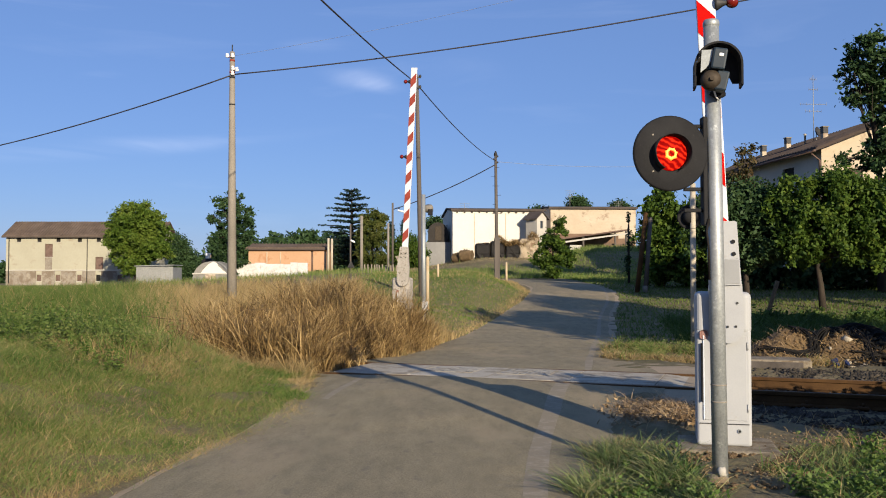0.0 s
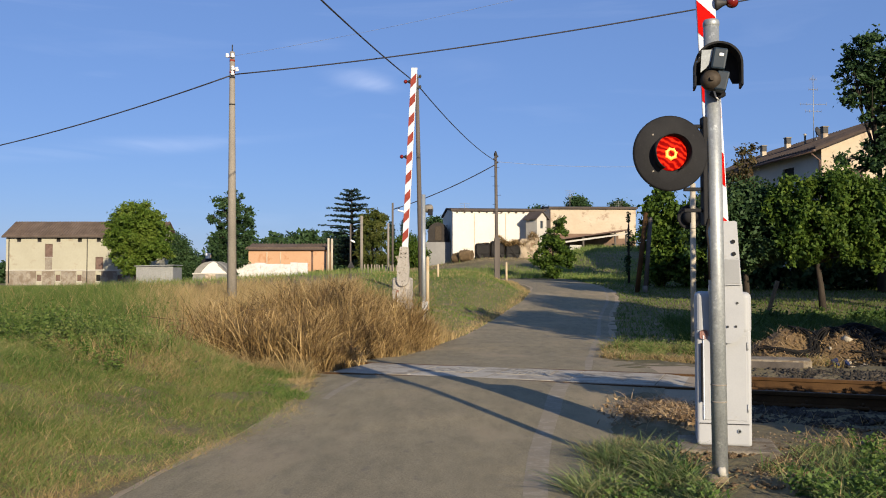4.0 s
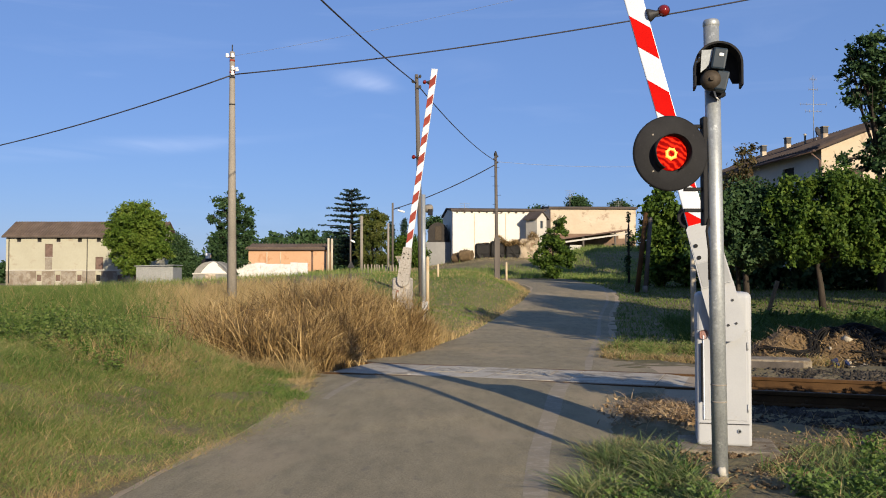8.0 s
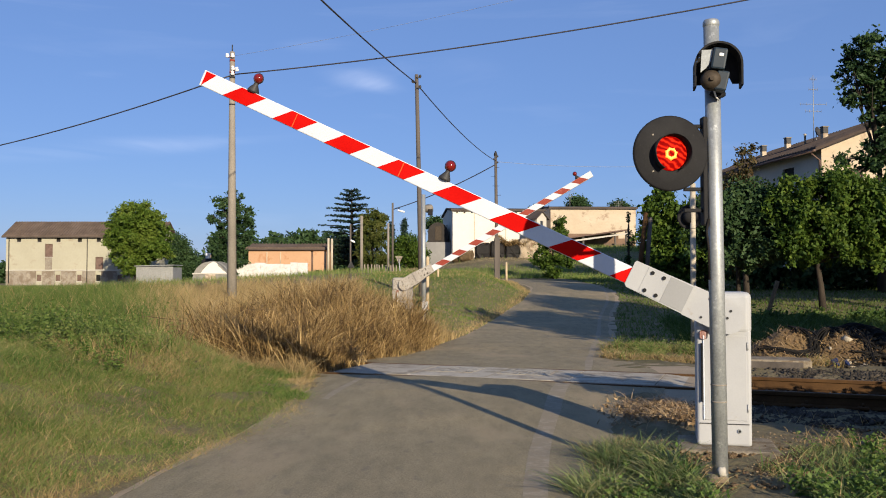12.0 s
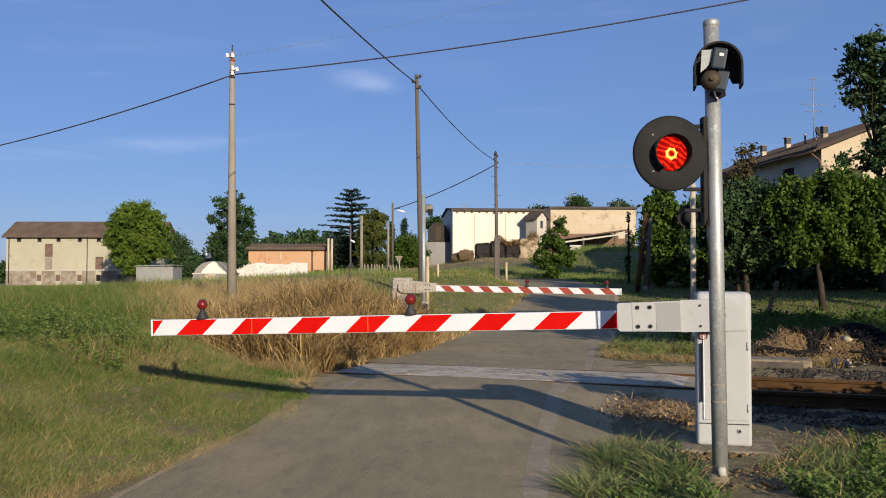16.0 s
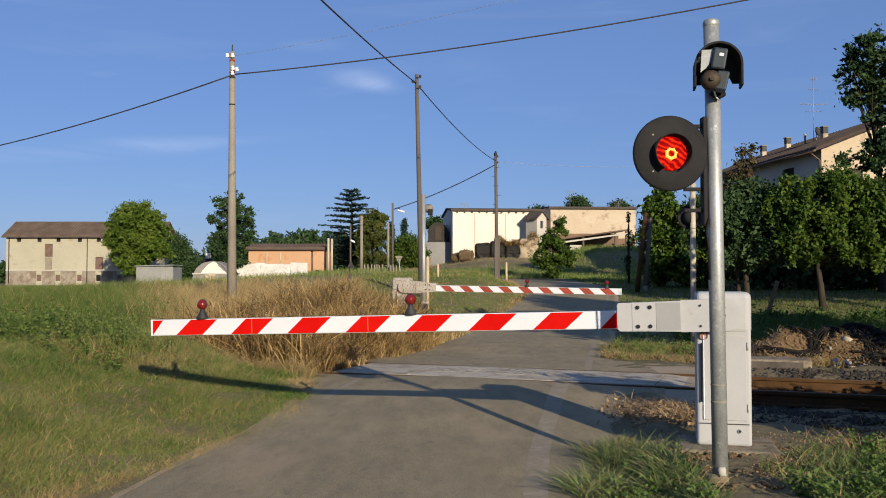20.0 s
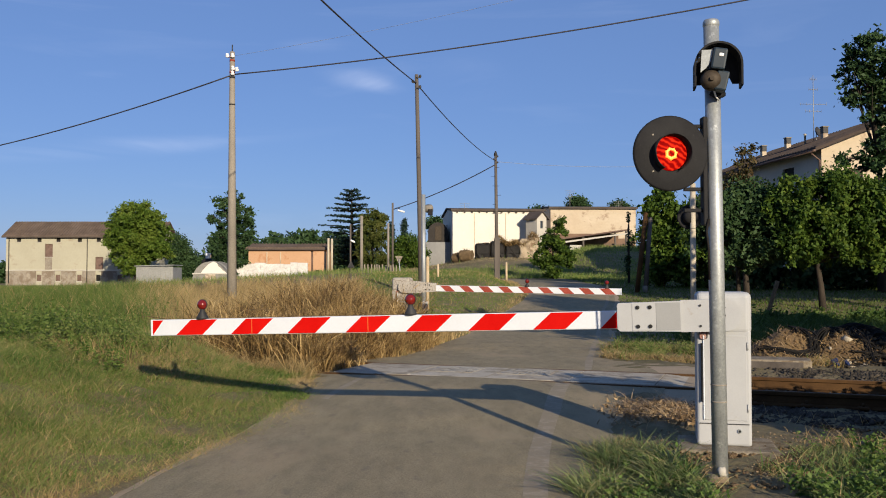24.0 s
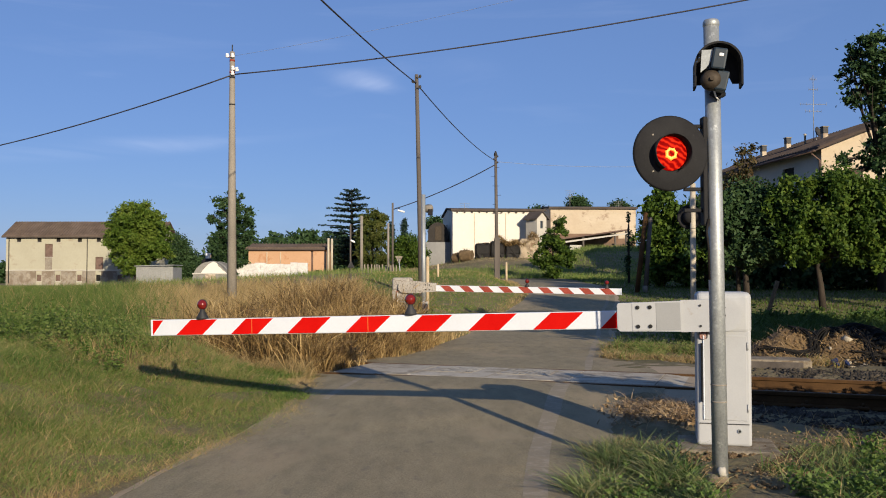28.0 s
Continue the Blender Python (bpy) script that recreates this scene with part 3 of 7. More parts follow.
def land(x, y):
    """Height of the ground."""
    x, y = np.asarray(x, float), np.asarray(y, float)
    z = road_z(y)
    e = x - road_x(np.minimum(y, 38.0))
    perp = TN[0] * x + TN[1] * y
    track = np.exp(-((perp - 11.87) / 1.7) ** 4)
    # bank beside the road before the track
    left = smooth((-e - 1.75) / 3.0)
    bank = 0.6 * left * smooth((11.6 - perp) / 2.2)
    # verge and fields beyond the track
    beyond = smooth((perp - 13.4) / 3.0) * smooth((60 - y) / 20)
    fade = smooth((-e - 6.0) / 30.0)
    zl = z * (1 - fade) + 0.35 * fade
    lift = 0.42 * smooth((-e - 1.9) / 2.0) * beyond * (1 - fade)
    lift = lift + 0.25 * smooth((-e - 1.9) / 2.5) * smooth((y - 30) / 8) * smooth((58 - y) / 8) * (1 - fade)
    z = np.where(e < 0, zl, z) + bank + lift
    # verge beside the signal
    z = z + 0.11 * smooth((e - 1.75) / 0.5) * smooth((perp - 2) / 2) * smooth((9.4 - perp) / 1.2)
    # track bed drops away beside the crossing
    z = z - 0.16 * track * smooth((np.abs(e + 0.05) - 2.3) / 0.8)
    # farm mound behind
    z = z + 1.8 * smooth((y - 55) / 24) * smooth((x + 4 + 0.05 * (y - 60)) / 9) * smooth((130 - y) / 30)
    z = z + 0.75 * smooth((x - 9.5) / 4) * smooth((y - 60) / 12) * smooth((130 - y) / 30)
    z = z + 0.8 * smooth((y - 50) / 30) * smooth((x + 28) / 20) * smooth((150 - y) / 40) * smooth((2 - x) / 8)
    return z


def lz(x, y):
    return float(land(x, y))


def sheet_mesh(name, xs, ys, material, fn):
    gx, gy = np.meshgrid(xs, ys)
    v = np.stack([gx.ravel(), gy.ravel(), fn(gx.ravel(), gy.ravel())], 1)
    nx, ny = len(xs), len(ys)
    i = (np.arange(ny - 1)[:, None] * nx + np.arange(nx - 1)[None]).ravel()
    return np_mesh(name, v, np.stack([i, i + 1, i + nx + 1, i + nx], 1), material)


# ---- ground, road and railway ----
def ground_sheet():
    xs = np.unique(np.concatenate([np.geomspace(24, 3000, 26) * -1, np.arange(-24, 24, 0.3), np.geomspace(24, 3000, 26)]))
    ys = np.unique(np.concatenate([np.geomspace(6, 1500, 14) * -1, np.arange(-6, 2, 1.0), np.arange(2, 30, 0.25), np.arange(30, 100, 1.0), np.geomspace(100, 4000, 26)]))
    rng = np.random.default_rng(3)

    def fn(x, y):
        z = land(x, y)
        near = (np.abs(x) < 24) & (y > 2) & (y < 30)
        d = np.abs(x - road_x(np.minimum(y, 38)))
        bumpy = np.where(near & (d > 2.0), rng.normal(size=len(z)) * 0.018, 0)
        return z + bumpy - 0.05 * (d < 1.55) * (y < 40)

    ob = new("ground", sheet_mesh("ground", xs, ys, M["ground"], fn))
    tagged(ob, "rough grassy ground with dry patches beside the road", "ground", kind="structure")


def road_line():
    """Centre line as (x, y, half width) with the bend to the left behind."""
    pts = [(x, y, w / 2) for y, x, w in ROAD_C]
    pts += [(5.95, 41.0, 1.75), (5.8, 44.5, 1.8), (4.9, 47.6, 1.8), (3.2, 50.2, 1.8), (0.5, 52.6, 1.8), (-4, 55.2, 1.8), (-7, 56.6, 1.8)]
    out = []
    P = [Vector(p) for p in pts]
    for i in range(len(P) - 1):
        a, b, c, d = P[max(i - 1, 0)], P[i], P[i + 1], P[min(i + 2, len(P) - 1)]
        k = max(4, int((c - b).length / 0.3))
        for j in range(k):
            t = j / k
            out.append(0.5 * ((2 * b) + (c - a) * t + (2 * a - 5 * b + 4 * c - d) * t * t + (3 * b - a - 3 * c + d) * t ** 3))
    return out


def flare(y, right):
    """How far the asphalt spreads beyond its usual edge near the crossing."""
    if right:
        return np.interp(y, [6.2, 7.2, 8.5, 10, 11.5, 13.5, 16, 19], [0, 0.0, 0.4, 0.65, 0.75, 0.7, 0.25, 0])
    return np.interp(y, [9, 11, 12.3, 13, 14.4, 15.5, 17], [0, 0.25, 0.55, 0.66, 0.6, 0.25, 0])


def road_sheet(name, line, lo, hi, lift, material, cols=14, rag=0.0, seed=5, spread=False):
    """A strip along the road between lo and hi of its half width."""
    rng = np.random.default_rng(seed)
    P = np.array([tuple(p) for p in line])
    t = np.gradient(P[:, :2], axis=0)
    t /= np.linalg.norm(t, axis=1)[:, None]
    side = np.stack([t[:, 1], -t[:, 0]], 1)
    u = np.linspace(0, 1, cols)
    wob = np.convolve(rng.normal(size=len(P) + 8), np.ones(5) / 5, "same")[4:-4] * rag
    wob2 = np.convolve(rng.normal(size=len(P) + 8), np.ones(5) / 5, "same")[4:-4] * rag
    a, b = lo * P[:, 2] + wob, hi * P[:, 2] + wob2
    if spread:
        a = a - flare(P[:, 1], False) if lo < 0 else a + flare(P[:, 1], True)
        b = b + flare(P[:, 1], True) if hi > 0 else b - flare(P[:, 1], False)
        if lo > 0:
            b = b + np.interp(P[:, 1], [7.4, 8.6, 10.6, 12.4, 14, 17, 20], [0, 0.3, 0.2, 0.4, 0.5, 0.3, 0])
    off = a[:, None] * (1 - u) + b[:, None] * u
    x = P[:, 0:1] + side[:, 0:1] * off
    y = P[:, 1:2] + side[:, 1:2] * off
    rel = off / P[:, 2:3]
    z = np.where(y > 40, land(x, y), road_z(y)) + lift - 0.016 * np.minimum(rel ** 2, 1.3)
    v = np.stack([x, y, z], 2).reshape(-1, 3)
    n = len(P)
    i = (np.arange(n - 1)[:, None] * cols + np.arange(cols - 1)[None]).ravel()
    return np_mesh(name, v, np.stack([i, i + 1, i + cols + 1, i + cols], 1), material)


def left_edge(y):
    """Where the grass meets the asphalt, as a distance from the road's middle."""
    return np.interp(y, [5.0, 5.6, 7.2, 8.2, 9.1, 9.9, 11.1, 12.3, 13.4, 14.6, 15.6, 17], [1.95, 1.84, 1.52, 1.4, 1.38, 1.6, 1.95, 2.3, 2.45, 2.4, 2.1, 1.85])


def road():
    line = road_line()
    perp = [TN[0] * p[0] + TN[1] * p[1] for p in line]
    before = [p for p, q in zip(line, perp) if q < RAIL_1 + 0.3]
    beyond = [p for p, q in zip(line, perp) if q > RAIL_2 - 0.6]
    ob = new("road", road_sheet("road", line, -1.0, 1.0, 0.03, M["asphalt"], 24, rag=0.07, spread=True))
    tagged(ob, "narrow grey asphalt country road with worn edges", "road", kind="structure")
    ob = new("road_edge_dust", road_sheet("road_edge_dust", line, -1.2, -0.93, 0.018, M["dust"], 6, 0.1, 8, True))
    tagged(ob, "pale dusty strip along the edge of the asphalt", "dust strip", kind="structure")
    ob = new("road_shoulder", road_sheet("road_shoulder", line, 0.93, 1.12, 0.02, M["dust"], 6, 0.12, 9, True))
    tagged(ob, "pale dusty shoulder of the asphalt road", "shoulder", kind="structure")
    for a, b, seg, seed in ((0.65, 0.755, before, 4), (0.82, 0.88, beyond, 6)):
        ob = new("edge_line", road_sheet("edge_line", seg, a, b, 0.031, M["line"], 4, 0.015, seed))
        tagged(ob, "worn white edge line painted on the asphalt", "road marking", kind="structure")
    ob = new("edge_line", road_sheet("edge_line", [p for p in before if p[1] > 9.4], -0.86, -0.81, 0.031, M["line"], 4, 0.02, 12))
    tagged(ob, "worn white edge line painted on the asphalt", "road marking", kind="structure")


def track_pose(s, n, z):
    """A place s metres along the track from the crossing's middle, n across from the origin."""
    return Matrix.Translation((TU[0] * s + TN[0] * n, TU[1] * s + TN[1] * n, z)) @ Matrix.Rotation(-TRACK_A, 4, "Z")


def railway():
    prof = [(-0.07, 0), (0.07, 0), (0.07, 0.012), (0.012, 0.03), (0.01, 0.115), (0.033, 0.125), (0.035, 0.158), (0.028, 0.165), (-0.028, 0.165), (-0.035, 0.158), (-0.033, 0.125), (-0.01, 0.115), (-0.012, 0.03), (-0.07, 0.012)]
    for n in (RAIL_1, RAIL_2):
        th = thing("rail", track_pose(0, n, -0.076), "rusty steel railway rail on ballast beside the crossing", "rail", "railway rails")
        bm = bm_new()
        prism(bm, prof, -60, 60, Matrix.Rotation(radians(-90), 4, "Z"))
        part("rail_profile", bm, M["rust"], th)
        bm = bm_new()
        box(bm, -60, 60, -0.026, 0.026, 0.165, 0.168)
        part("running_surface", bm, M["rail_head"], th, "dull worn running surface")
        clip = None
        for k in range(34):
            s = -0.7 + 0.6 * k
            if clip is None:
                bm = bm_new()
                box(bm, -0.06, 0.06, -0.05, 0.05, 0, 0.035, 0.008)
                tube(bm, [(0, 0, 0.03), (0, 0, 0.075)], 0.016, 6)
                clip = mesh_of(bm, "fastening", M["rust"])
            for side in (-0.09, 0.09):
                part("fastening", clip, None, th, at=pose(s, side, 0.005))
    sleeper = None
    for k in range(70):
        s = -0.4 + 0.6 * (k - 40)
        if -5.9 < s < -0.8:
            continue
        if sleeper is None:
            bm = bm_new()
            box(bm, -0.12, 0.12, -1.2, 1.2, -0.14, 0, 0.012)
            sleeper = mesh_of(bm, "sleeper", M["wood_grey"])
        ob = part("sleeper", sleeper, None, at=track_pose(s, (RAIL_1 + RAIL_2) / 2, -0.095))
        tagged(ob, "weathered wooden sleeper under the rusty rails", "sleeper", "railway sleepers")
    # stones of the track bed
    rng = np.random.default_rng(11)
    n = 30000
    s, q = rng.uniform(-9, 6, n), rng.normal(11.4, 1.3, n)
    near = (s > -0.7) & (q < 11.2) & (q > 8.6)
    keep = (np.abs(q - 11.87) < 3.1) & ~((s > -6.2) & (s < -0.75) & (q > 9)) & ((np.abs(s) < 9) | near)
    s, q = s[keep], q[keep]
    x, y = TU[0] * s + TN[0] * q, TU[1] * s + TN[1] * q
    z = np.where(np.abs(q - 11.87) < 1.4, -0.1, land(x, y))
    keep2 = (np.abs(x - road_x(y)) > 2.3) & ~((y < 8.7) & (x < 2.75)) & (y > 7.4)
    x, y, z = x[keep2], y[keep2], z[keep2]
    ob = new("ballast", stones(rng, np.stack([x, y, z], 1), 0.022, 0.05, M["ballast"]))
    tagged(ob, "grey brown crushed stone ballast along the rails", "ballast", kind="stuff")


def stones(rng, base, r0, r1, material):
    """Rough little stones: squashed, jittered octahedra."""
    n = len(base)
    o = np.array([(1, 0, 0), (0, 1, 0), (-1, 0, 0), (0, -1, 0), (0, 0, 1), (0, 0, -1)], float)
    r = rng.uniform(r0, r1, n)
    v = o[None] * r[:, None, None] * rng.uniform(0.6, 1.3, (n, 6, 3)) + rng.normal(size=(n, 6, 3)) * r[:, None, None] * 0.22
    a = rng.uniform(0, 6.28, n)
    c, s = np.cos(a)[:, None], np.sin(a)[:, None]
    v = np.stack([v[..., 0] * c - v[..., 1] * s, v[..., 0] * s + v[..., 1] * c, v[..., 2] * 0.75], 2) + base[:, None]
    f = np.array([(0, 1, 4), (1, 2, 4), (2, 3, 4), (3, 0, 4), (1, 0, 5), (2, 1, 5), (3, 2, 5), (0, 3, 5)])
    return np_mesh("stones", v.reshape(-1, 3), ((np.arange(n) * 6)[:, None, None] + f[None]).reshape(-1, 3), material)


def crossing_deck():
    """Concrete panels between the rails, with two chequered plates let in."""
    th = thing("crossing_deck", track_pose(0, RAIL_1 + 0.09, 0.03), "pale worn concrete panels between the rails of the crossing", "crossing deck")
    ends = [-5.75, -4.62, -3.5, -2.38, -1.25]
    for a, b in zip(ends, ends[1:]):
        bm = bm_new()
        box(bm, a + 0.004, b - 0.004, 0, 1.31, -0.14, 0.065, 0.004)
        part("panel", bm, M["concrete"], th)
    for x0 in (-4.55, -3.46):
        bm = bm_new()
        box(bm, x0, x0 + 0.72, 0.5, 1.16, 0.066, 0.07)
        plate = part("chequer_plate", bm, M["concrete"], th, "grey chequered steel plate")
        for i in range(7):
            for j in range(4):
                bm = bm_new()
                box(bm, -0.035, 0.035, -0.011, 0.011, 0, 0.005, 0.002, m=pose(x0 + 0.07 + i * 0.097, 0.58 + j * 0.16, 0.07, 0, 0, 40 if (i + j) % 2 else -40))
                part("stud", bm, M["metal_grey"], plate)
    bm = bm_new()
    prism(bm, [(-1.244, -0.14), (-1.244, 0.065), (-0.9, 0.03), (-0.9, -0.14)], 0, 1.31)
    part("end_ramp", bm, M["concrete"], th, "bevelled concrete end panel")


ground_sheet()
road()
railway()
crossing_deck()


# ---- the two barriers ----
PIVOT_H, ROOT = 1.02, 0.835


def capsule_outline(x0, x1, h, seg=6):
    """Plate outline with a round end at x1."""
    r = h / 2
    out = [(x0, -r), (x0, r)]
    for k in range(seg + 1):
        a = math.pi / 2 - math.pi * k / seg
        out.append((x1 + r - r * math.cos(a), r * math.sin(a)))
    return out


def barrier(at, label, mirror, paint, film, length, first, period, half, lamps):
    """Cabinet with its hood and a boom that swings up; x along the closed boom, y away from the boom."""
    th = thing("level_crossing_barrier", at, label, "barrier", "crossing barriers")
    k = -1 if mirror else 1
    bm = bm_new()
    dx = -0.07 if mirror else 0.0
    box(bm, -0.21 + dx * 1.3, 0.2 + dx, 0.0, 0.36, 0.0, 0.91, 0.022, 3)
    body = part("cabinet", bm, paint, th)
    bm = bm_new()
    box(bm, -0.215 + dx * 1.3, 0.205 + dx, -0.006, 0.366, 0.865, 1.2, 0.06 if mirror else 0.045, 4)
    part("hood", bm, paint, th, "rounded hood of the cabinet")
    bm = bm_new()
    box(bm, -0.15, 0.165, -0.006, 0.002, 0.2, 0.86, 0.003)
    part("door", bm, paint, body)
    bm = bm_new()
    tube(bm, [(0.11, -0.01, 0.12), (0.11, 0.01, 0.12)], 0.017, 14)
    lock = part("lock", bm, M["galv"], body, "round steel lock")
    bm = bm_new()
    tube(bm, [(0.108, -0.012, 0.12), (0.108, -0.009, 0.12)], 0.01, 10)
    part("keyhole", bm, M["black"], lock)
    bm = bm_new()
    box(bm, -0.176, -0.166, -0.03, 0.0, 0.34, 0.8, 0.004)
    part("door_handle", bm, M["black"], body, "slim black door bar")
    bm = bm_new()
    box(bm, -0.162, -0.15, -0.012, 0.0, 0.2, 0.86, 0.003)
    part("door_edge", bm, M["white"], body, "bright folded door edge")
    for hz in (0.3, 0.78):
        bm = bm_new()
        tube(bm, [(0.172, -0.008, hz - 0.03), (0.172, -0.008, hz + 0.03)], 0.007, 8)
        part("hinge", bm, paint, body)
    bm = bm_new()
    box(bm, -0.19, 0.18, -0.008, 0.002, 0.17, 0.176)
    part("seam", bm, M["bracket"], body)
    bm = bm_new()
    box(bm, -0.36, 0.4, -0.2, 0.46, -0.22, 0.0, 0.03, 2)
    part("foundation", bm, M["soil_slab"], th, "rough concrete foundation block")
    bm = bm_new()
    box(bm, -0.185, -0.125, -0.009, 0.0, 0.83, 0.9, 0.02, 3)
    part("reflector", bm, M["reflector"], body, "small dull brownish reflector")

    # boom: swings about its pivot on the front of the hood; built along -x
    arm = new("boom")
    arm.parent = th
    arm.empty_display_size = 0.1
    arm["label"] = "red and white striped boom"
    bm = bm_new()
    wide = 0.29 if mirror else 0.25
    prism(bm, [(-k * x, z) for x, z in capsule_outline(0.345, -0.11, wide)][::-1 if k < 0 else 1], -0.08, -0.012)
    part("pivot_plate", bm, paint, arm)
    bm = bm_new()
    root, tip = (0.145, 0.1) if mirror else (0.12, 0.112)
    prism(bm, [(-k * 0.34, -root), (-k * 0.34, root), (-k * 0.6, (root + tip * 2) / 3), (-k * 0.825, tip), (-k * ROOT, tip - 0.018), (-k * ROOT, 0.018 - tip), (-k * 0.815, -tip), (-k * 0.6, -(root + tip * 2) / 3)], -0.1, -0.012)
    part("clamp", bm, paint, arm, "flat bolted clamp of the boom")
    bm = bm_new()
    box(bm, *sorted((-k * 0.72, -k * 0.54)), -0.103, -0.0995, -0.1 if mirror else -0.108, 0.1 if mirror else 0.108, 0.0015)
    part("cover_plate", bm, paint, arm)
    bm = bm_new()
    box(bm, *sorted((-k * 0.535, -k * 0.35)), -0.1025, -0.0995, -0.1 if mirror else -0.108, 0.1 if mirror else 0.108, 0.001)
    part("inner_plate", bm, paint if mirror else M["panel_grey"], arm)
    for bx in (0.58, 0.675):
        for bz in (-0.075, 0.075):
            bm = bm_new()
            tube(bm, [(-k * bx, -0.112, bz * (0.75 if mirror else 1)), (-k * bx, -0.1, bz * (0.75 if mirror else 1))], 0.016, 10)
            part("bolt", bm, M["black"], arm)
    for bx, bz in ((0.2, 0.08), (0.2, -0.08), (0.02, 0.06), (0.04, -0.06), (0.02, 0.0)):
        bm = bm_new()
        tube(bm, [(-k * bx, -0.087, bz), (-k * bx, -0.075, bz)], 0.01, 8)
        part("rivet", bm, M["bracket"], arm)
    bm = bm_new()
    box(bm, *sorted((-k * 0.8, -k * length)), -0.09, -0.04, -0.0925, 0.0525, 0.008, 2)
    part("boom_profile", bm, M["white"], arm)
    # stripes, a film on the front, slanted
    slant = 0.074
    for j in range(-1, 10):
        c = first + period * j
        q = [(c - half + slant, -0.087), (c + half + slant, -0.087), (c + half - slant, 0.047), (c - half - slant, 0.047)]
        lo, hi = ROOT + 0.003, length - 0.012
        q = [(min(max(x, lo), hi), z) for x, z in q]
        q = [p for i, p in enumerate(q) if p not in q[:i]]
        if len(q) < 3 or max(x for x, z in q) - min(x for x, z in q) < 0.02:
            continue
        bm = bm_new()
        prism(bm, [(-k * x, z) for x, z in q], -0.0925, -0.0895)
        stripe = part("red_stripe", bm, film, arm)
        if j in (3, 5) and not mirror:
            bm = bm_new()
            box(bm, -c - 0.004, -c + 0.004, -0.0935, -0.0925, -0.086, 0.046)
            part("tape_seam", bm, M["yellow_line"], arm, "orange seam of the reflective film")
    bm = bm_new()
    box(bm, *sorted((-k * (length - 0.012), -k * (length + 0.01))), -0.092, -0.038, -0.094, 0.054, 0.004)
    part("end_cap", bm, M["white"], arm)
    for lx in lamps:
        bm = bm_new()
        lathe(bm, [(0.0, 0.05), (0.055, 0.05), (0.052, 0.07), (0.022, 0.12), (0.02, 0.145), (0.0, 0.145)], 14, pose(-k * lx, -0.065, 0))
        part("lamp_stand", bm, M["bracket"], arm, "black conical lamp stand")
        bm = bm_new()
        lathe(bm, [(0.0, -0.045), (0.025, -0.038), (0.043, -0.018), (0.046, 0.0), (0.043, 0.018), (0.025, 0.038), (0.0, 0.045)], 16, pose(-k * lx, -0.065, 0.18, 90))
        part("warning_lamp", bm, M["lamp_red"], arm, "small unlit red warning lamp")
        bm = bm_new()
        lathe(bm, [(0.046, -0.008), (0.05, 0.0), (0.046, 0.008)], 16, pose(-k * lx, -0.065, 0.18, 90))
        part("lamp_rim", bm, M["bracket"], arm)
    return th, arm


near_barrier, near_boom = barrier(pose(2.2, 6.82, 0.13, 0, 0, -14), "light grey steel level crossing barrier with red white boom", False, M["grey_paint"], M["red"], 5.0, 1.305, 0.54, 0.13, (2.55, 4.5))
far_barrier, far_boom = barrier(pose(-0.93, 20.72, 0.23, 0, 0, -14), "level crossing barrier with flaking paint in dry weeds", True, M["chip_paint"], M["red_faded"], 5.1, 1.11, 0.461, 0.11, (2.98, 4.78))


# each boom hangs off centre from its pivot
OFF_NEAR, OFF_FAR = Vector((0.055, 0, 0.055)), Vector((0.06, 0, -0.06))
for arm_, off_ in ((near_boom, OFF_NEAR), (far_boom, OFF_FAR)):
    for c_ in arm_.children:
        c_.data.transform(Matrix.Translation(off_))


# ---- signals ----
def signal_lamp(th, at, lit):
    """Round black backing board with its lens and hood; the face looks to -y."""
    board = new("backing_board", mesh_of(lathe(bm_new(), [(0.12, 0.0), (0.238, 0.0), (0.249, -0.008), (0.249, -0.025), (0.23, -0.03), (0.0, -0.03)], 48), "backing_board", M["black"]))
    board.parent = th
    board.matrix_basis = at @ pose(0, 0, 0, -90)
    if lit:
        lens = part("lens", lathe(bm_new(), [(0.114, -0.02), (0.1, -0.006), (0.07, 0.006), (0.035, 0.012), (0.0, 0.014)], 32), M["lens"], board, "lit red signal lens")
        ring = lathe(bm_new(), [(0.021, 0.0165), (0.036, 0.0145), (0.04, 0.008), (0.018, 0.008), (0.021, 0.0165)], 36)
        for v in ring.verts:
            a = math.atan2(v.co.y, v.co.x)
            swell = 1 + 0.2 * max(0.0, math.sin(7 * a + 0.6)) ** 2 + 0.1 * math.sin(a + 3.6)
            v.co.x, v.co.y = v.co.x * swell, v.co.y * swell
        part("lamp_ring", ring, M["lens_ring"], board, "glowing star-shaped ring of the lamp", pose(0.0, -0.002, 0.0))
    hood = bm_new()
    lathe(hood, [(0.116, -0.02), (0.119, 0.07), (0.123, 0.07), (0.124, -0.02)], 30, None, radians(300), radians(-60))
    part("visor", hood, M["black"], board, "black metal visor")
    part("housing", lathe(bm_new(), [(0.0, -0.2), (0.12, -0.19), (0.15, -0.13), (0.155, -0.03), (0.0, -0.03)], 24), M["black"], board)
    for a in (135, 225):
        bm = bm_new()
        tube(bm, [(0.17 * math.cos(radians(a)), 0.17 * math.sin(radians(a)), -0.004), (0.17 * math.cos(radians(a)), 0.17 * math.sin(radians(a)), 0.004)], 0.006, 8)
        part("screw", bm, M["pole_concrete"], board)
    return board


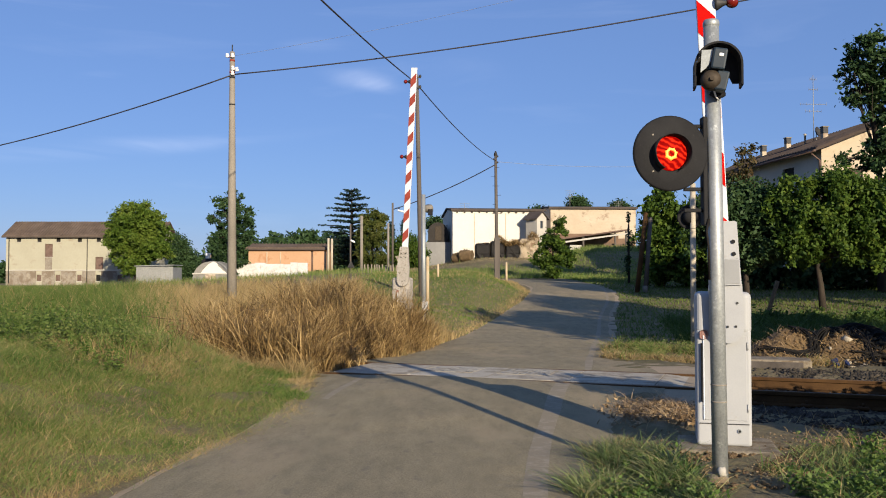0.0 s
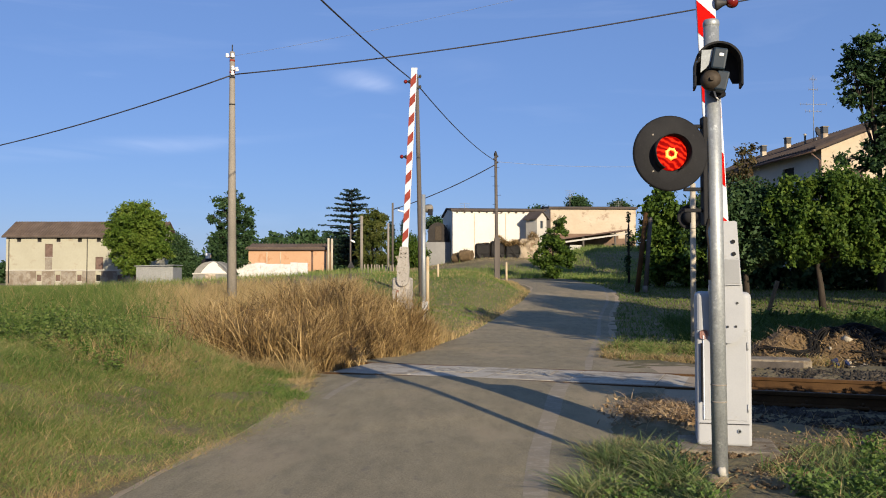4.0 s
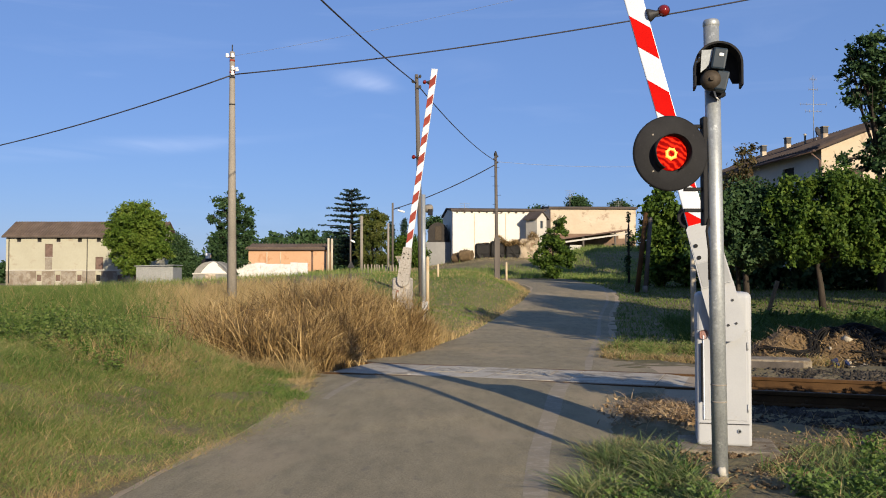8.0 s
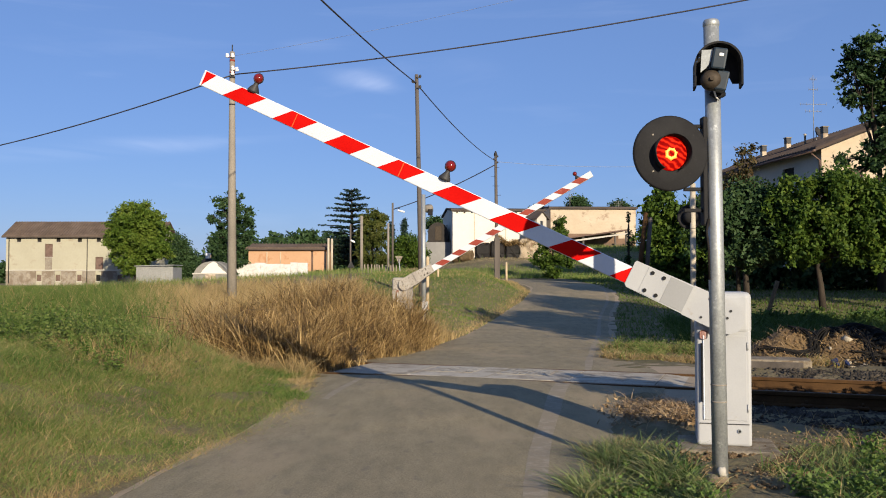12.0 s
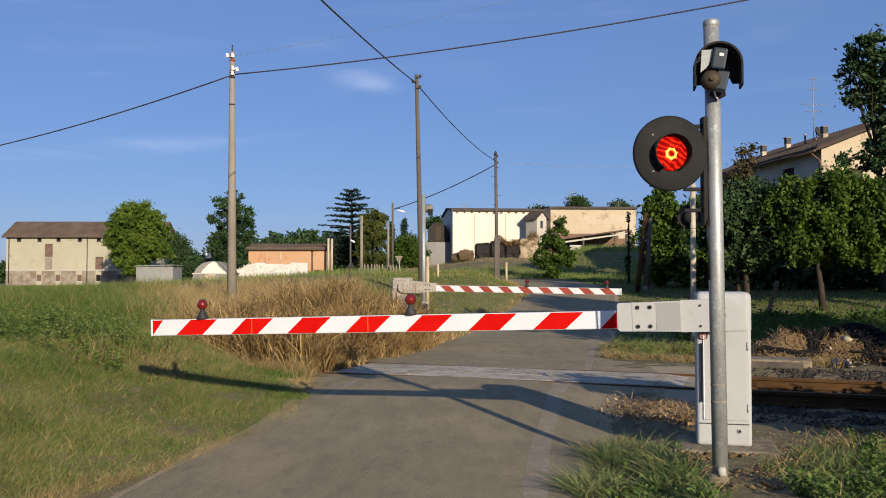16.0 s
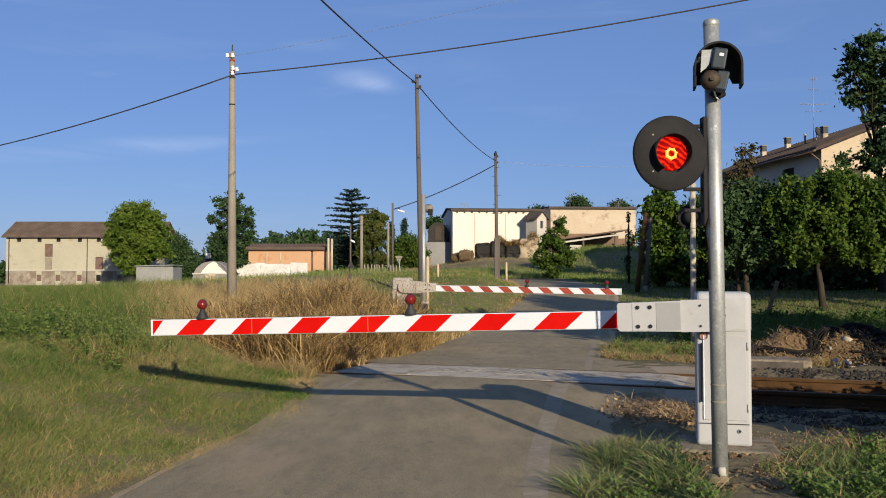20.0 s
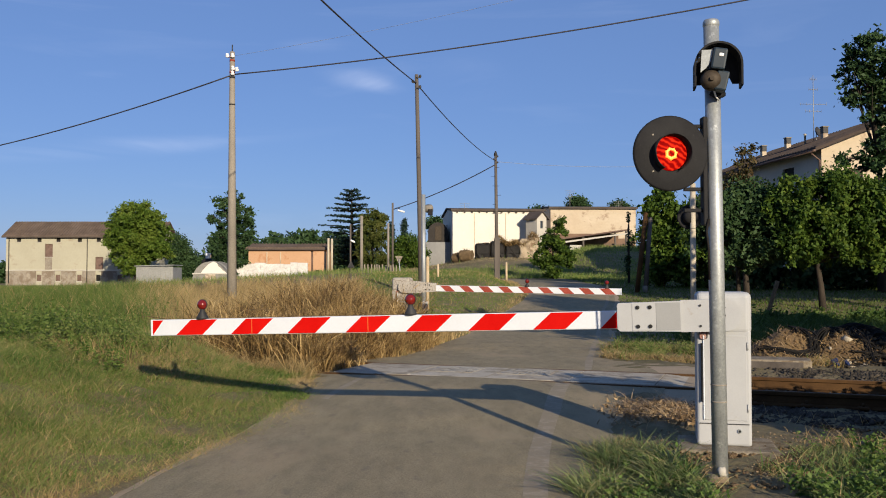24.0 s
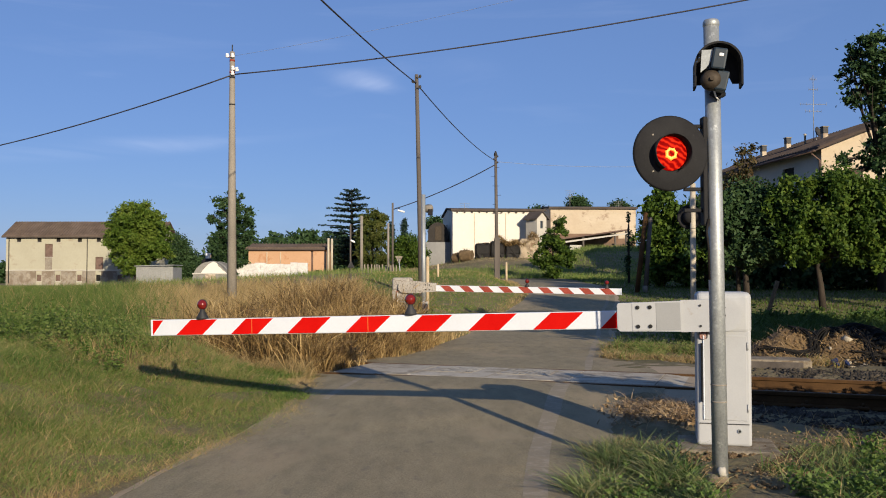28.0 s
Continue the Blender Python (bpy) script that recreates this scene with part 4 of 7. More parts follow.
def near_signal():
    th = thing("crossing_signal", pose(1.8, 5.75, 0.13), "galvanised signal post with lit red lamp and bell", "signal", "crossing signals")
    bm = bm_new()
    tube(bm, [(0.022, 0, -0.15), (0.006, 0, 1.5), (-0.012, 0, 3.0)], 0.0505, 28)
    lathe(bm, [(0.0505, 0.0), (0.054, 0.005), (0.054, 0.03), (0.046, 0.045), (0.0, 0.05)], 24, pose(-0.012, 0, 2.985))
    pole = part("pole", bm, M["galv"], th, "spangled galvanised steel tube")
    for z in (0.5, 0.61):
        part("clamp_band", lathe(bm_new(), [(0.0495, -0.005), (0.052, -0.004), (0.052, 0.004), (0.0495, 0.005)], 28, pose(0.022 - 0.016 * (z + 0.15) / 1.65, 0, z)), M["pole_concrete"], th, "thin dulled steel band")
    board = signal_lamp(th, pose(-0.305, -0.07, 2.13), True)
    board.matrix_basis = pose(-0.305, -0.07, 2.13, 90, 0, 4)
    for z in (1.9, 1.76, 2.32):
        bm = bm_new()
        box(bm, -0.2, -0.04, 0.0, 0.03, z - 0.012, z + 0.012, 0.003)
        part("bracket", bm, M["black"], th)
    bm = bm_new()
    box(bm, -0.08, -0.052, -0.03, 0.05, 1.66, 2.38, 0.004)
    part("mounting_rail", bm, M["black"], th)
    # bell under its curved hood
    bm = bm_new()
    n = 18
    ring = []
    for i in range(n + 1):
        a = radians(-4 + 188 * i / n)
        c, s = math.cos(a), math.sin(a)
        ring.append([(0.14 * c, -0.15, 0.142 * s), (0.153 * c, -0.15, 0.155 * s), (0.153 * c, 0.0, 0.155 * s), (0.14 * c, 0.0, 0.142 * s)])
    drop = 0.125
    ring.insert(0, [(p[0], p[1], p[2] - drop) for p in ring[0]])
    ring.append([(p[0], p[1], p[2] - drop) for p in ring[-1]])
    vv = [[bm.verts.new(Vector(p)) for p in r] for r in ring]
    for a, b in zip(vv, vv[1:]):
        for j in range(4):
            bm.faces.new((a[j], a[(j + 1) % 4], b[(j + 1) % 4], b[j]))
    bm.faces.new(vv[0])
    bm.faces.new(vv[-1][::-1])
    bmesh.ops.recalc_face_normals(bm, faces=bm.faces)
    hood = part("bell_hood", bm, M["black"], th, "curved black bell hood", pose(0.022, 0.0, 2.697, 0, 0, -12))
    bm = bm_new()
    prism(bm, [(-0.139, -0.1), (-0.1, -0.1), (-0.06, -0.02), (0.06, -0.02), (0.1, -0.1), (0.139, -0.1)] + [(0.139 * math.cos(radians(15 * i)), 0.141 * math.sin(radians(15 * i))) for i in range(13)], -0.012, 0.0)
    part("back_plate", bm, M["black"], hood)
    bm = bm_new()
    prism(bm, [(-0.109, 0.09), (-0.04, 0.09), (-0.055, 0.01), (-0.085, -0.03), (-0.118, -0.055)], -0.19, -0.184)
    part("mounting_plate", bm, M["galv"], hood, "bare metal plate")
    bell = part("bell_gong", lathe(bm_new(), [(0.0, 0.02), (0.03, 0.018), (0.058, 0.0), (0.07, -0.03), (0.066, -0.032), (0.0, 0.0)], 28), M["bell"], hood, "rusty brown bell gong", pose(-0.05, -0.2, -0.105, 90))
    bm = bm_new()
    tube(bm, [(0, 0, 0.018), (0, 0, 0.035)], 0.014, 10)
    part("gong_nut", bm, M["bell"], hood, at=pose(-0.05, -0.2, -0.105, 90))
    bm = bm_new()
    box(bm, -0.045, 0.045, -0.22, -0.1, -0.07, 0.07, 0.012, 2, pose(-0.002, 0, 0.025, 0, 10, 0))
    box(bm, -0.04, 0.04, -0.2, -0.1, -0.13, 0.0, 0.012, 2, pose(0.028, 0, -0.05, 0, 14, 0))
    part("striker_housing", bm, M["blue_grey"], hood, "blue grey striker housing")
    bm = bm_new()
    box(bm, -0.014, 0.014, -0.2245, -0.2195, -0.008, 0.012, 0.001, 1, pose(0.01, 0, 0.045, 0, 10, 0))
    part("type_plate", bm, M["insulator"], hood, "small white type plate")
    bm = bm_new()
    tube(bm, [(-0.03, -0.14, -0.17), (-0.015, -0.11, -0.205), (0.005, -0.07, -0.215)], 0.006, 6)
    part("cable", bm, M["insulator"], hood)
    bm = bm_new()
    tube(bm, [(-0.035, -0.045, -0.165), (0.0, -0.075, -0.19), (0.035, -0.045, -0.17)], 0.024, 8)
    part("hood_clamp", bm, M["black"], hood)
    bm = bm_new()
    lathe(bm, [(0.0, -0.05), (0.07, -0.05), (0.075, 0.0), (0.055, 0.03), (0.0, 0.03)], 12)
    part("footing", bm, M["soil_slab"], th, "small cracked concrete footing")
    bm = bm_new()
    lathe(bm, [(0.0, 0.035), (0.018, 0.03), (0.028, 0.012), (0.03, -0.02), (0.0, -0.03)], 9)
    for v in bm.verts:
        v.co *= 1 + 0.2 * math.sin(v.co.x * 190 + v.co.z * 120)
    part("mortar_lump", bm, M["plaster_shade"], th, "pale lump of mortar", pose(0.014, -0.05, 0.05))
    bm = bm_new()
    tube(bm, [(-0.05, -0.03, 1.7), (-0.07, -0.05, 1.62), (-0.055, -0.045, 1.5), (-0.05, -0.035, 1.3)], 0.008, 8)
    part("cable", bm, M["cable"], th, "black cable from the lamp")


def far_signals():
    # seen from behind, across the track, on either side of the road
    th = thing("crossing_signal", pose(5.03, 17.5, 0.0), "pale signal post seen from behind with black board", "signal", "crossing signals")
    bm = bm_new()
    tube(bm, [(0, 0, -0.2), (0.01, 0, 3.33)], 0.056, 16)
    pole = part("pole", bm, M["cream_paint"], th, "dull cream painted tube")
    for z in (1.62, 2.42):
        part("pole_joint", lathe(bm_new(), [(0.056, -0.012), (0.06, -0.01), (0.06, 0.01), (0.056, 0.012)], 16, pose(0.005, 0, z)), M["pole_concrete"], th)
    b = signal_lamp(th, pose(-0.04, 0.16, 2.66), False)
    b.matrix_basis = pose(-0.02, 0.16, 2.66, -90)
    bm = bm_new()
    box(bm, -0.03, 0.03, 0.0, 0.18, 2.86, 2.9, 0.003)
    part("bracket", bm, M["bracket"], th)
    th = thing("crossing_signal", pose(-0.48, 22.0, 0.45), "galvanised signal post with bell seen from behind", "signal", "crossing signals")
    bm = bm_new()
    tube(bm, [(0, 0, -0.3), (-0.02, 0, 3.08)], 0.055, 16)
    part("pole", bm, M["galv"], th)
    part("bell_hood", lathe(bm_new(), [(0.0, 0.08), (0.12, 0.07), (0.15, 0.0), (0.15, -0.14), (0.14, -0.14), (0.135, 0.0), (0.0, 0.05)], 20), M["pole_concrete"], th, "grey bell hood", pose(0.12, 0.05, 2.76, 25) @ Matrix.Diagonal((0.75, 0.75, 0.75, 1)))
    bm = bm_new()
    box(bm, -0.06, 0.06, -0.06, 0.06, -0.08, 0.08, 0.02, 2)
    part("bell_box", bm, M["black"], th, at=pose(0.16, -0.02, 2.63))
    bm = bm_new()
    box(bm, -0.075, 0.075, -0.08, 0.02, -0.12, 0.12, 0.02, 2)
    part("terminal_box", bm, M["grey_paint"], th, "white terminal box", pose(0.02, -0.06, 0.26))
    bm = bm_new()
    box(bm, -0.008, 0.008, -0.085, -0.078, -0.07, 0.07)
    part("lid_seam", bm, M["bracket"], th, at=pose(0.03, -0.06, 0.26, 0, 30, 0))


near_signal()
far_signals()


# ---- poles and wires ----
def insulator(th, at):
    part("insulator", lathe(bm_new(), [(0.0, 0.0), (0.03, 0.0), (0.06, 0.02), (0.062, 0.05), (0.04, 0.07), (0.05, 0.1), (0.03, 0.13), (0.0, 0.135)], 12), M["insulator"], th, "white porcelain insulator", at)


def poles():
    z = lz(-6.35, 26)
    th = thing("utility_pole", pose(-6.33, 26, z), "tall tapered concrete pole with white insulators", "pole", "roadside poles")
    h = 8.22 - z
    bm = bm_new()
    tube(bm, [(0.03, 0, -0.3), (0, 0, h * 0.5), (-0.02, 0, h)], [0.15, 0.11, 0.075], 20)
    part("shaft", bm, M["pole_concrete"], th)
    bm = bm_new()
    tube(bm, [(-0.02, 0, h), (-0.02, 0, h + 0.22)], 0.018, 8)
    part("spike", bm, M["bracket"], th)
    for x, dz in ((-0.14, 8.06), (0.02, 8.06), (0.03, 7.68), (0.15, 7.64), (0.02, 7.53)):
        bm = bm_new()
        tube(bm, [(x * 0.3, -0.05, dz - z), (x, -0.09, dz - z - 0.03)], 0.012, 6)
        part("insulator_pin", bm, M["red_faded"], th, "rusty red insulator pin")
        insulator(th, pose(x, -0.09, dz - z - 0.03, 30))
    for dz, mt, hh in ((6.62, "bracket", 0.02), (7.44, "bracket", 0.03), (7.6, "red_faded", 0.03), (7.95, "red_faded", 0.03)):
        rr = float(np.interp(dz - z, [h * 0.5, h], [0.114, 0.079]))
        part("steel_band", lathe(bm_new(), [(rr - 0.004, -hh), (rr, -hh), (rr, hh), (rr - 0.004, hh)], 20, pose(-0.02 * (dz - z - h * 0.5) / (h * 0.5), 0, dz - z)), M[mt], th)
    for x0, x1, y, top, r0, r1, label, low in ((-0.76, -0.95, 31, 8.7, 0.1, 0.065, "slender weathered wooden pole behind the crossing", 0), (3.42, 3.34, 55, 9.15, 0.13, 0.085, "weathered wooden pole on a concrete stub by the bend", 2.6)):
        z = lz(x0, y)
        th = thing("utility_pole", pose(x0, y, z), label, "pole", "roadside poles")
        bm = bm_new()
        tube(bm, [(0, 0, -0.3), ((x1 - x0) * 0.5, 0, (top - z) * 0.5), (x1 - x0, 0, top - z)], [r0, (r0 + r1) / 2, r1], 14)
        part("shaft", bm, M["wood_grey"], th)
        if low:
            bm = bm_new()
            box(bm, -0.17, 0.17, -0.2, -0.06, -0.3, low, 0.03, 2)
            part("stub", bm, M["wood_grey"], th, "thick stub bolted to the pole")
        for k, s in ((0.12, 1), (0.3, -1), (0.5, 1)):
            bm = bm_new()
            box(bm, -0.16 * (s < 0), 0.16 * (s > 0) + 0.001, -0.03, 0.03, -0.02, 0.02, 0.004)
            part("cross_arm", bm, M["bracket"], th, at=pose(x1 - x0, -0.08, top - z - k))
            part("insulator", lathe(bm_new(), [(0.0, 0.0), (0.03, 0.0), (0.05, 0.02), (0.045, 0.07), (0.02, 0.1), (0.0, 0.1)], 10), M["bracket"], th, "dark glass insulator", pose(x1 - x0 + 0.13 * s, -0.08, top - z - k))
        if low:
            bm = bm_new()
            lathe(bm, [(0.0, 0.28), (0.05, 0.25), (0.1, 0.12), (0.12, 0.0), (0.09, -0.02), (0.0, 0.0)], 12)
            part("pole_cap", bm, M["bracket"], th, "dark metal pole cap", pose(x1 - x0, 0, top - z))
            for q in range(7):
                bm = bm_new()
                w = 0.3 if q % 2 else 0.22
                tube(bm, [(-w * (q % 3 != 0), -0.1, 0), (w * (q % 3 != 1), -0.1, 0)], 0.012, 6)
                part("climbing_peg", bm, M["bracket"], th, at=pose((x1 - x0) * (1 - 0.08 * q), 0, (top - z) * (0.9 - 0.075 * q)))


def wire(a, b, sag, r, label, material="wire"):
    a, b = Vector(a), Vector(b)
    n = 28
    bm = bm_new()
    tube(bm, [a.lerp(b, i / n) - Vector((0, 0, sag * 4 * (i / n) * (1 - i / n))) for i in range(n + 1)], r, 6)
    ob = part("overhead_wire", bm, M[material])
    tagged(ob, label, "wire", "overhead wires")


def wires():
    wire((-6.4, 26, 7.5), (-28.3, 40, 6.3), 0.55, 0.021, "dark overhead wire strung from the concrete pole")
    wire((-6.27, 26, 7.54), (16.0, 20, 9.8), 0.42, 0.019, "dark overhead wire strung from the concrete pole")
    wire((-3.17, 14, 7.1), (-0.97, 31, 8.4), 0.1, 0.02, "dark overhead wire over the road")
    wire((-0.97, 31, 8.4), (3.34, 55, 8.8), 0.3, 0.02, "dark overhead wire between two wooden poles")
    wire((3.3, 55, 8.55), (-3.3, 60, 6.15), 0.2, 0.03, "dark overhead wire running to the street lamp")
    wire((3.4, 55, 8.75), (14.5, 60, 9.1), 0.16, 0.013, "thin overhead wire running to the farm", "wire_faint")
    wire((-6.3, 26, 8.1), (3.6, 21.5, 8.8), 0.1, 0.0042, "hair-thin overhead wire high in the sky", "wire_faint")


poles()
wires()


# ---- street furniture and small posts ----
def posts():
    def round_post(name, x, y, top, r, material, label, category, group="", lean=(0, 0)):
        z = lz(x, y)
        th = thing(name, pose(x, y, z), label, category, group)
        bm = bm_new()
        tube(bm, [(0, 0, -0.2), (lean[0], lean[1], top - z)], [r * 1.1, r], 12)
        part("shaft", bm, material, th)
        return th, top - z

    for x, y, top, r in ((-0.46, 26, 2.0, 0.048), (-0.22, 38, 1.95, 0.05), (3.5, 48, 2.2, 0.06)):
        th, h = round_post("marker_post", x, y, top, r, M["yellow_post"], "faded yellow marker post in the grass verge", "marker post", "yellow marker posts")
        bm = bm_new()
        lathe(bm, [(r, 0.0), (r * 0.95, 0.03), (r * 0.4, 0.06), (0, 0.065)], 12, pose(0, 0, h))
        part("cap", bm, M["yellow_post"], th)
    th, h = round_post("street_lamp", -3.48, 60, 6.55, 0.07, M["wood_grey"], "thin street lamp post with white lamp head", "street lamp")
    bm = bm_new()
    tube(bm, [(0, 0, h - 0.5), (0.25, 0, h - 0.35), (0.5, 0, h - 0.4)], 0.025, 8)
    part("bracket", bm, M["bracket"], th)
    bm = bm_new()
    box(bm, 0.36, 0.86, -0.1, 0.1, -0.06, 0.06, 0.04, 2)
    part("lamp_head", bm, M["insulator"], th, "white lamp head", pose(0, 0, h - 0.42, 0, 14, 0))
    th, h = round_post("concrete_post", -4.69, 50, 4.95, 0.085, M["pole_concrete"], "square grey concrete post beside the cedar", "post", "grey posts")
    th, h = round_post("concrete_post", -6.6, 62, 5.2, 0.06, M["wood_grey"], "thin grey post with a small lamp", "post", "grey posts")
    bm = bm_new()
    box(bm, 0.0, 0.4, -0.1, 0.1, -0.08, 0.08, 0.03, 2)
    part("lamp_head", bm, M["insulator"], th, "small white lamp", pose(0.03, -0.1, h - 1.15, 0, 25, 0) @ Matrix.Diagonal((0.8, 0.8, 0.8, 1)))
    bm = bm_new()
    prism(bm, [(-0.26, -0.2), (0.26, -0.2), (0.03, 0.24), (-0.03, 0.24)], -0.1, -0.08)
    part("sign_plate", bm, M["bracket"], th, "dull triangular plate", pose(0.05, -0.02, 2.3 - lz(-6.6, 62)))
    for px, ptop in ((-10.42, 4.95), (-10.1, 4.9)):
        round_post("concrete_post", px, 79, ptop, 0.1, M["cream_paint"], "short pale post beside the orange shed", "post", "pale posts")
    round_post("concrete_post", -4.54, 72, 5.9, 0.09, M["pole_concrete"], "thin grey post behind the weeds", "post", "grey posts")
    th, h = round_post("road_sign", -2.72, 56, 2.6, 0.035, M["galv"], "triangular road sign seen from behind", "road sign", "", (-0.12, 0))
    bm = bm_new()
    prism(bm, [(-0.25, 0.22), (0.25, 0.22), (0.03, -0.24), (-0.03, -0.24)], 0.04, 0.055)
    part("sign_plate", bm, M["plaster_base"], th, "grey back of a triangular plate", pose(-0.12, 0, h - 0.05))
    bm = bm_new()
    box(bm, -0.2, 0.2, 0.02, 0.04, -0.02, 0.02)
    part("sign_bracket", bm, M["bracket"], th, at=pose(-0.12, 0, h + 0.05))
    for k in range(13):
        x = -5.2 + 0.17 * k
        round_post("fence_post", x, 56 + k * 0.25, 2.25 + 0.07 * math.sin(k * 3.1), 0.045, M["bark_pale"], "pale wooden fence post in the grass", "fence post", "garden fence posts", (0.05 * math.sin(k * 5.0), 0))
    round_post("leaning_pole", 8.45, 38, 4.25, 0.1, M["rust"], "rusty leaning pole beside the garden", "pole", "leaning poles", (0.44, 0))
    th, h = round_post("leaning_pole", 8.83, 38, 4.05, 0.09, M["wood_grey"], "dark wooden pole with a pale foot", "pole", "leaning poles", (0.25, 0))
    bm = bm_new()
    tube(bm, [(0, 0, -0.02), (0, 0, 0.3)], 0.115, 12)
    part("foot", bm, M["pole_concrete"], th, "pale concrete foot")
    round_post("garden_stake", 9.55, 26.0, 1.32, 0.06, M["hay"], "mossy leaning wooden stake under the trees", "stake", "", (0.45, 0))


posts()


# ---- farm and houses ----
def gable_house(name, at, label, w, d, h, rise, wall, roof, holes, fills, over=0.4, course=0.3, ends=(), category="house", thick=0.35, eave="roof_dark"):
    """Walls round an oblong, a ridge along x; holes pierce the front, fills set something into each."""
    th = thing(name, at, label, category)
    bm = bm_new()
    wall_mesh(bm, w, h, thick, holes)
    part("front_wall", bm, M[wall], th)
    bm = bm_new()
    wall_mesh(bm, w, h, thick, [], pose(w, d, 0, 0, 0, 180))
    part("back_wall", bm, M[wall], th)
    bm = bm_new()
    wall_mesh(bm, d - 2 * thick, h, thick, list(ends), pose(0, d - thick, 0, 0, 0, -90), gable=rise * 0.93)
    part("end_wall", bm, M[wall], th)
    bm = bm_new()
    wall_mesh(bm, d - 2 * thick, h, thick, [], pose(w, thick, 0, 0, 0, 90), gable=rise * 0.93)
    part("end_wall", bm, M[wall], th)
    for (x0, x1, z0, z1), kind in zip(holes, fills):
        bm = bm_new()
        box(bm, x0 + 0.01, x1 - 0.01, 0.14, 0.2, z0 + 0.01, z1 - 0.01)
        win = part("window" if kind in ("glass", "void") else "shutter", bm, M[kind], th)
        bm = bm_new()
        box(bm, x0 - 0.06, x1 + 0.06, -0.05, 0.1, z0 - 0.07, z0 + 0.0, 0.01)
        part("sill", bm, M["plaster_shade"], win)
        if kind == "glass":
            for b in ((x0, x0 + 0.07, z0, z1), (x1 - 0.07, x1, z0, z1), ((x0 + x1) / 2 - 0.03, (x0 + x1) / 2 + 0.03, z0, z1)):
                bm = bm_new()
                box(bm, b[0], b[1], 0.09, 0.138, b[2], b[3])
                part("window_frame", bm, M["shutter"], win)
    for m in (pose(-over, -over, h - over * rise / (d / 2)), pose(w + over, d + over, h - over * rise / (d / 2), 0, 0, 180)):
        bm = bm_new()
        roof_slab(bm, w + 2 * over, d / 2 + over, rise * (1 + over / (d / 2)), 0.16, m, course)
        part("roof_slope", bm, M[roof], th, "roof of old clay tiles" if roof == "roof_tile" else "")
    bm = bm_new()
    box(bm, -over, w + over, -over - 0.1, -over, h - over * rise / (d / 2) - 0.05, h - over * rise / (d / 2) + 0.1, 0.02)
    part("gutter", bm, M[eave], th)
    return th


def farmhouse():
    holes, fills = [], []
    for x in (1.6, 4.2, 6.6, 9.3, 11.7, 14.4, 17.0):
        holes.append((x - 0.27, x + 0.27, 5.5, 6.02))
        fills.append("void")
    holes += [(4.9, 5.9, 3.6, 5.25), (11.3, 12.3, 2.0, 3.6)]
    fills += ["shutter", "shutter"]
    for x in (4.2, 6.6, 9.3, 11.7, 14.4):
        holes.append((x - 0.3, x + 0.3, 0.55, 1.35))
        fills.append("shutter" if x != 11.7 else "void")
    th = gable_house("farmhouse", pose(-55.3, 110, lz(-45, 110)), "long old yellowed plaster farmhouse with clay tile roof", 19.4, 6.2, 6.3, 1.75, "plaster_old", "roof_tile", holes, fills, course=0.35)
    bm = bm_new()
    box(bm, -0.05, 19.45, -0.09, 0.0, 1.85, 1.98, 0.02)
    part("ledge", bm, M["plaster_shade"], th, "grey plaster ledge")
    for a, b in ((0.02, 3.85), (4.55, 6.25), (6.95, 8.95), (9.65, 11.35), (12.05, 14.05), (14.75, 19.35)):
        bm = bm_new()
        box(bm, a, b, -0.035, -0.003, -0.5, 1.8, 0.01)
        part("plinth", bm, M["plaster_base"], th, "peeling grey plinth")
    bm = bm_new()
    box(bm, 4.95, 5.85, -0.02, -0.003, 2.0, 3.55, 0.004)
    part("bricked_door", bm, M["plaster_base"], th, "bricked-up loading door")
    for x in (0.4, 10.3):
        bm = bm_new()
        tube(bm, [(x, -0.1, 0.3), (x, -0.1, 6.1)], 0.06, 8)
        part("downpipe", bm, M["bracket"], th)


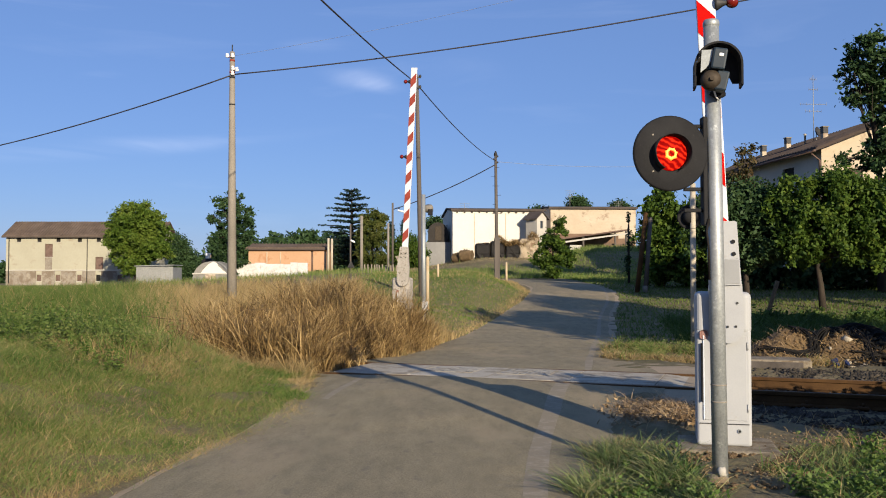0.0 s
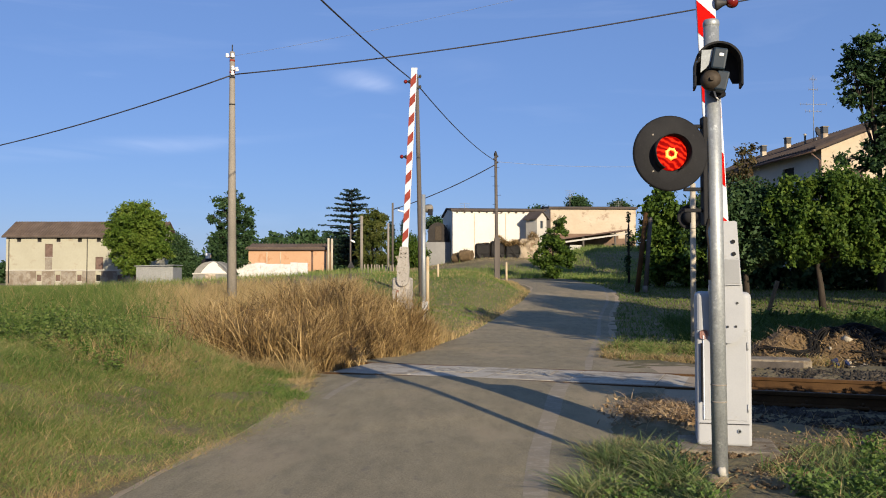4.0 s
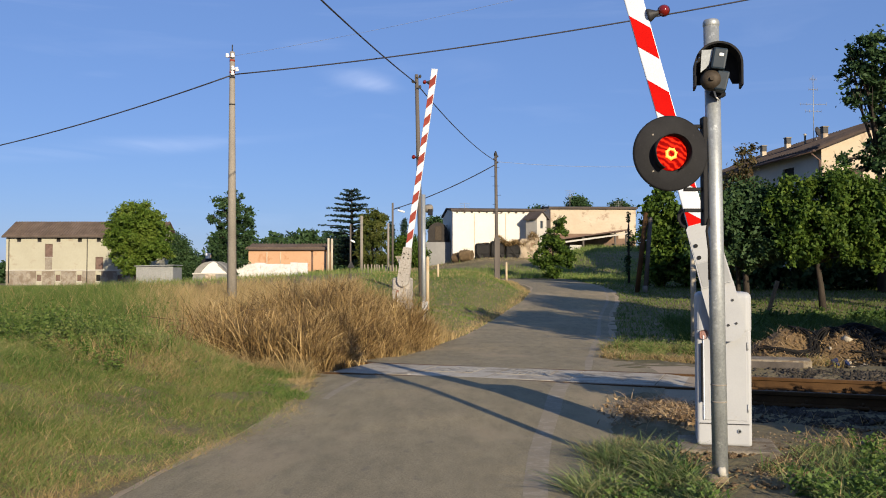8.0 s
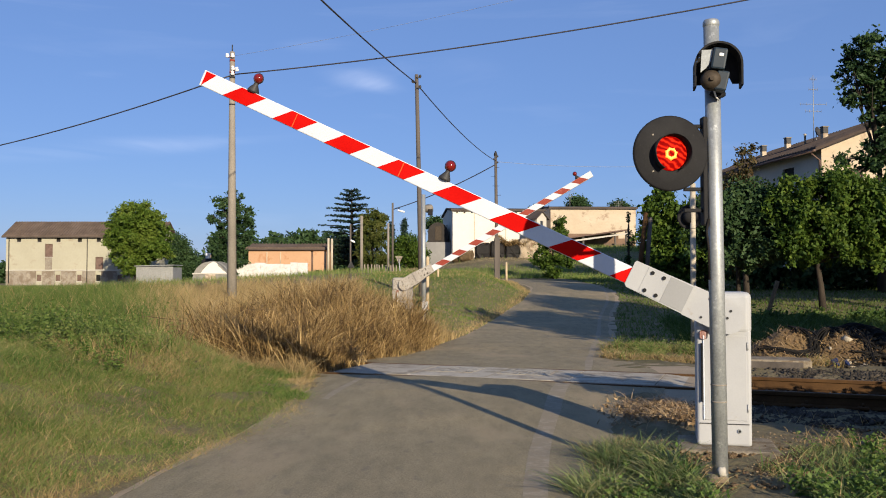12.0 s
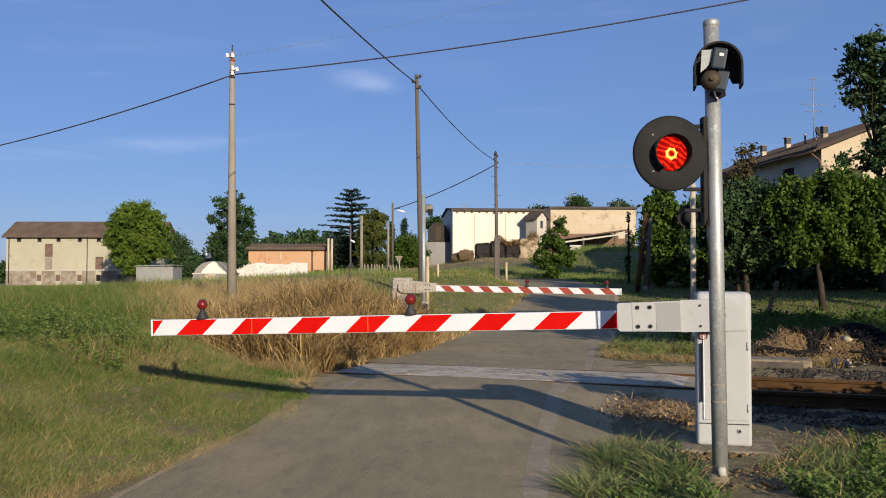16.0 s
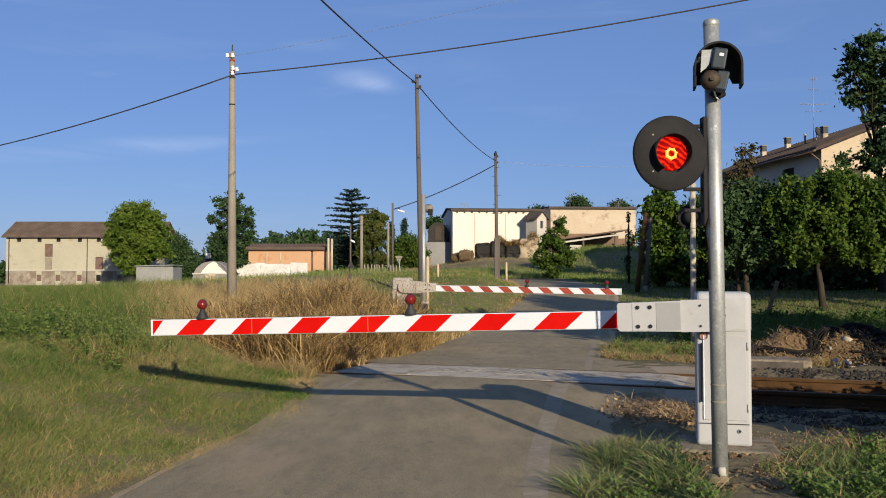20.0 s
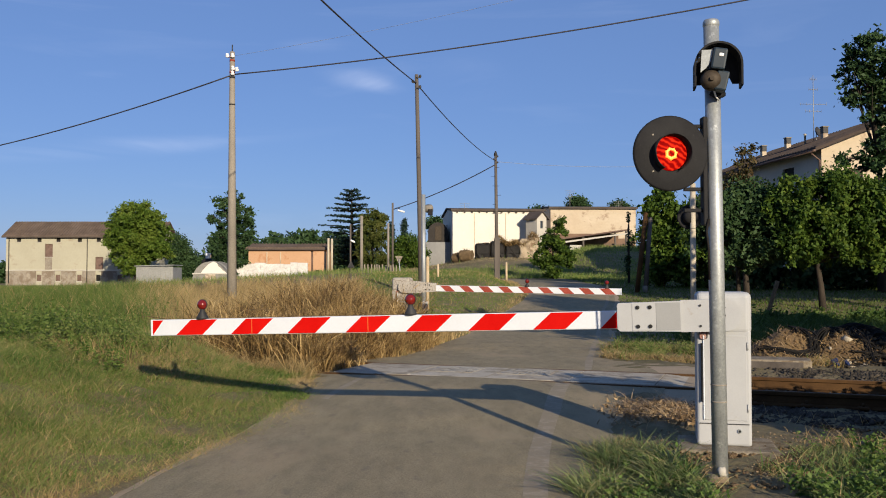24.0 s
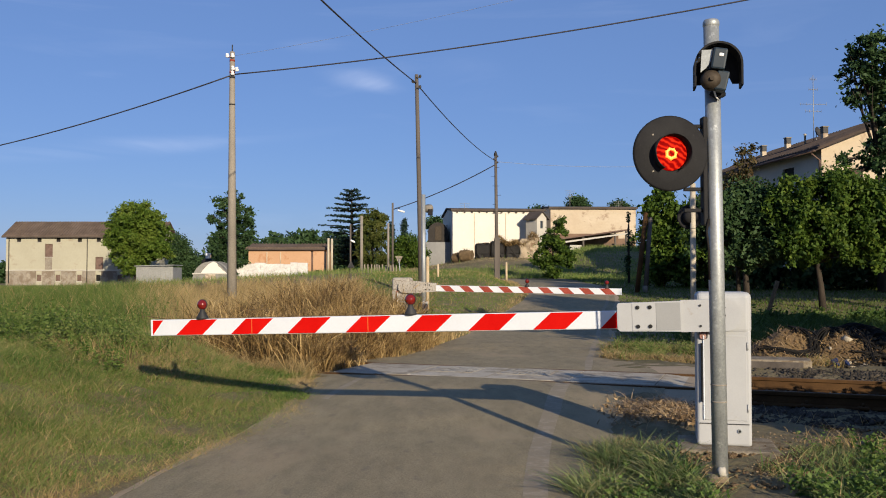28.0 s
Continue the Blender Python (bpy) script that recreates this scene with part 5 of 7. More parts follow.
def farm():
    # white barn on the mound
    g = 3.1
    th = gable_house("white_barn", pose(0.95, 85, g, 0, 0, 5), "white plastered barn with a low dark-edged roof", 9.1, 11, 4.85, 0.5, "plaster_white", "roof_dark", [], [], over=0.18, course=0, ends=[(4.0, 5.0, 2.6, 3.8)], category="barn")
    for x in (2.1, 5.2):
        bm = bm_new()
        box(bm, x, x + 0.07, -0.03, 0.0, 0.4, 4.6)
        part("crack_seam", bm, M["plaster_cream"], th)
    for k in range(12):
        bm = bm_new()
        box(bm, 0.4 + k * 0.73, 0.52 + k * 0.73, -0.2, 0.0, 4.62, 4.74)
        part("rafter_end", bm, M["roof_dark"], th)
    # cream barn
    th = gable_house("cream_barn", pose(11.4, 92, 3.2, 0, 0, 2), "stained cream plaster barn with a thin dark eave", 9.1, 9, 5.5, 0.4, "plaster_cream", "roof_dark", [], [], over=0.2, course=0, category="barn")
    bm = bm_new()
    box(bm, 0.02, 9.0, -0.05, -0.003, 0, 2.3, 0.01)
    part("brown_base", bm, M["brick"], th, "bare brown masonry base")
    # little gabled annexe
    th = thing("annexe", pose(9.0, 83.2, 5.4, 0, 0, 40) @ Matrix.Diagonal((0.78, 0.78, 0.78, 1)), "small pale annexe with a brown pitched roof", "shed")
    bm = bm_new()
    wall_mesh(bm, 1.7, 2.2, 0.2, [(0.6, 1.1, 0.9, 1.8)], z0=-2.6, gable=0.7)
    part("gable_wall", bm, M["plaster_shade"], th)
    bm = bm_new()
    wall_mesh(bm, 1.7, 2.2, 0.2, [(0.3, 0.95, 0.2, 1.9)], pose(1.7, 0.2, 0, 0, 0, 90), z0=-2.6)
    part("side_wall", bm, M["plaster_shade"], th)
    bm = bm_new()
    box(bm, 1.6, 1.64, 0.51, 1.14, 0.2, 1.9)
    part("door", bm, M["plaster_white"], th, "white door")
    bm = bm_new()
    box(bm, 0.61, 1.09, 0.1, 0.14, 0.91, 1.79)
    part("window", bm, M["glass"], th)
    bm = bm_new()
    wall_mesh(bm, 1.7, 2.2, 0.2, [], pose(0, 1.9, 0, 0, 0, -90), z0=-2.6)
    part("side_wall", bm, M["plaster_shade"], th)
    bm = bm_new()
    prism(bm, [(-0.3, 1.95), (0.85, 2.92), (2.0, 1.95), (2.0, 2.07), (0.85, 3.04), (-0.3, 2.07)], -0.25, 2.1)
    part("roof", bm, M["roof_dark"], th)
    # lean-to on posts
    th = thing("lean_to", pose(10.9, 80, 3.0, 0, 0, 2), "open lean-to with a sloping brown sheet roof", "lean-to")
    bm = bm_new()
    prism(bm, [(-0.1, 1.85), (6.2, 2.72), (6.2, 2.84), (-0.1, 1.97)], -0.6, 4.0)
    part("roof", bm, M["shutter"], th)
    bm = bm_new()
    prism(bm, [(-0.1, 1.5), (6.2, 2.36), (6.2, 2.5), (-0.1, 1.66)], -0.66, -0.6)
    part("fascia", bm, M["plaster_shade"], th, "pale fascia board")
    for x, h in ((1.95, 2.1), (4.9, 2.5), (5.9, 2.65)):
        bm = bm_new()
        box(bm, x - 0.08, x + 0.08, -0.5, -0.34, -0.5, h, 0.01)
        part("post", bm, M["wood_grey"], th)
    bm = bm_new()
    box(bm, -0.1, 6.2, 3.8, 4.0, -0.5, 2.6)
    part("back_wall", bm, M["brick"], th)
    bm = bm_new()
    box(bm, 0.7, 1.8, -0.4, -0.2, -0.5, 1.35, 0.02)
    part("low_wall", bm, M["plaster_shade"], th)
    bm = bm_new()
    box(bm, 3.9, 5.8, -0.1, 0.05, 1.35, 1.5, 0.01)
    part("rail", bm, M["roof_tile"], th)
    # dark vat on a grey wall
    th = thing("storage_tank", pose(-0.5, 88, 2.6), "dark round-topped storage tank on a grey wall", "tank")
    bm = bm_new()
    out = [(-1.0, 2.3), (1.0, 2.3)] + [(1.0 * math.cos(a), 3.3 + 1.0 * math.sin(a)) for a in [math.pi * k / 12 for k in range(13)]]
    prism(bm, out, -1.0, 3.0)
    part("vault", bm, M["tank"], th)
    bm = bm_new()
    box(bm, -0.3, 0.35, -1.04, -1.0, 2.5, 3.9, 0.02)
    part("hatch", bm, M["bell"], th, "dark brown hatch")
    bm = bm_new()
    box(bm, -1.3, 1.25, -1.2, -0.9, -0.6, 2.3, 0.03)
    part("wall", bm, M["wall_grey"], th, "grey rendered wall")
    # wrapped bales and straw
    for k, (x, y, w, h) in enumerate(((3.45, 76, 1.3, 1.3), (4.75, 76.1, 1.3, 1.42), (6.05, 76.0, 1.3, 1.36))):
        th = thing("wrapped_bale", pose(x, y, lz(x, y)), "stack of bales under black film", "bale", "wrapped bales")
        bm = bm_new()
        box(bm, -w / 2, w / 2, -0.7, 0.7, -0.3, h, 0.2, 3)
        bmesh.ops.subdivide_edges(bm, edges=bm.edges[:], cuts=2, use_grid_fill=True)
        for v in bm.verts:
            v.co.z += 0.04 * math.sin(v.co.x * 4.3 + k * 2) * (v.co.z > 0.5)
            v.co.y += 0.06 * math.sin(v.co.x * 9 + v.co.z * 6 + k)
        part("film", bm, M["tarp"], th)
        bm = bm_new()
        box(bm, -w / 2 + 0.1, w / 2 - 0.1, -0.74, -0.69, h * 0.25, h * 0.85, 0.03)
        part("fold", bm, M["tarp"], th)
        rb = np.random.default_rng(60 + k)
        q = np.stack([rb.uniform(-w / 2, w / 2, 260), rb.uniform(-0.75, 0.5, 260), h * rb.uniform(0.1, 1.0, 260) ** 0.5 - 0.05], 1)
        v, f = blades(rb, q, rb.uniform(0.08, 0.3, 260), rb.uniform(0.015, 0.04, 260), rb.uniform(0.8, 2.4, 260))
        part("loose_straw", np_mesh("loose_straw", v, f, M["brush"]), None, th, "loose straw hanging over the film")
    for x, y, r in ((2.0, 75, 0.5), (1.35, 75.5, 0.42)):
        th = thing("round_bale", pose(x, y, lz(x, y) + r * 0.9), "round brown straw bale on the mound", "bale", "round bales")
        bm = bm_new()
        tube(bm, [(-0.5 + 0.1 * j, 0.2 - 0.04 * j, 0) for j in range(11)], [r * (0.9 + 0.1 * math.sin(math.pi * j / 10) ** 0.4) * (1 + 0.05 * math.sin(j * 2.7)) for j in range(11)], 22)
        for v in bm.verts:
            v.co *= 1 + 0.045 * math.sin(v.co.x * 19 + v.co.z * 23) * math.cos(v.co.z * 13)
        part("bale", bm, M["hay"], th)
        rb = np.random.default_rng(int(r * 100))
        q = rb.normal(size=(420, 3))
        q = q / np.linalg.norm(q, axis=1)[:, None] * r * [0.95, 0.9, 0.95]
        v, f = blades(rb, q, rb.uniform(0.08, 0.35, 420), rb.uniform(0.015, 0.04, 420), rb.uniform(0.6, 2.0, 420))
        part("loose_straw", np_mesh("loose_straw", v, f, M["leaf_brown"]), None, th, "loose ends of straw")
    rng = np.random.default_rng(8)
    th = thing("straw_stack", pose(7.4, 75.6, lz(7.4, 75.6)), "heap of loose straw against pale bales", "straw stack")
    bm = bm_new()
    box(bm, -0.8, 0.95, -0.5, 0.9, -0.2, 1.72, 0.22, 3)
    bmesh.ops.subdivide_edges(bm, edges=bm.edges[:], cuts=3, use_grid_fill=True)
    for v in bm.verts:
        v.co.x += 0.06 * math.sin(v.co.z * 5.1 + v.co.y * 3)
        v.co.y += 0.07 * math.sin(v.co.x * 6.3 + v.co.z * 4)
        v.co.z += 0.07 * math.sin(v.co.x * 3.7) * (v.co.z > 1)
    part("bale_core", bm, M["bale_pale"], th, "weathered pale bale with brown stains")
    n = 3600
    u, w = rng.uniform(-2.9, 0.9, n), rng.uniform(-0.7, 0.9, n)
    crest = 1.35 + 0.32 * np.sin(u * 1.9 + 0.4) + 0.2 * np.sin(u * 4.3) - 0.3 * smooth((-u - 1.6) / 1.2)
    b = np.stack([u, w, crest * rng.uniform(0.75, 1.12, n) + 0.1], 1)
    v, f = blades(rng, b, rng.uniform(0.12, 0.4, n), rng.uniform(0.015, 0.04, n), rng.uniform(0.8, 2.4, n))
    part("loose_straw", np_mesh("loose_straw", v, f, M["brush"]), None, th, "tumbled loose straw")
    # antennas on the farm roofs
    for x, y, z0, h in ((13.9, 95, 8.6, 2.3), (2.2, 88, 8.2, 0.7), (19.2, 95, 8.6, 1.1)):
        antenna(x, y, z0, h)


def antenna(x, y, z, h, bars=None):
    th = thing("tv_antenna", pose(x, y, z), "thin metal television antenna on a roof", "antenna", "roof antennas")
    bm = bm_new()
    tube(bm, [(0, 0, -0.3), (0, 0, h)], 0.02, 6)
    part("mast", bm, M["metal_grey"], th)
    for zz, w in bars or [(h - 0.05 - 0.22 * k, 0.5 - 0.07 * k) for k in range(4)]:
        bm = bm_new()
        tube(bm, [(-w, 0, zz), (w, 0.1, zz)], 0.016, 5)
        for j in range(5):
            xx = -w + 2 * w * j / 4
            tube(bm, [(xx, 0, zz - 0.09), (xx, 0, zz + 0.09)], 0.009, 4)
        part("dipole", bm, M["metal_grey"], th)


def left_yard():
    holes = [(5.75, 5.95, 0.2, 2.2), (6.15, 6.5, 0.1, 0.45)]
    th = gable_house("orange_shed", pose(-17.9, 80, lz(-14, 80) + 0.05), "low faded orange shed with an old clay tile roof", 7.2, 5, 2.35, 0.4, "plaster_orange", "roof_tile", holes, ["shutter", "void"], over=0.25, course=0.3, category="shed")
    for x in (1.65, 2.9, 7.0):
        bm = bm_new()
        box(bm, x, x + 0.1, -0.05, 0.0, 0, 2.1, 0.01)
        part("pilaster", bm, M["plaster_cream"], th)
    th = thing("garden_wall", pose(-16.9, 70, lz(-14, 70)), "low white garden wall with a ragged top", "wall")
    rng = random.Random(4)
    x = 0.0
    while x < 5.8:
        w = rng.uniform(0.5, 0.9)
        bm = bm_new()
        box(bm, x, x + w, 0, 0.25, -0.3, 1.15 + rng.uniform(-0.12, 0.06) - 0.2 * (x > 5.2), 0.03)
        part("wall_section", bm, M["sheet_white"], th)
        x += w - 0.02
    th = thing("poly_tunnel", pose(-17.7, 66, lz(-17.7, 66)) @ Matrix.Diagonal((0.88, 0.88, 0.88, 1)), "small arched tunnel under torn white plastic", "tunnel")
    bm = bm_new()
    out = [(1.5 * math.cos(a), 0.2 + 1.65 * math.sin(a)) for a in [math.pi * k / 14 for k in range(15)]]
    prism(bm, [(1.5, -0.3)] + out + [(-1.5, -0.3)], 0.0, 6)
    part("cover", bm, M["dull_sheet"], th, "dull grey tunnel cover")
    bm = bm_new()
    torn = [(-0.75, 0.86), (-0.6, 1.1), (-0.35, 1.35), (-0.1, 1.62), (0.3, 1.84), (0.62, 1.72), (0.72, 1.45), (0.95, 1.3), (1.1, 1.1), (1.4, 0.92), (1.45, 0.84)]
    prism(bm, torn, -0.05, 0.0)
    part("torn_sheet", bm, M["plaster_white"], th, "torn white plastic sheet")
    bm = bm_new()
    box(bm, -0.4, 0.5, -0.05, 0.0, -0.2, 0.75, 0.02)
    part("door", bm, M["plaster_cream"], th)
    bm = bm_new()
    box(bm, -1.5, 1.5, -0.06, -0.02, 0.74, 0.86, 0.01)
    part("crossbar", bm, M["plaster_shade"], th)
    for k in range(3):
        bm = bm_new()
        tube(bm, [(1.53 * math.cos(a), 1.0 + 2.2 * k, 0.2 + 1.68 * math.sin(a)) for a in [math.pi * j / 14 for j in range(15)]], 0.03, 6)
        part("hoop", bm, M["metal_grey"], th)
    g = lz(-19.4, 72)
    th = thing("covered_stack", pose(-19.45, 72, g), "black covered stack with a white box on top", "stack")
    bm = bm_new()
    box(bm, -0.5, 0.5, -0.5, 0.5, -0.2, 2.95 - g, 0.3, 3)
    part("cover", bm, M["tarp"], th)
    bm = bm_new()
    box(bm, -0.17, 0.2, -0.2, 0.2, 2.95 - g, 3.4 - g, 0.04, 2)
    part("white_box", bm, M["insulator"], th, "small white box")
    th = thing("metal_shed", pose(-30.0, 85, lz(-28, 85)), "low grey corrugated metal shed", "shed")
    n = 30
    for k in range(n):
        bm = bm_new()
        x0 = 3.6 * k / n
        prism(bm, [(x0, -0.3), (x0 + 3.6 / n, -0.3), (x0 + 3.6 / n, 2.05), (x0, 2.05)], -0.02 if k % 2 else 0.02, 0.06)
        part("wall_sheet", bm, M["metal_grey"], th)
    bm = bm_new()
    prism(bm, [(-0.1, 2.08), (3.7, 2.18), (3.7, 2.26), (-0.1, 2.16)], -0.2, 3.0)
    part("roof", bm, M["metal_grey"], th)
    bm = bm_new()
    box(bm, 0, 3.6, 0.1, 2.9, -0.3, 2.0)
    part("core", bm, M["metal_grey"], th)


def side_house():
    """Two-storey house on the right: its eave side looks to the road, the gable to the sun."""
    g = lz(20, 45)
    th = thing("house", pose(19.75, 45.2, g, 0, 0, 6.5), "two-storey cream house with brown tiled roof and chimneys", "house")
    w, d, h, rise = 8.2, 12.6, 8.22 - g, 1.55
    bm = bm_new()
    wall_mesh(bm, w, h, 0.35, [(1.3, 2.3, h - 2.6, h - 1.1), (5.6, 6.6, h - 2.6, h - 1.1)], gable=rise)
    part("gable_wall", bm, M["plaster_cream"], th, "sunlit cream gable wall")
    for x in (1.3, 5.6):
        bm = bm_new()
        box(bm, x, x + 1.0, 0.12, 0.18, h - 2.6, h - 1.1)
        win = part("window", bm, M["shutter"], th)
        bm = bm_new()
        box(bm, x - 0.08, x + 1.08, -0.06, 0.1, h - 2.68, h - 2.6, 0.01)
        part("sill", bm, M["plaster_shade"], win)
    # walls turned from the sun get a greyer plaster: their shade is in the colour
    bm = bm_new()
    wall_mesh(bm, d - 0.35, h, 0.35, [(8.6, 9.8, h - 1.5, h - 0.7), (3.0, 4.2, h - 1.5, h - 0.7)], pose(0, d, 0, 0, 0, -90))
    part("eave_wall", bm, M["plaster_shade"], th)
    for y in (d - 9.8, d - 4.2):
        bm = bm_new()
        box(bm, 0.12, 0.18, y, y + 1.2, h - 1.5, h - 0.7)
        part("window", bm, M["void"], th)
    bm = bm_new()
    wall_mesh(bm, d - 0.35, h, 0.35, [], pose(w, 0.35, 0, 0, 0, 90))
    part("eave_wall", bm, M["plaster_shade"], th)
    bm = bm_new()
    wall_mesh(bm, w, h, 0.35, [], pose(w, d + 0.35, 0, 0, 0, 180), gable=rise)
    part("gable_wall", bm, M["plaster_shade"], th)
    for m in (pose(-0.6, d + 0.9, h - 0.28, 0, 0, -90), pose(w + 0.6, -0.5, h - 0.28, 0, 0, 90)):
        bm = bm_new()
        roof_slab(bm, d + 1.4, w / 2 + 0.6, rise + 0.28, 0.16, m, 0.3)
        part("roof_slope", bm, M["roof_brown"], th)
    bm = bm_new()
    tube(bm, [(-0.65, -0.5, h - 0.25), (-0.65, d + 0.9, h - 0.25)], 0.07, 8)
    tube(bm, [(-0.65, 0.05, h - 0.25), (-0.1, 0.0, h - 0.7), (-0.08, 0.0, 0)], 0.05, 8)
    part("gutter", bm, M["shutter"], th)
    for x, y in ((2.25, 10.75), (2.55, 8.2), (2.25, 3.55)):
        zz = h - 0.28 + (x + 0.6) * (rise + 0.28) / (w / 2 + 0.6)
        bm = bm_new()
        box(bm, -0.15, 0.15, -0.15, 0.15, -0.3, 0.5, 0.015)
        ch = part("chimney", bm, M["plaster_cream"], th, at=pose(x, y, zz))
        bm = bm_new()
        box(bm, -0.16, 0.16, -0.16, 0.16, 0.5, 0.85, 0.02)
        part("chimney_pot", bm, M["bracket"], ch, "dark sooty flue head")
        bm = bm_new()
        box(bm, -0.19, 0.19, -0.19, 0.19, 0.85, 0.9, 0.008)
        part("chimney_cap", bm, M["pole_concrete"], ch)
    antenna(21.25, 49.6, 9.3, 3.7, ((3.5, 0.18), (2.9, 0.25), (2.05, 0.75), (1.65, 0.45)))
    th = thing("satellite_dish", pose(21.5, 49.8, 9.5), "small grey satellite dish on the roof", "satellite dish")
    bm = bm_new()
    lathe(bm, [(0.0, 0.0), (0.15, 0.02), (0.27, 0.08), (0.3, 0.12), (0.27, 0.1), (0.0, 0.02)], 20, pose(0, 0, 0.25, 75, 0, 35))
    part("dish", bm, M["bracket"], th)
    bm = bm_new()
    tube(bm, [(0, 0.05, -0.4), (0, 0.03, 0.25)], 0.025, 8)
    part("mast", bm, M["metal_grey"], th)
    th = thing("roof_vent", pose(21.0, 50.2, 9.35), "short pale vent pipe on the tiles", "vent")
    bm = bm_new()
    lathe(bm, [(0.0, -0.3), (0.06, -0.3), (0.06, 0.3), (0.09, 0.32), (0.09, 0.38), (0.0, 0.4)], 10)
    part("pipe", bm, M["plaster_shade"], th)


farmhouse()
farm()
left_yard()
side_house()


# ---- trees ----
def at_ground(x, y):
    return pose(x, y, lz(x, y) - 0.05)


def woods():
    """Distant trees along the skyline, one mass."""
    rng = np.random.default_rng(21)
    lobes = []
    for k in range(64):
        x = -75 + k * 1.55 + rng.normal() * 0.7
        y = 150 + rng.normal() * 8
        h = 6.9 + rng.normal() * 0.8 + (2.0 if -37 < x < -17 else -2.0 if x > -15 else 0)
        if x < -39:
            h = 4.2
        lobes.append((x, y, h * 0.62, 1.7 + rng.random(), 1.5, h * 0.42))
        lobes.append((x + rng.normal() * 0.8, y, h * 0.25, 1.8, 1.4, h * 0.3))
    p = crown_points(rng, lobes, 3300, 26, 0.55, 0.3)
    v, f = leaves(rng, p, rng.uniform(0.3, 0.62, len(p)))
    ob = new("far_woods", np_mesh("far_woods", v, f, M["leaf_dark"]))
    tagged(ob, "dark line of distant trees along the skyline", "woods", kind="stuff")


def cedar():
    """Flat tiers with sky between them above, a dark skirt below."""
    rng = np.random.default_rng(31)
    th = thing("cedar_tree", at_ground(-8.85, 84), "dark cedar with flat spreading tiers of branches", "tree")
    z0 = lz(-8.85, 84)
    top = 9.96 - z0
    bm = bm_new()
    tube(bm, [(0, 0, -0.1), (0.05, 0, top * 0.5), (0, 0, top)], [0.28, 0.16, 0.03], 10)
    pts = []
    for k, u in enumerate((0.1, 0.17, 0.24, 0.31, 0.385, 0.455, 0.53, 0.6, 0.67, 0.745, 0.81, 0.87, 0.925, 0.975)):
        reach = float(np.interp(u, [0.1, 0.38, 0.53, 0.65, 0.75, 0.9, 1.0], [2.5, 3.35, 2.85, 2.5, 2.3, 1.5, 0.55]))
        low = u < 0.4
        count = 12 if low else 9
        turn = rng.uniform(0, 6.28)
        for j in range(count):
            a = turn + 2 * math.pi * (j + rng.uniform(-0.25, 0.25)) / count
            r = reach * rng.uniform(0.62, 1.08)
            z = u * top + rng.normal() * 0.06
            c, q = math.cos(a), math.sin(a)
            rise = rng.uniform(-0.03, 0.1) + 0.08 * u
            tube(bm, [(0, 0, z - 0.12), (c * r * 0.5, q * r * 0.5, z + rise * r * 0.6), (c * r, q * r, z + rise * r * 0.7)], [0.055, 0.036, 0.01], 5)
            m = int((70 if low else 46) * r)
            t = rng.uniform(0.15 if low else 0.22, 1.04, m)
            w = rng.normal(size=m) * 0.3 * (1.2 - 0.75 * t)
            lump = 0.5 + 0.5 * np.sin(t * r * 7 + j)
            pts.append(np.stack([c * r * t - q * w, q * r * t + c * w, z + rise * r * (t - 0.3 * t * t) + rng.normal(size=m) * (0.13 if low else 0.035) + 0.04 * lump - 0.16 * np.abs(w)], 1))
    part("trunk", bm, M["bark"], th)
    p = np.concatenate(pts)
    v, f = leaves(rng, p, rng.uniform(0.07, 0.16, len(p)), 0.6)
    part("crown", np_mesh("crown", v, f, M["needle"]), None, th)


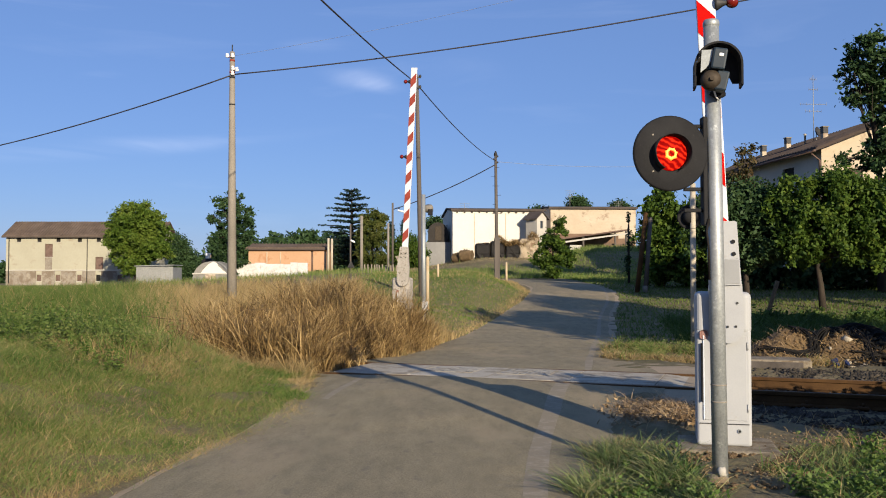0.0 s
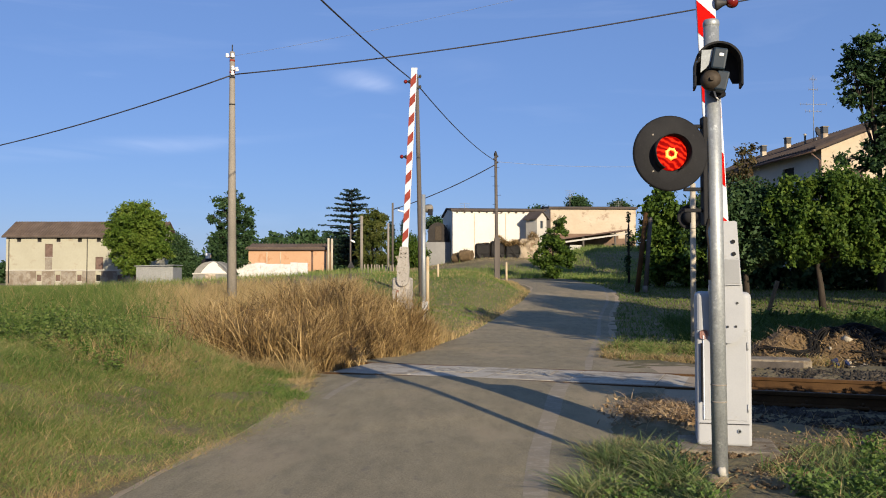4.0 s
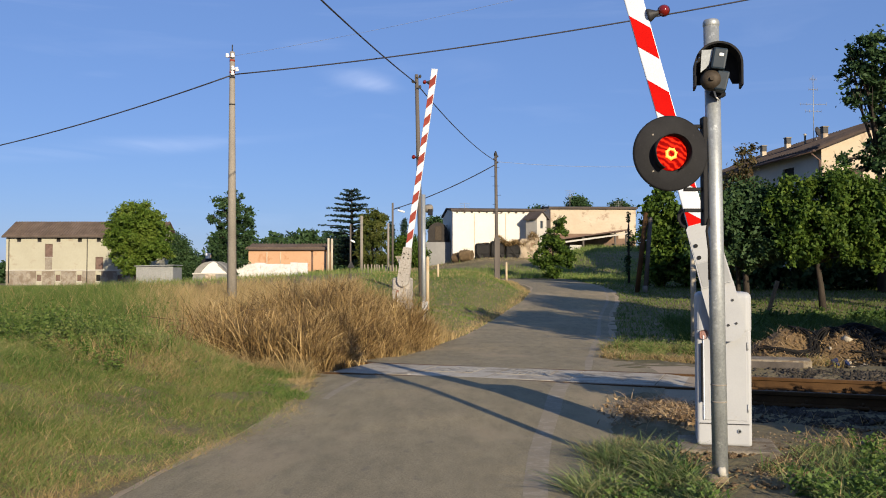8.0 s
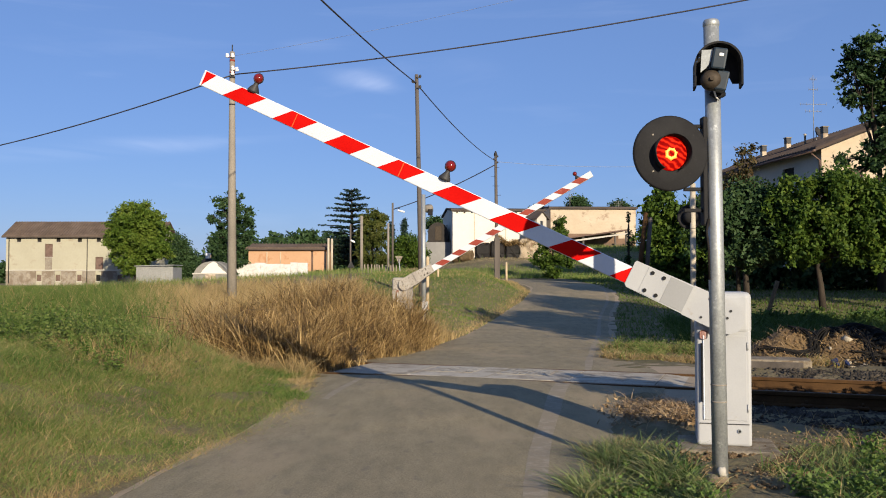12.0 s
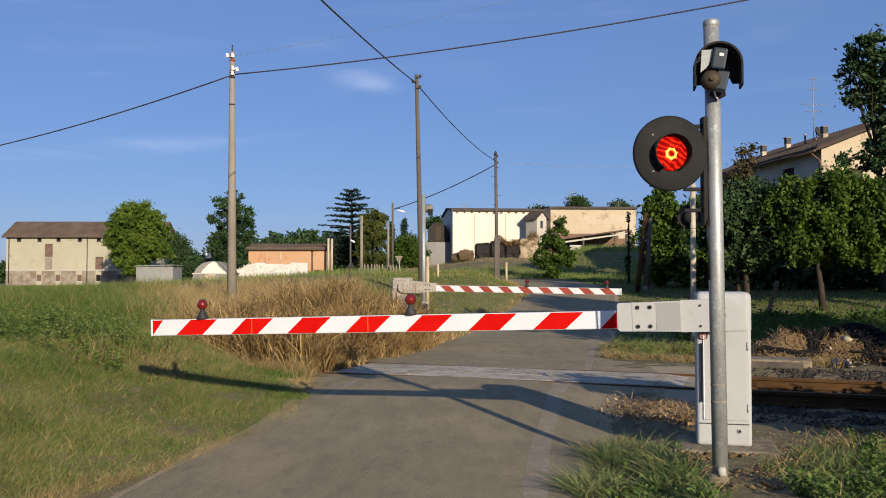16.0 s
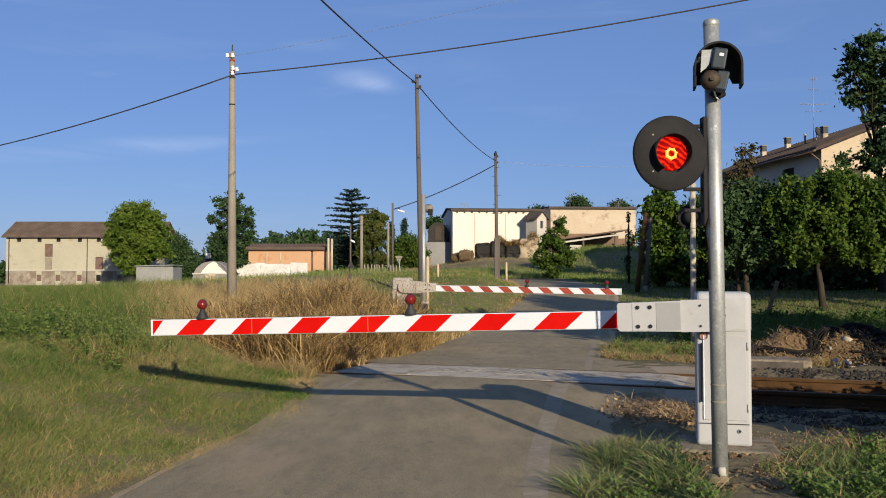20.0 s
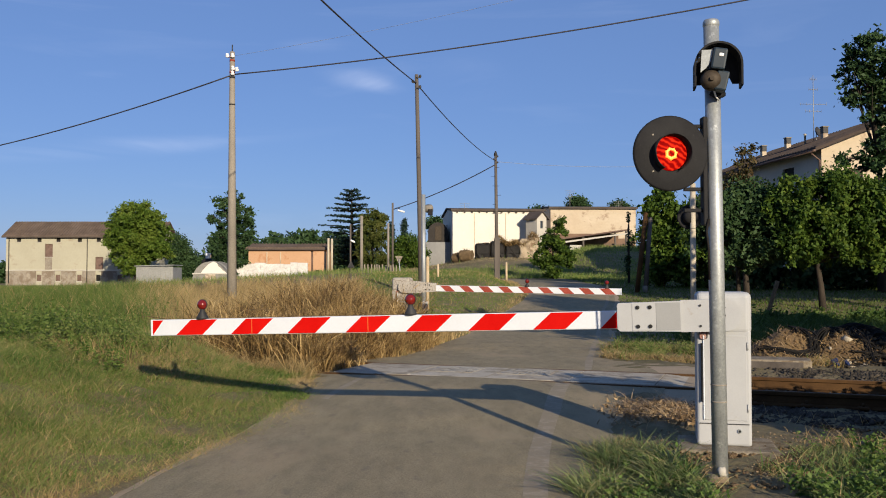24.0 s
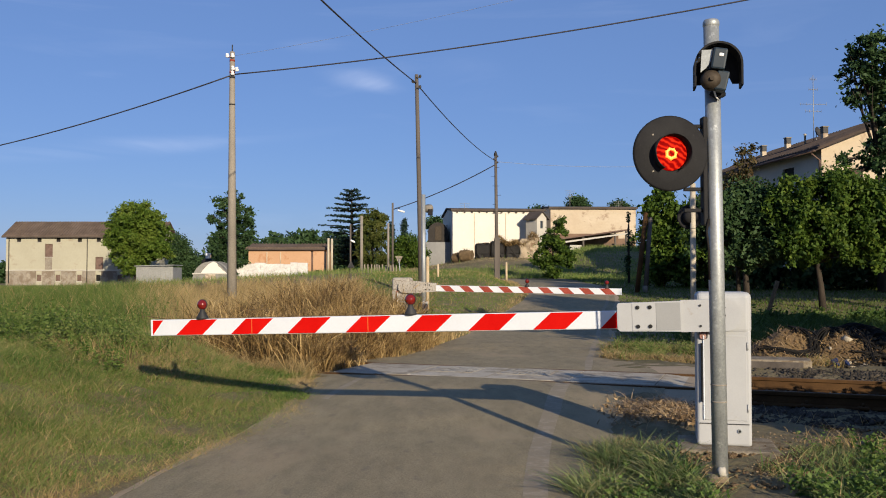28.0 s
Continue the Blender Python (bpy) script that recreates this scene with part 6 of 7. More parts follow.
def trees():
    woods()
    cedar()
    tree("round_tree", at_ground(-34.2, 97), "dense round bright green tree beside the farmhouse", 9.0,
         [(0.2, 0, 6.3, 2.75, 2.7, 2.7), (-1.1, 0, 5.2, 1.8, 2.0, 1.9), (1.4, 0, 5.2, 1.8, 2.0, 2.0), (0.3, -0.4, 7.75, 2.1, 2.1, 1.5), (-0.3, -0.5, 2.9, 1.5, 1.4, 1.2)],
         "leaf_round", 760, 80, 0.25, 0.16, 0.3, seed=41, fork=0.25, drape=1.6, shell=0.72)
    tree("dark_tree", at_ground(-32.0, 106), "dark tree behind the farmhouse", 7.0, [(-0.2, 0, 4.4, 0.8, 1.2, 1.9), (0.2, 0, 3.0, 1.2, 1.5, 1.9), (1.4, 0, 2.2, 1.1, 1.5, 1.5)], "leaf_dark", 220, 70, 0.35, 0.16, 0.2, seed=42)
    tree("roadside_tree", at_ground(-17.2, 70), "tall uneven green tree behind the concrete pole", 8.0,
         [(-0.5, 0, 6.2, 0.9, 1.0, 0.9), (0.9, 0, 5.4, 0.9, 1.0, 1.0), (0.0, 0, 4.4, 0.9, 1.0, 0.8), (0.6, 0, 3.2, 1.0, 1.2, 1.2), (-0.5, 0, 2.4, 0.9, 1.2, 1.0), (0.3, 0, 1.7, 0.9, 1.0, 1.0), (0.4, 0, 6.95, 0.6, 0.6, 0.5), (-1.3, 0, 5.2, 0.5, 0.6, 0.4), (1.5, 0, 4.4, 0.5, 0.6, 0.6), (-1.1, 0, 3.4, 0.5, 0.6, 0.4)],
         "leaf_dark", 240, 70, 0.17, 0.12, 0.2, seed=43, drape=0.6, shell=0.7)
    tree("dense_tree", at_ground(-6.27, 77), "dense olive green ivy-clad tree beside the cedar", 5.6,
         [(0, 0, 3.7, 1.1, 1.0, 1.4), (0, 0, 1.8, 1.25, 1.1, 1.7), (0.3, 0, 4.6, 0.75, 0.7, 0.75)], "leaf_olive", 330, 80, 0.13, 0.09, 0.15, seed=44, drape=2.6, shell=0.75)
    for x, y, h, s in ((-4.0, 90, 5.6, 45), (-5.5, 92, 5.2, 46)):
        tree("cypress", at_ground(x, y), "slim dark cypress in the distance", h, [(0, 0, h * 0.35, 0.36, 0.36, h * 0.33), (0, 0, h * 0.72, 0.2, 0.2, h * 0.26)], "needle", 120, 60, 0.12, 0.1, 0.1, seed=s, group="cypresses")
    tree("garden_shrub", at_ground(-3.4, 80), "rounded dark shrub behind the weeds", 3.2, [(0, 0, 1.7, 1.35, 1.1, 1.5), (1.1, 0, 1.2, 0.9, 1.0, 1.1)], "leaf", 190, 60, 0.22, 0.12, 0.1, seed=47, category="shrub")
    tree("young_tree", at_ground(6.95, 55) @ Matrix.Diagonal((1.15, 1.15, 1.1, 1)), "young leafy tree on the grassy mound", 3.9,
         [(0, 0, 1.7, 0.8, 0.8, 1.0), (0.1, 0, 2.5, 0.62, 0.6, 0.7), (0.2, 0, 3.2, 0.4, 0.3, 0.4), (0.45, 0, 3.45, 0.15, 0.2, 0.25), (-0.6, 0, 1.3, 0.5, 0.5, 0.5), (0.7, 0, 1.4, 0.5, 0.5, 0.6), (-0.1, 0, 0.7, 0.6, 0.6, 0.5)], "leaf", 150, 60, 0.12, 0.085, 0.06, seed=48, drape=1.0, shell=0.7)
    for x, y, h, s in ((11.0, 101, 5.9, 49), (15.8, 103, 6.7, 50), (20.5, 101, 6.0, 51), (-0.9, 100, 5.2, 52)):
        tree("far_tree", at_ground(x, y), "tree top showing over the farm roofs", h, [(0, 0, h - 0.4, 0.75, 0.8, 0.6), (0.6, 0, h - 0.9, 0.75, 0.8, 0.6)], "leaf_dark", 80, 60, 0.3, 0.16, 0.15, seed=s, group="trees behind the farm")
    # the row of garden trees beside the road: arching limbs with hanging sprays, dark and open beneath
    row = [(11.3, 32.3, 4.7, 61), (13.5, 30.9, 5.0, 62), (16.1, 30.4, 5.05, 63), (18.6, 30.8, 5.1, 64), (20.9, 31.5, 5.0, 76)]
    for x, y, h, s in row:
        r = random.Random(s)
        lobes = [(r.uniform(-0.3, 0.3), 0, h * 0.8, 1.2, 1.0, 0.8), (-0.95, -0.35, h * 0.66, 0.9, 0.85, 0.7), (0.95, -0.45, h * 0.68, 0.95, 0.85, 0.7), (0.1, 0.8, h * 0.62, 1.2, 0.9, 0.8), (r.uniform(-0.5, 0.5), -0.9, h * 0.6, 0.8, 0.65, 0.55), (r.uniform(-0.5, 0.5), 0, h * 0.93, 0.8, 0.7, 0.42), (r.uniform(-1.1, -0.7), -0.2, h * 0.84, 0.7, 0.6, 0.5), (r.uniform(0.7, 1.1), -0.2, h * 0.84, 0.7, 0.6, 0.5)]
        for k in range(5):
            lobes.append((r.uniform(-1.55, 1.55), r.uniform(-1.1, -0.2), h * r.uniform(0.4, 0.5), 0.25, 0.22, 0.42))
        # leftmost tree wears darker leaves, which paint in the shade over it
        tree("garden_tree", at_ground(x, y), "leafy green garden tree with drooping branches", h, lobes, "leaf" if s != 61 else "leaf_dark", 235, 120, 0.17, 0.095, 0.13, seed=s, group="garden trees", fork=0.36, hang=0.7, lean=(r.uniform(-0.25, 0.25), 0), drape=3.0, shell=0.7)
    # dark undergrowth at their feet
    for k in range(13):
        r = random.Random(300 + k)
        x, y, h = 8.9 + 0.85 * k + r.uniform(-0.2, 0.2), 24.6 + r.uniform(-0.8, 1.6) + 0.12 * k, r.uniform(0.25, 0.5)
        tree("undergrowth_shrub", at_ground(x, y), "dark leafy shrub under the garden trees", h, [(0, 0, h * 0.5, 0.5, 0.4, h * 0.42), (0.35, 0.1, h * 0.35, 0.4, 0.4, h * 0.4)], "shade_weed", 46, 44, 0.13, 0.075, 0.03, seed=300 + k, category="shrub", group="undergrowth shrubs", fork=0.3, drape=0.8)
    tree("browning_tree", at_ground(11.2, 33), "slender tree with browning top leaves", 6.5, [(0.35, 0, 5.7, 0.25, 0.3, 0.6), (0.2, 0, 4.9, 0.42, 0.45, 0.5), (-0.2, 0, 4.3, 0.4, 0.5, 0.5), (0.5, 0, 4.0, 0.6, 0.6, 0.8), (0, 0, 2.6, 1.0, 1.0, 1.2)], "leaf_brown", 170, 38, 0.16, 0.085, 0.09, seed=65, drape=0.8)
    tree("hedge_tree", at_ground(10.6, 42), "dark bushy tree at the garden edge", 5.2, [(0, 0, 3.9, 0.7, 0.9, 0.9), (-0.2, 0, 2.6, 0.8, 1.0, 1.1), (0.6, 0, 2.2, 1.0, 1.0, 1.3), (0.0, 0, 1.2, 0.8, 1.0, 0.9)], "leaf", 300, 50, 0.18, 0.13, 0.1, seed=66, drape=1.2)
    tree("ivy_pole", at_ground(9.62, 45), "dead trunk overgrown with thin ivy", 3.9, [(0, 0, 3.5, 0.05, 0.05, 0.3), (0.02, 0, 2.4, 0.05, 0.05, 0.5), (-0.05, 0, 1.2, 0.08, 0.08, 0.6)], "leaf_dark", 26, 24, 0.06, 0.08, 0.06, seed=77, fork=0.8)
    tree("hedge_tree", at_ground(12.4, 41), "dark bushy tree at the garden edge", 5.0, [(0, 0, 3.3, 1.2, 0.9, 1.1), (0.8, 0, 2.0, 1.3, 1.0, 1.4), (-0.8, 0, 1.6, 1.2, 1.0, 1.3)], "leaf", 280, 50, 0.2, 0.14, 0.1, seed=67, drape=1.2)
    for x, s in ((15.5, 68), (18.8, 69), (22.5, 70)):
        tree("hedge_tree", at_ground(x, 40), "dark bushy tree at the garden edge", 4.6, [(0, 0, 2.9, 1.7, 1.0, 1.4), (0.8, 0, 1.4, 1.7, 1.0, 1.3), (-1.0, 0, 1.4, 1.4, 1.0, 1.2)], "leaf_dark", 240, 40, 0.26, 0.18, 0.12, seed=s)
    # trees out of view, added for the shade they cast on road and lawn
    for x, y, h, s in ((9.5, 12.2, 5.8, 75), (13.4, 13.0, 8.6, 80), (12.6, 9.0, 5.0, 83)):
        tree("garden_tree", at_ground(x, y), "tall leafy tree out of view that shades road and lawn", h, [(0, 0, h * 0.7, 1.9, 1.8, 1.7), (-0.9, 0.2, h * 0.48, 1.5, 1.5, 1.3), (1.0, 0, h * 0.48, 1.6, 1.5, 1.4)], "leaf", 260, 40, 0.3, 0.17, 0.14, seed=s, group="garden trees")
    # shrub beyond the view that shades the track side
    for k in range(10):
        x, y, h = 4.7 + 0.6 * k, 6.05 + 0.07 * min(k, 5), 1.43 + 0.015 * k
        tree("shade_shrub", at_ground(x, y), "low leafy shrub out of view that shades the track", h, [(0, 0, h * 0.6, 0.45, 0.35, h * 0.34), (0.2, 0.1, h * 0.42, 0.45, 0.35, h * 0.44), (-0.2, -0.1, h * 0.42, 0.45, 0.35, h * 0.44)], "leaf", 120, 36, 0.1, 0.08, 0.03, seed=170 + k, category="shrub", group="track shrubs", fork=0.3)
    # unseen taller shrubs, added to shade the right end of the earth heap
    for k in range(5):
        x, h = 9.3 + 0.7 * k, 2.2 + 0.1 * k
        tree("shade_shrub", at_ground(x, 8.1), "tall unseen shrub added to shade the earth heap", h, [(0, 0, h * 0.62, 0.5, 0.45, h * 0.36), (0.2, 0.1, h * 0.4, 0.5, 0.4, h * 0.4)], "leaf", 120, 36, 0.12, 0.09, 0.03, seed=210 + k, category="shrub", group="track shrubs", fork=0.3)
    # more unseen shrubs: two shade the deck, three keep skylight off the ballast
    for x, y, h, sd in ((4.22, 6.05, 1.95, 188), (4.6, 6.1, 1.75, 189), (5.3, 7.5, 1.2, 190), (5.9, 8.3, 1.0, 191), (6.5, 9.0, 0.8, 192)):
        tree("shade_shrub", at_ground(x, y), "low leafy shrub out of view that shades the track", h, [(0, 0, h * 0.6, 0.5, 0.45, h * 0.36), (0.25, 0.1, h * 0.42, 0.5, 0.4, h * 0.42)], "leaf", 110, 36, 0.1, 0.08, 0.03, seed=sd, category="shrub", group="track shrubs", fork=0.3)
    return tree("tall_tree", at_ground(19.15, 38), "tall airy tree swaying above the house", 11.6,
                [(-0.25, 0.0, 10.51, 0.93, 0.99, 0.99), (0.62, 0.0, 9.27, 1.24, 1.24, 1.24), (-0.5, 0.0, 8.9, 0.8, 0.9, 0.8), (0.7, 0.0, 7.54, 1.1, 1.24, 1.24), (0.45, 0.0, 5.8, 1.0, 1.24, 1.36), (1.61, 0.0, 10.02, 1.24, 1.12, 1.36), (1.86, 0.0, 7.54, 1.49, 1.24, 1.49), (-1.05, 0, 9.7, 0.5, 0.6, 0.6), (-0.8, 0, 10.9, 0.5, 0.5, 0.5), (-1.4, 0, 5.9, 0.3, 0.4, 0.35), (-1.15, 0, 5.1, 0.35, 0.4, 0.4), (-0.6, 0, 6.3, 0.3, 0.5, 0.4)],
                "leaf_dark", 400, 46, 0.17, 0.125, 0.16, seed=72, fork=0.5, drape=1.0, shell=0.65)


tall_tree = trees()


# ---- grass, weeds and earth ----
def scatter(rng, n, x0, x1, y0, y1, keep):
    x, y = rng.uniform(x0, x1, n), rng.uniform(y0, y1, n)
    k = keep(x, y)
    x, y = x[k], y[k]
    return np.stack([x, y, land(x, y) - 0.03], 1)


def edge(x, y):
    return x - road_x(np.minimum(y, 38.0))


def perp_of(x, y):
    return TN[0] * x + TN[1] * y


def patchy(p, scale, seed):
    """Smooth noise from 0 to 1 over the ground."""
    rng = np.random.default_rng(seed)
    out = np.zeros(len(p))
    for k in range(7):
        a, f, h = rng.uniform(0, 6.28), scale * (0.5 + k * 0.45), rng.uniform(0, 6.28)
        out += np.sin((p[:, 0] * np.cos(a) + p[:, 1] * np.sin(a)) * f + h) / (1 + 0.35 * k)
    return smooth(0.5 + out / 4.5)


def stuff(name, rng, p, h, w, lean, material, label, category, segs=2):
    v, f = blades(rng, p, h, w, lean, segs)
    ob = new(name, np_mesh(name, v, f, M[material]))
    return tagged(ob, label, category, kind="stuff")


def broadleaf(rng, n, x0, x1, y0, y1, keep, h0, h1, size, label, material="weed_leaf"):
    """Leafy weeds: several stalks from one root, leaves along each."""
    root = scatter(rng, n, x0, x1, y0, y1, keep)
    pts = []
    for r in root:
        h = rng.uniform(h0, h1)
        for k in range(int(rng.integers(3, 7))):
            a, out = rng.uniform(0, 6.28), rng.uniform(0.15, 0.7) * h
            m = int(rng.integers(9, 18))
            t = rng.uniform(0.1, 1.0, m)
            q = np.stack([np.cos(a) * out * t, np.sin(a) * out * t, h * rng.uniform(0.6, 1.0) * t ** 0.8], 1)
            pts.append(r + q + rng.normal(size=(m, 3)) * size * 0.7)
    p = np.concatenate(pts)
    v, f = leaves(rng, p, size * rng.uniform(0.4, 1.1, len(p)), 0.35, 0.1, 1.8)
    ob = new("leafy_weeds", np_mesh("leafy_weeds", v, f, M[material]))
    tagged(ob, label, "weeds", kind="stuff")


def grasses():
    rng = np.random.default_rng(77)
    # bank on the near left
    p = scatter(rng, 420000, -11.5, 0.5, 4.6, 13.5, lambda x, y: (edge(x, y) < -left_edge(y) - 0.08 * rng.random(len(x))) & (perp_of(x, y) < 11.0) & (x > -0.62 * y - 1.5))
    d = -edge(p[:, 0], p[:, 1]) - left_edge(p[:, 1]) - 0.04
    k = patchy(p, 1.1, 1)
    h = (0.075 + 0.04 * smooth(d / 1.2) + 0.08 * smooth((d - 1.5) / 4)) * (0.75 + 0.5 * k) * (0.8 + 0.4 * patchy(p, 4.5, 3)) * rng.uniform(0.5, 1.4, len(p))
    dry = rng.random(len(p)) < 0.08 + 0.13 * (1 - smooth((d - 1.2) / 2.2)) + 0.42 * patchy(p, 2.3, 2) ** 3 * (1 - smooth((d - 3) / 3)) + 0.5 * (d < 0.2)
    stuff("verge_grass", rng, p[~dry], h[~dry], rng.uniform(0.005, 0.0105, (~dry).sum()), rng.uniform(0.4, 1.9, (~dry).sum()), "grass", "olive green rough grass on the roadside bank", "grass")
    stuff("dry_verge_grass", rng, p[dry], h[dry] * 0.9, rng.uniform(0.005, 0.012, dry.sum()), rng.uniform(0.4, 1.6, dry.sum()), "grass_dry", "straw-coloured dry grass on the roadside bank", "grass")
    p = scatter(rng, 90000, -9, 0.5, 4.6, 12.5, lambda x, y: (edge(x, y) < -left_edge(y) + 0.04) & (perp_of(x, y) < 11.0) & (x > -0.6 * y - 0.5))
    stuff("thatch", rng, p, rng.uniform(0.035, 0.065, len(p)), rng.uniform(0.012, 0.026, len(p)), rng.uniform(1.0, 3.5, len(p)), "grass_dry", "low dead thatch between the blades of the bank", "grass", 1)
    # ragged fringe that spills over the edge of the asphalt
    p = scatter(rng, 30000, -4.2, 0.2, 4.8, 12.0, lambda x, y: np.abs(edge(x, y) + left_edge(y) + 0.02) < 0.09 + 0.13 * patchy(np.stack([x, y], 1), 3.3, 28))
    pale = rng.random(len(p)) < 0.72
    stuff("dry_fringe", rng, p[pale], rng.uniform(0.025, 0.1, pale.sum()), rng.uniform(0.005, 0.012, pale.sum()), rng.uniform(0.8, 2.8, pale.sum()), "grass_dry", "straw-coloured fringe along the edge of the asphalt", "grass", 2)
    stuff("green_fringe", rng, p[~pale], rng.uniform(0.03, 0.1, (~pale).sum()), rng.uniform(0.005, 0.012, (~pale).sum()), rng.uniform(0.8, 2.2, (~pale).sum()), "grass", "green blades along the edge of the asphalt", "grass", 2)
    # lush green weeds along the top of the bank
    p = scatter(rng, 90000, -14, -2.0, 7.5, 14.0, lambda x, y: (edge(x, y) < -3.6) & (perp_of(x, y) < 12.6) & (perp_of(x, y) > 8.3 + 0.4 * np.sin(x * 2)) & (x > -0.62 * y - 2))
    k = patchy(p, 0.7, 4)
    side = smooth((-p[:, 0] - 3.0) / 3.5)
    p, k = p[rng.random(len(p)) < 0.35 + 0.65 * side], None
    k = patchy(p, 0.9, 5)
    g = smooth((-p[:, 0] - 2.6) / 2.4)
    h = (0.2 + 0.42 * k * g + 0.12 * (1 - g)) * rng.uniform(0.4, 1.2, len(p))
    green = rng.random(len(p)) < 0.2 + 0.75 * g
    olive = green & (rng.random(len(p)) < 0.75 - 0.6 * smooth((-p[:, 0] / p[:, 1] - 0.36) / 0.12))
    stuff("olive_weeds", rng, p[olive], h[olive], rng.uniform(0.007, 0.016, olive.sum()), rng.uniform(0.2, 1.0, olive.sum()), "grass", "olive green tall grass on top of the bank", "weeds")
    rest = green & ~olive
    stuff("tall_weeds", rng, p[rest], h[rest], rng.uniform(0.008, 0.02, rest.sum()), rng.uniform(0.2, 1.0, rest.sum()), "grass_green", "tall lush green weeds on top of the bank", "weeds")
    stuff("tall_dry_grass", rng, p[~green], h[~green] * 0.75, rng.uniform(0.006, 0.014, (~green).sum()), rng.uniform(0.2, 0.9, (~green).sum()), "grass_dry", "tall straw-coloured grass along the track", "grass")
    broadleaf(rng, 820, -9.5, -3.4, 8.6, 12.8, lambda x, y: (x > -0.62 * y - 1) & (-x / y > 0.36 + 0.06 * np.sin(y * 4)) & (perp_of(x, y) > 7.4), 0.2, 0.6, 0.026, "tall leafy green weeds on top of the bank", "grass_green")
    # green tuft line beside the asphalt near the crossing
    p = scatter(rng, 9000, -3.6, -0.9, 9.8, 12.2, lambda x, y: (np.abs(edge(x, y) + left_edge(y) + 0.62 + 0.25 * np.sin(y * 3)) < 0.4) & (perp_of(x, y) < 10.3))
    stuff("green_weeds", rng, p, rng.uniform(0.06, 0.17, len(p)), rng.uniform(0.012, 0.026, len(p)), rng.uniform(0.5, 1.6, len(p)), "verge_green", "low green weeds beside the asphalt", "weeds")
    # straw-coloured fringe behind, left of the brush
    p = scatter(rng, 70000, -20, -3.0, 12.5, 34, lambda x, y: (edge(x, y) < -3.2) & (perp_of(x, y) > 12.0) & (x > -0.6 * y))
    h = rng.uniform(0.35, 0.8, len(p)) * (0.7 + 0.4 * patchy(p, 0.5, 9))
    gr = rng.random(len(p)) < smooth((-p[:, 0] / p[:, 1] - 0.27) / 0.12) * 0.9
    stuff("field_grass", rng, p[~gr], h[~gr], rng.uniform(0.008, 0.02, (~gr).sum()), rng.uniform(0.2, 0.8, (~gr).sum()), "grass_dry", "tall straw-coloured field grass", "grass")
    stuff("field_weeds", rng, p[gr], h[gr], rng.uniform(0.01, 0.026, gr.sum()), rng.uniform(0.2, 0.8, gr.sum()), "grass_green", "tall green field weeds", "weeds")
    p = scatter(rng, 45000, -60, -3, 26, 90, lambda x, y: (edge(x, y) < -2.4) & (x > -0.6 * y))
    stuff("far_field_grass", rng, p, rng.uniform(0.15, 0.4, len(p)), rng.uniform(0.02, 0.05, len(p)), rng.uniform(0.2, 0.8, len(p)), "grass", "rough green field behind the track", "grass", 1)
    # verge beyond the track, left of the road
    p = scatter(rng, 250000, -8, 6, 15.5, 48, lambda x, y: (edge(x, y) < -1.8) & (edge(x, y) > -9) & (perp_of(x, y) > 14.2))
    rim = -edge(p[:, 0], p[:, 1]) - 1.8
    dry = rng.random(len(p)) < 0.06 + 0.55 * patchy(p, 0.9, 12) * smooth((23.0 - p[:, 1]) / 5) + 0.25 * patchy(p, 0.5, 13) ** 2 * smooth((27.0 - p[:, 1]) / 6) + 0.5 * (1 - smooth(rim / 0.7))
    h = rng.uniform(0.03, 0.1, len(p)) * np.where(dry, 1.7, 1.0)
    w = rng.uniform(0.009, 0.02, len(p)) * (1 + p[:, 1] / 30)
    stuff("verge_grass", rng, p[~dry], h[~dry], w[~dry], rng.uniform(0.2, 1.1, (~dry).sum()), "verge_green", "green grass on the verge beyond the track", "grass", 1)
    stuff("dry_verge_grass", rng, p[dry], h[dry], w[dry], rng.uniform(0.2, 1.1, dry.sum()), "grass_dry", "dry grass on the verge beyond the track", "grass", 1)
    # mound and garden lawn
    p = scatter(rng, 110000, -6, 40, 50, 86, lambda x, y: (x < 0.5 * y) & ((y > 56) | (x > 8.5)))
    tan = rng.random(len(p)) < 0.93 * (1 - smooth((p[:, 0] - 8.0) / 3.0)) * smooth((p[:, 1] - 63 - 3 * patchy(p, 0.5, 15)) / 3) + 0.06
    h = rng.uniform(0.12, 0.45, len(p)) * (0.4 + patchy(p, 0.4, 14))
    stuff("mound_grass", rng, p[~tan], h[~tan], rng.uniform(0.03, 0.08, (~tan).sum()), rng.uniform(0.2, 0.9, (~tan).sum()), "grass", "rough green grass on the farm mound", "grass", 1)
    stuff("dry_mound_grass", rng, p[tan], h[tan] * 0.32, rng.uniform(0.03, 0.08, tan.sum()), rng.uniform(0.5, 1.8, tan.sum()), "mound_dry", "dry tan grass on the farm mound", "grass", 1)
    p = scatter(rng, 90000, 4, 28, 15.0, 56, lambda x, y: (edge(x, y) > 2.0) & (perp_of(x, y) > 16.5))
    stuff("lawn_grass", rng, p, rng.uniform(0.06, 0.16, len(p)), rng.uniform(0.025, 0.06, len(p)), rng.uniform(0.2, 1.0, len(p)), "grass_green", "short green lawn under the garden trees", "grass", 1)
    # weeds right of the road, beyond the track
    p = scatter(rng, 26000, 2.6, 6.2, 13.4, 19.0, lambda x, y: (edge(x, y) > 1.95 + 0.2 * np.sin(y * 4)) & (perp_of(x, y) > 14.2) & (perp_of(x, y) < 17.6))
    k = patchy(p, 3.2, 31)
    back = smooth((perp_of(p[:, 0], p[:, 1]) - 15.2) / 1.4)
    p, k, back = p[k > 0.25], k[k > 0.25], back[k > 0.25]
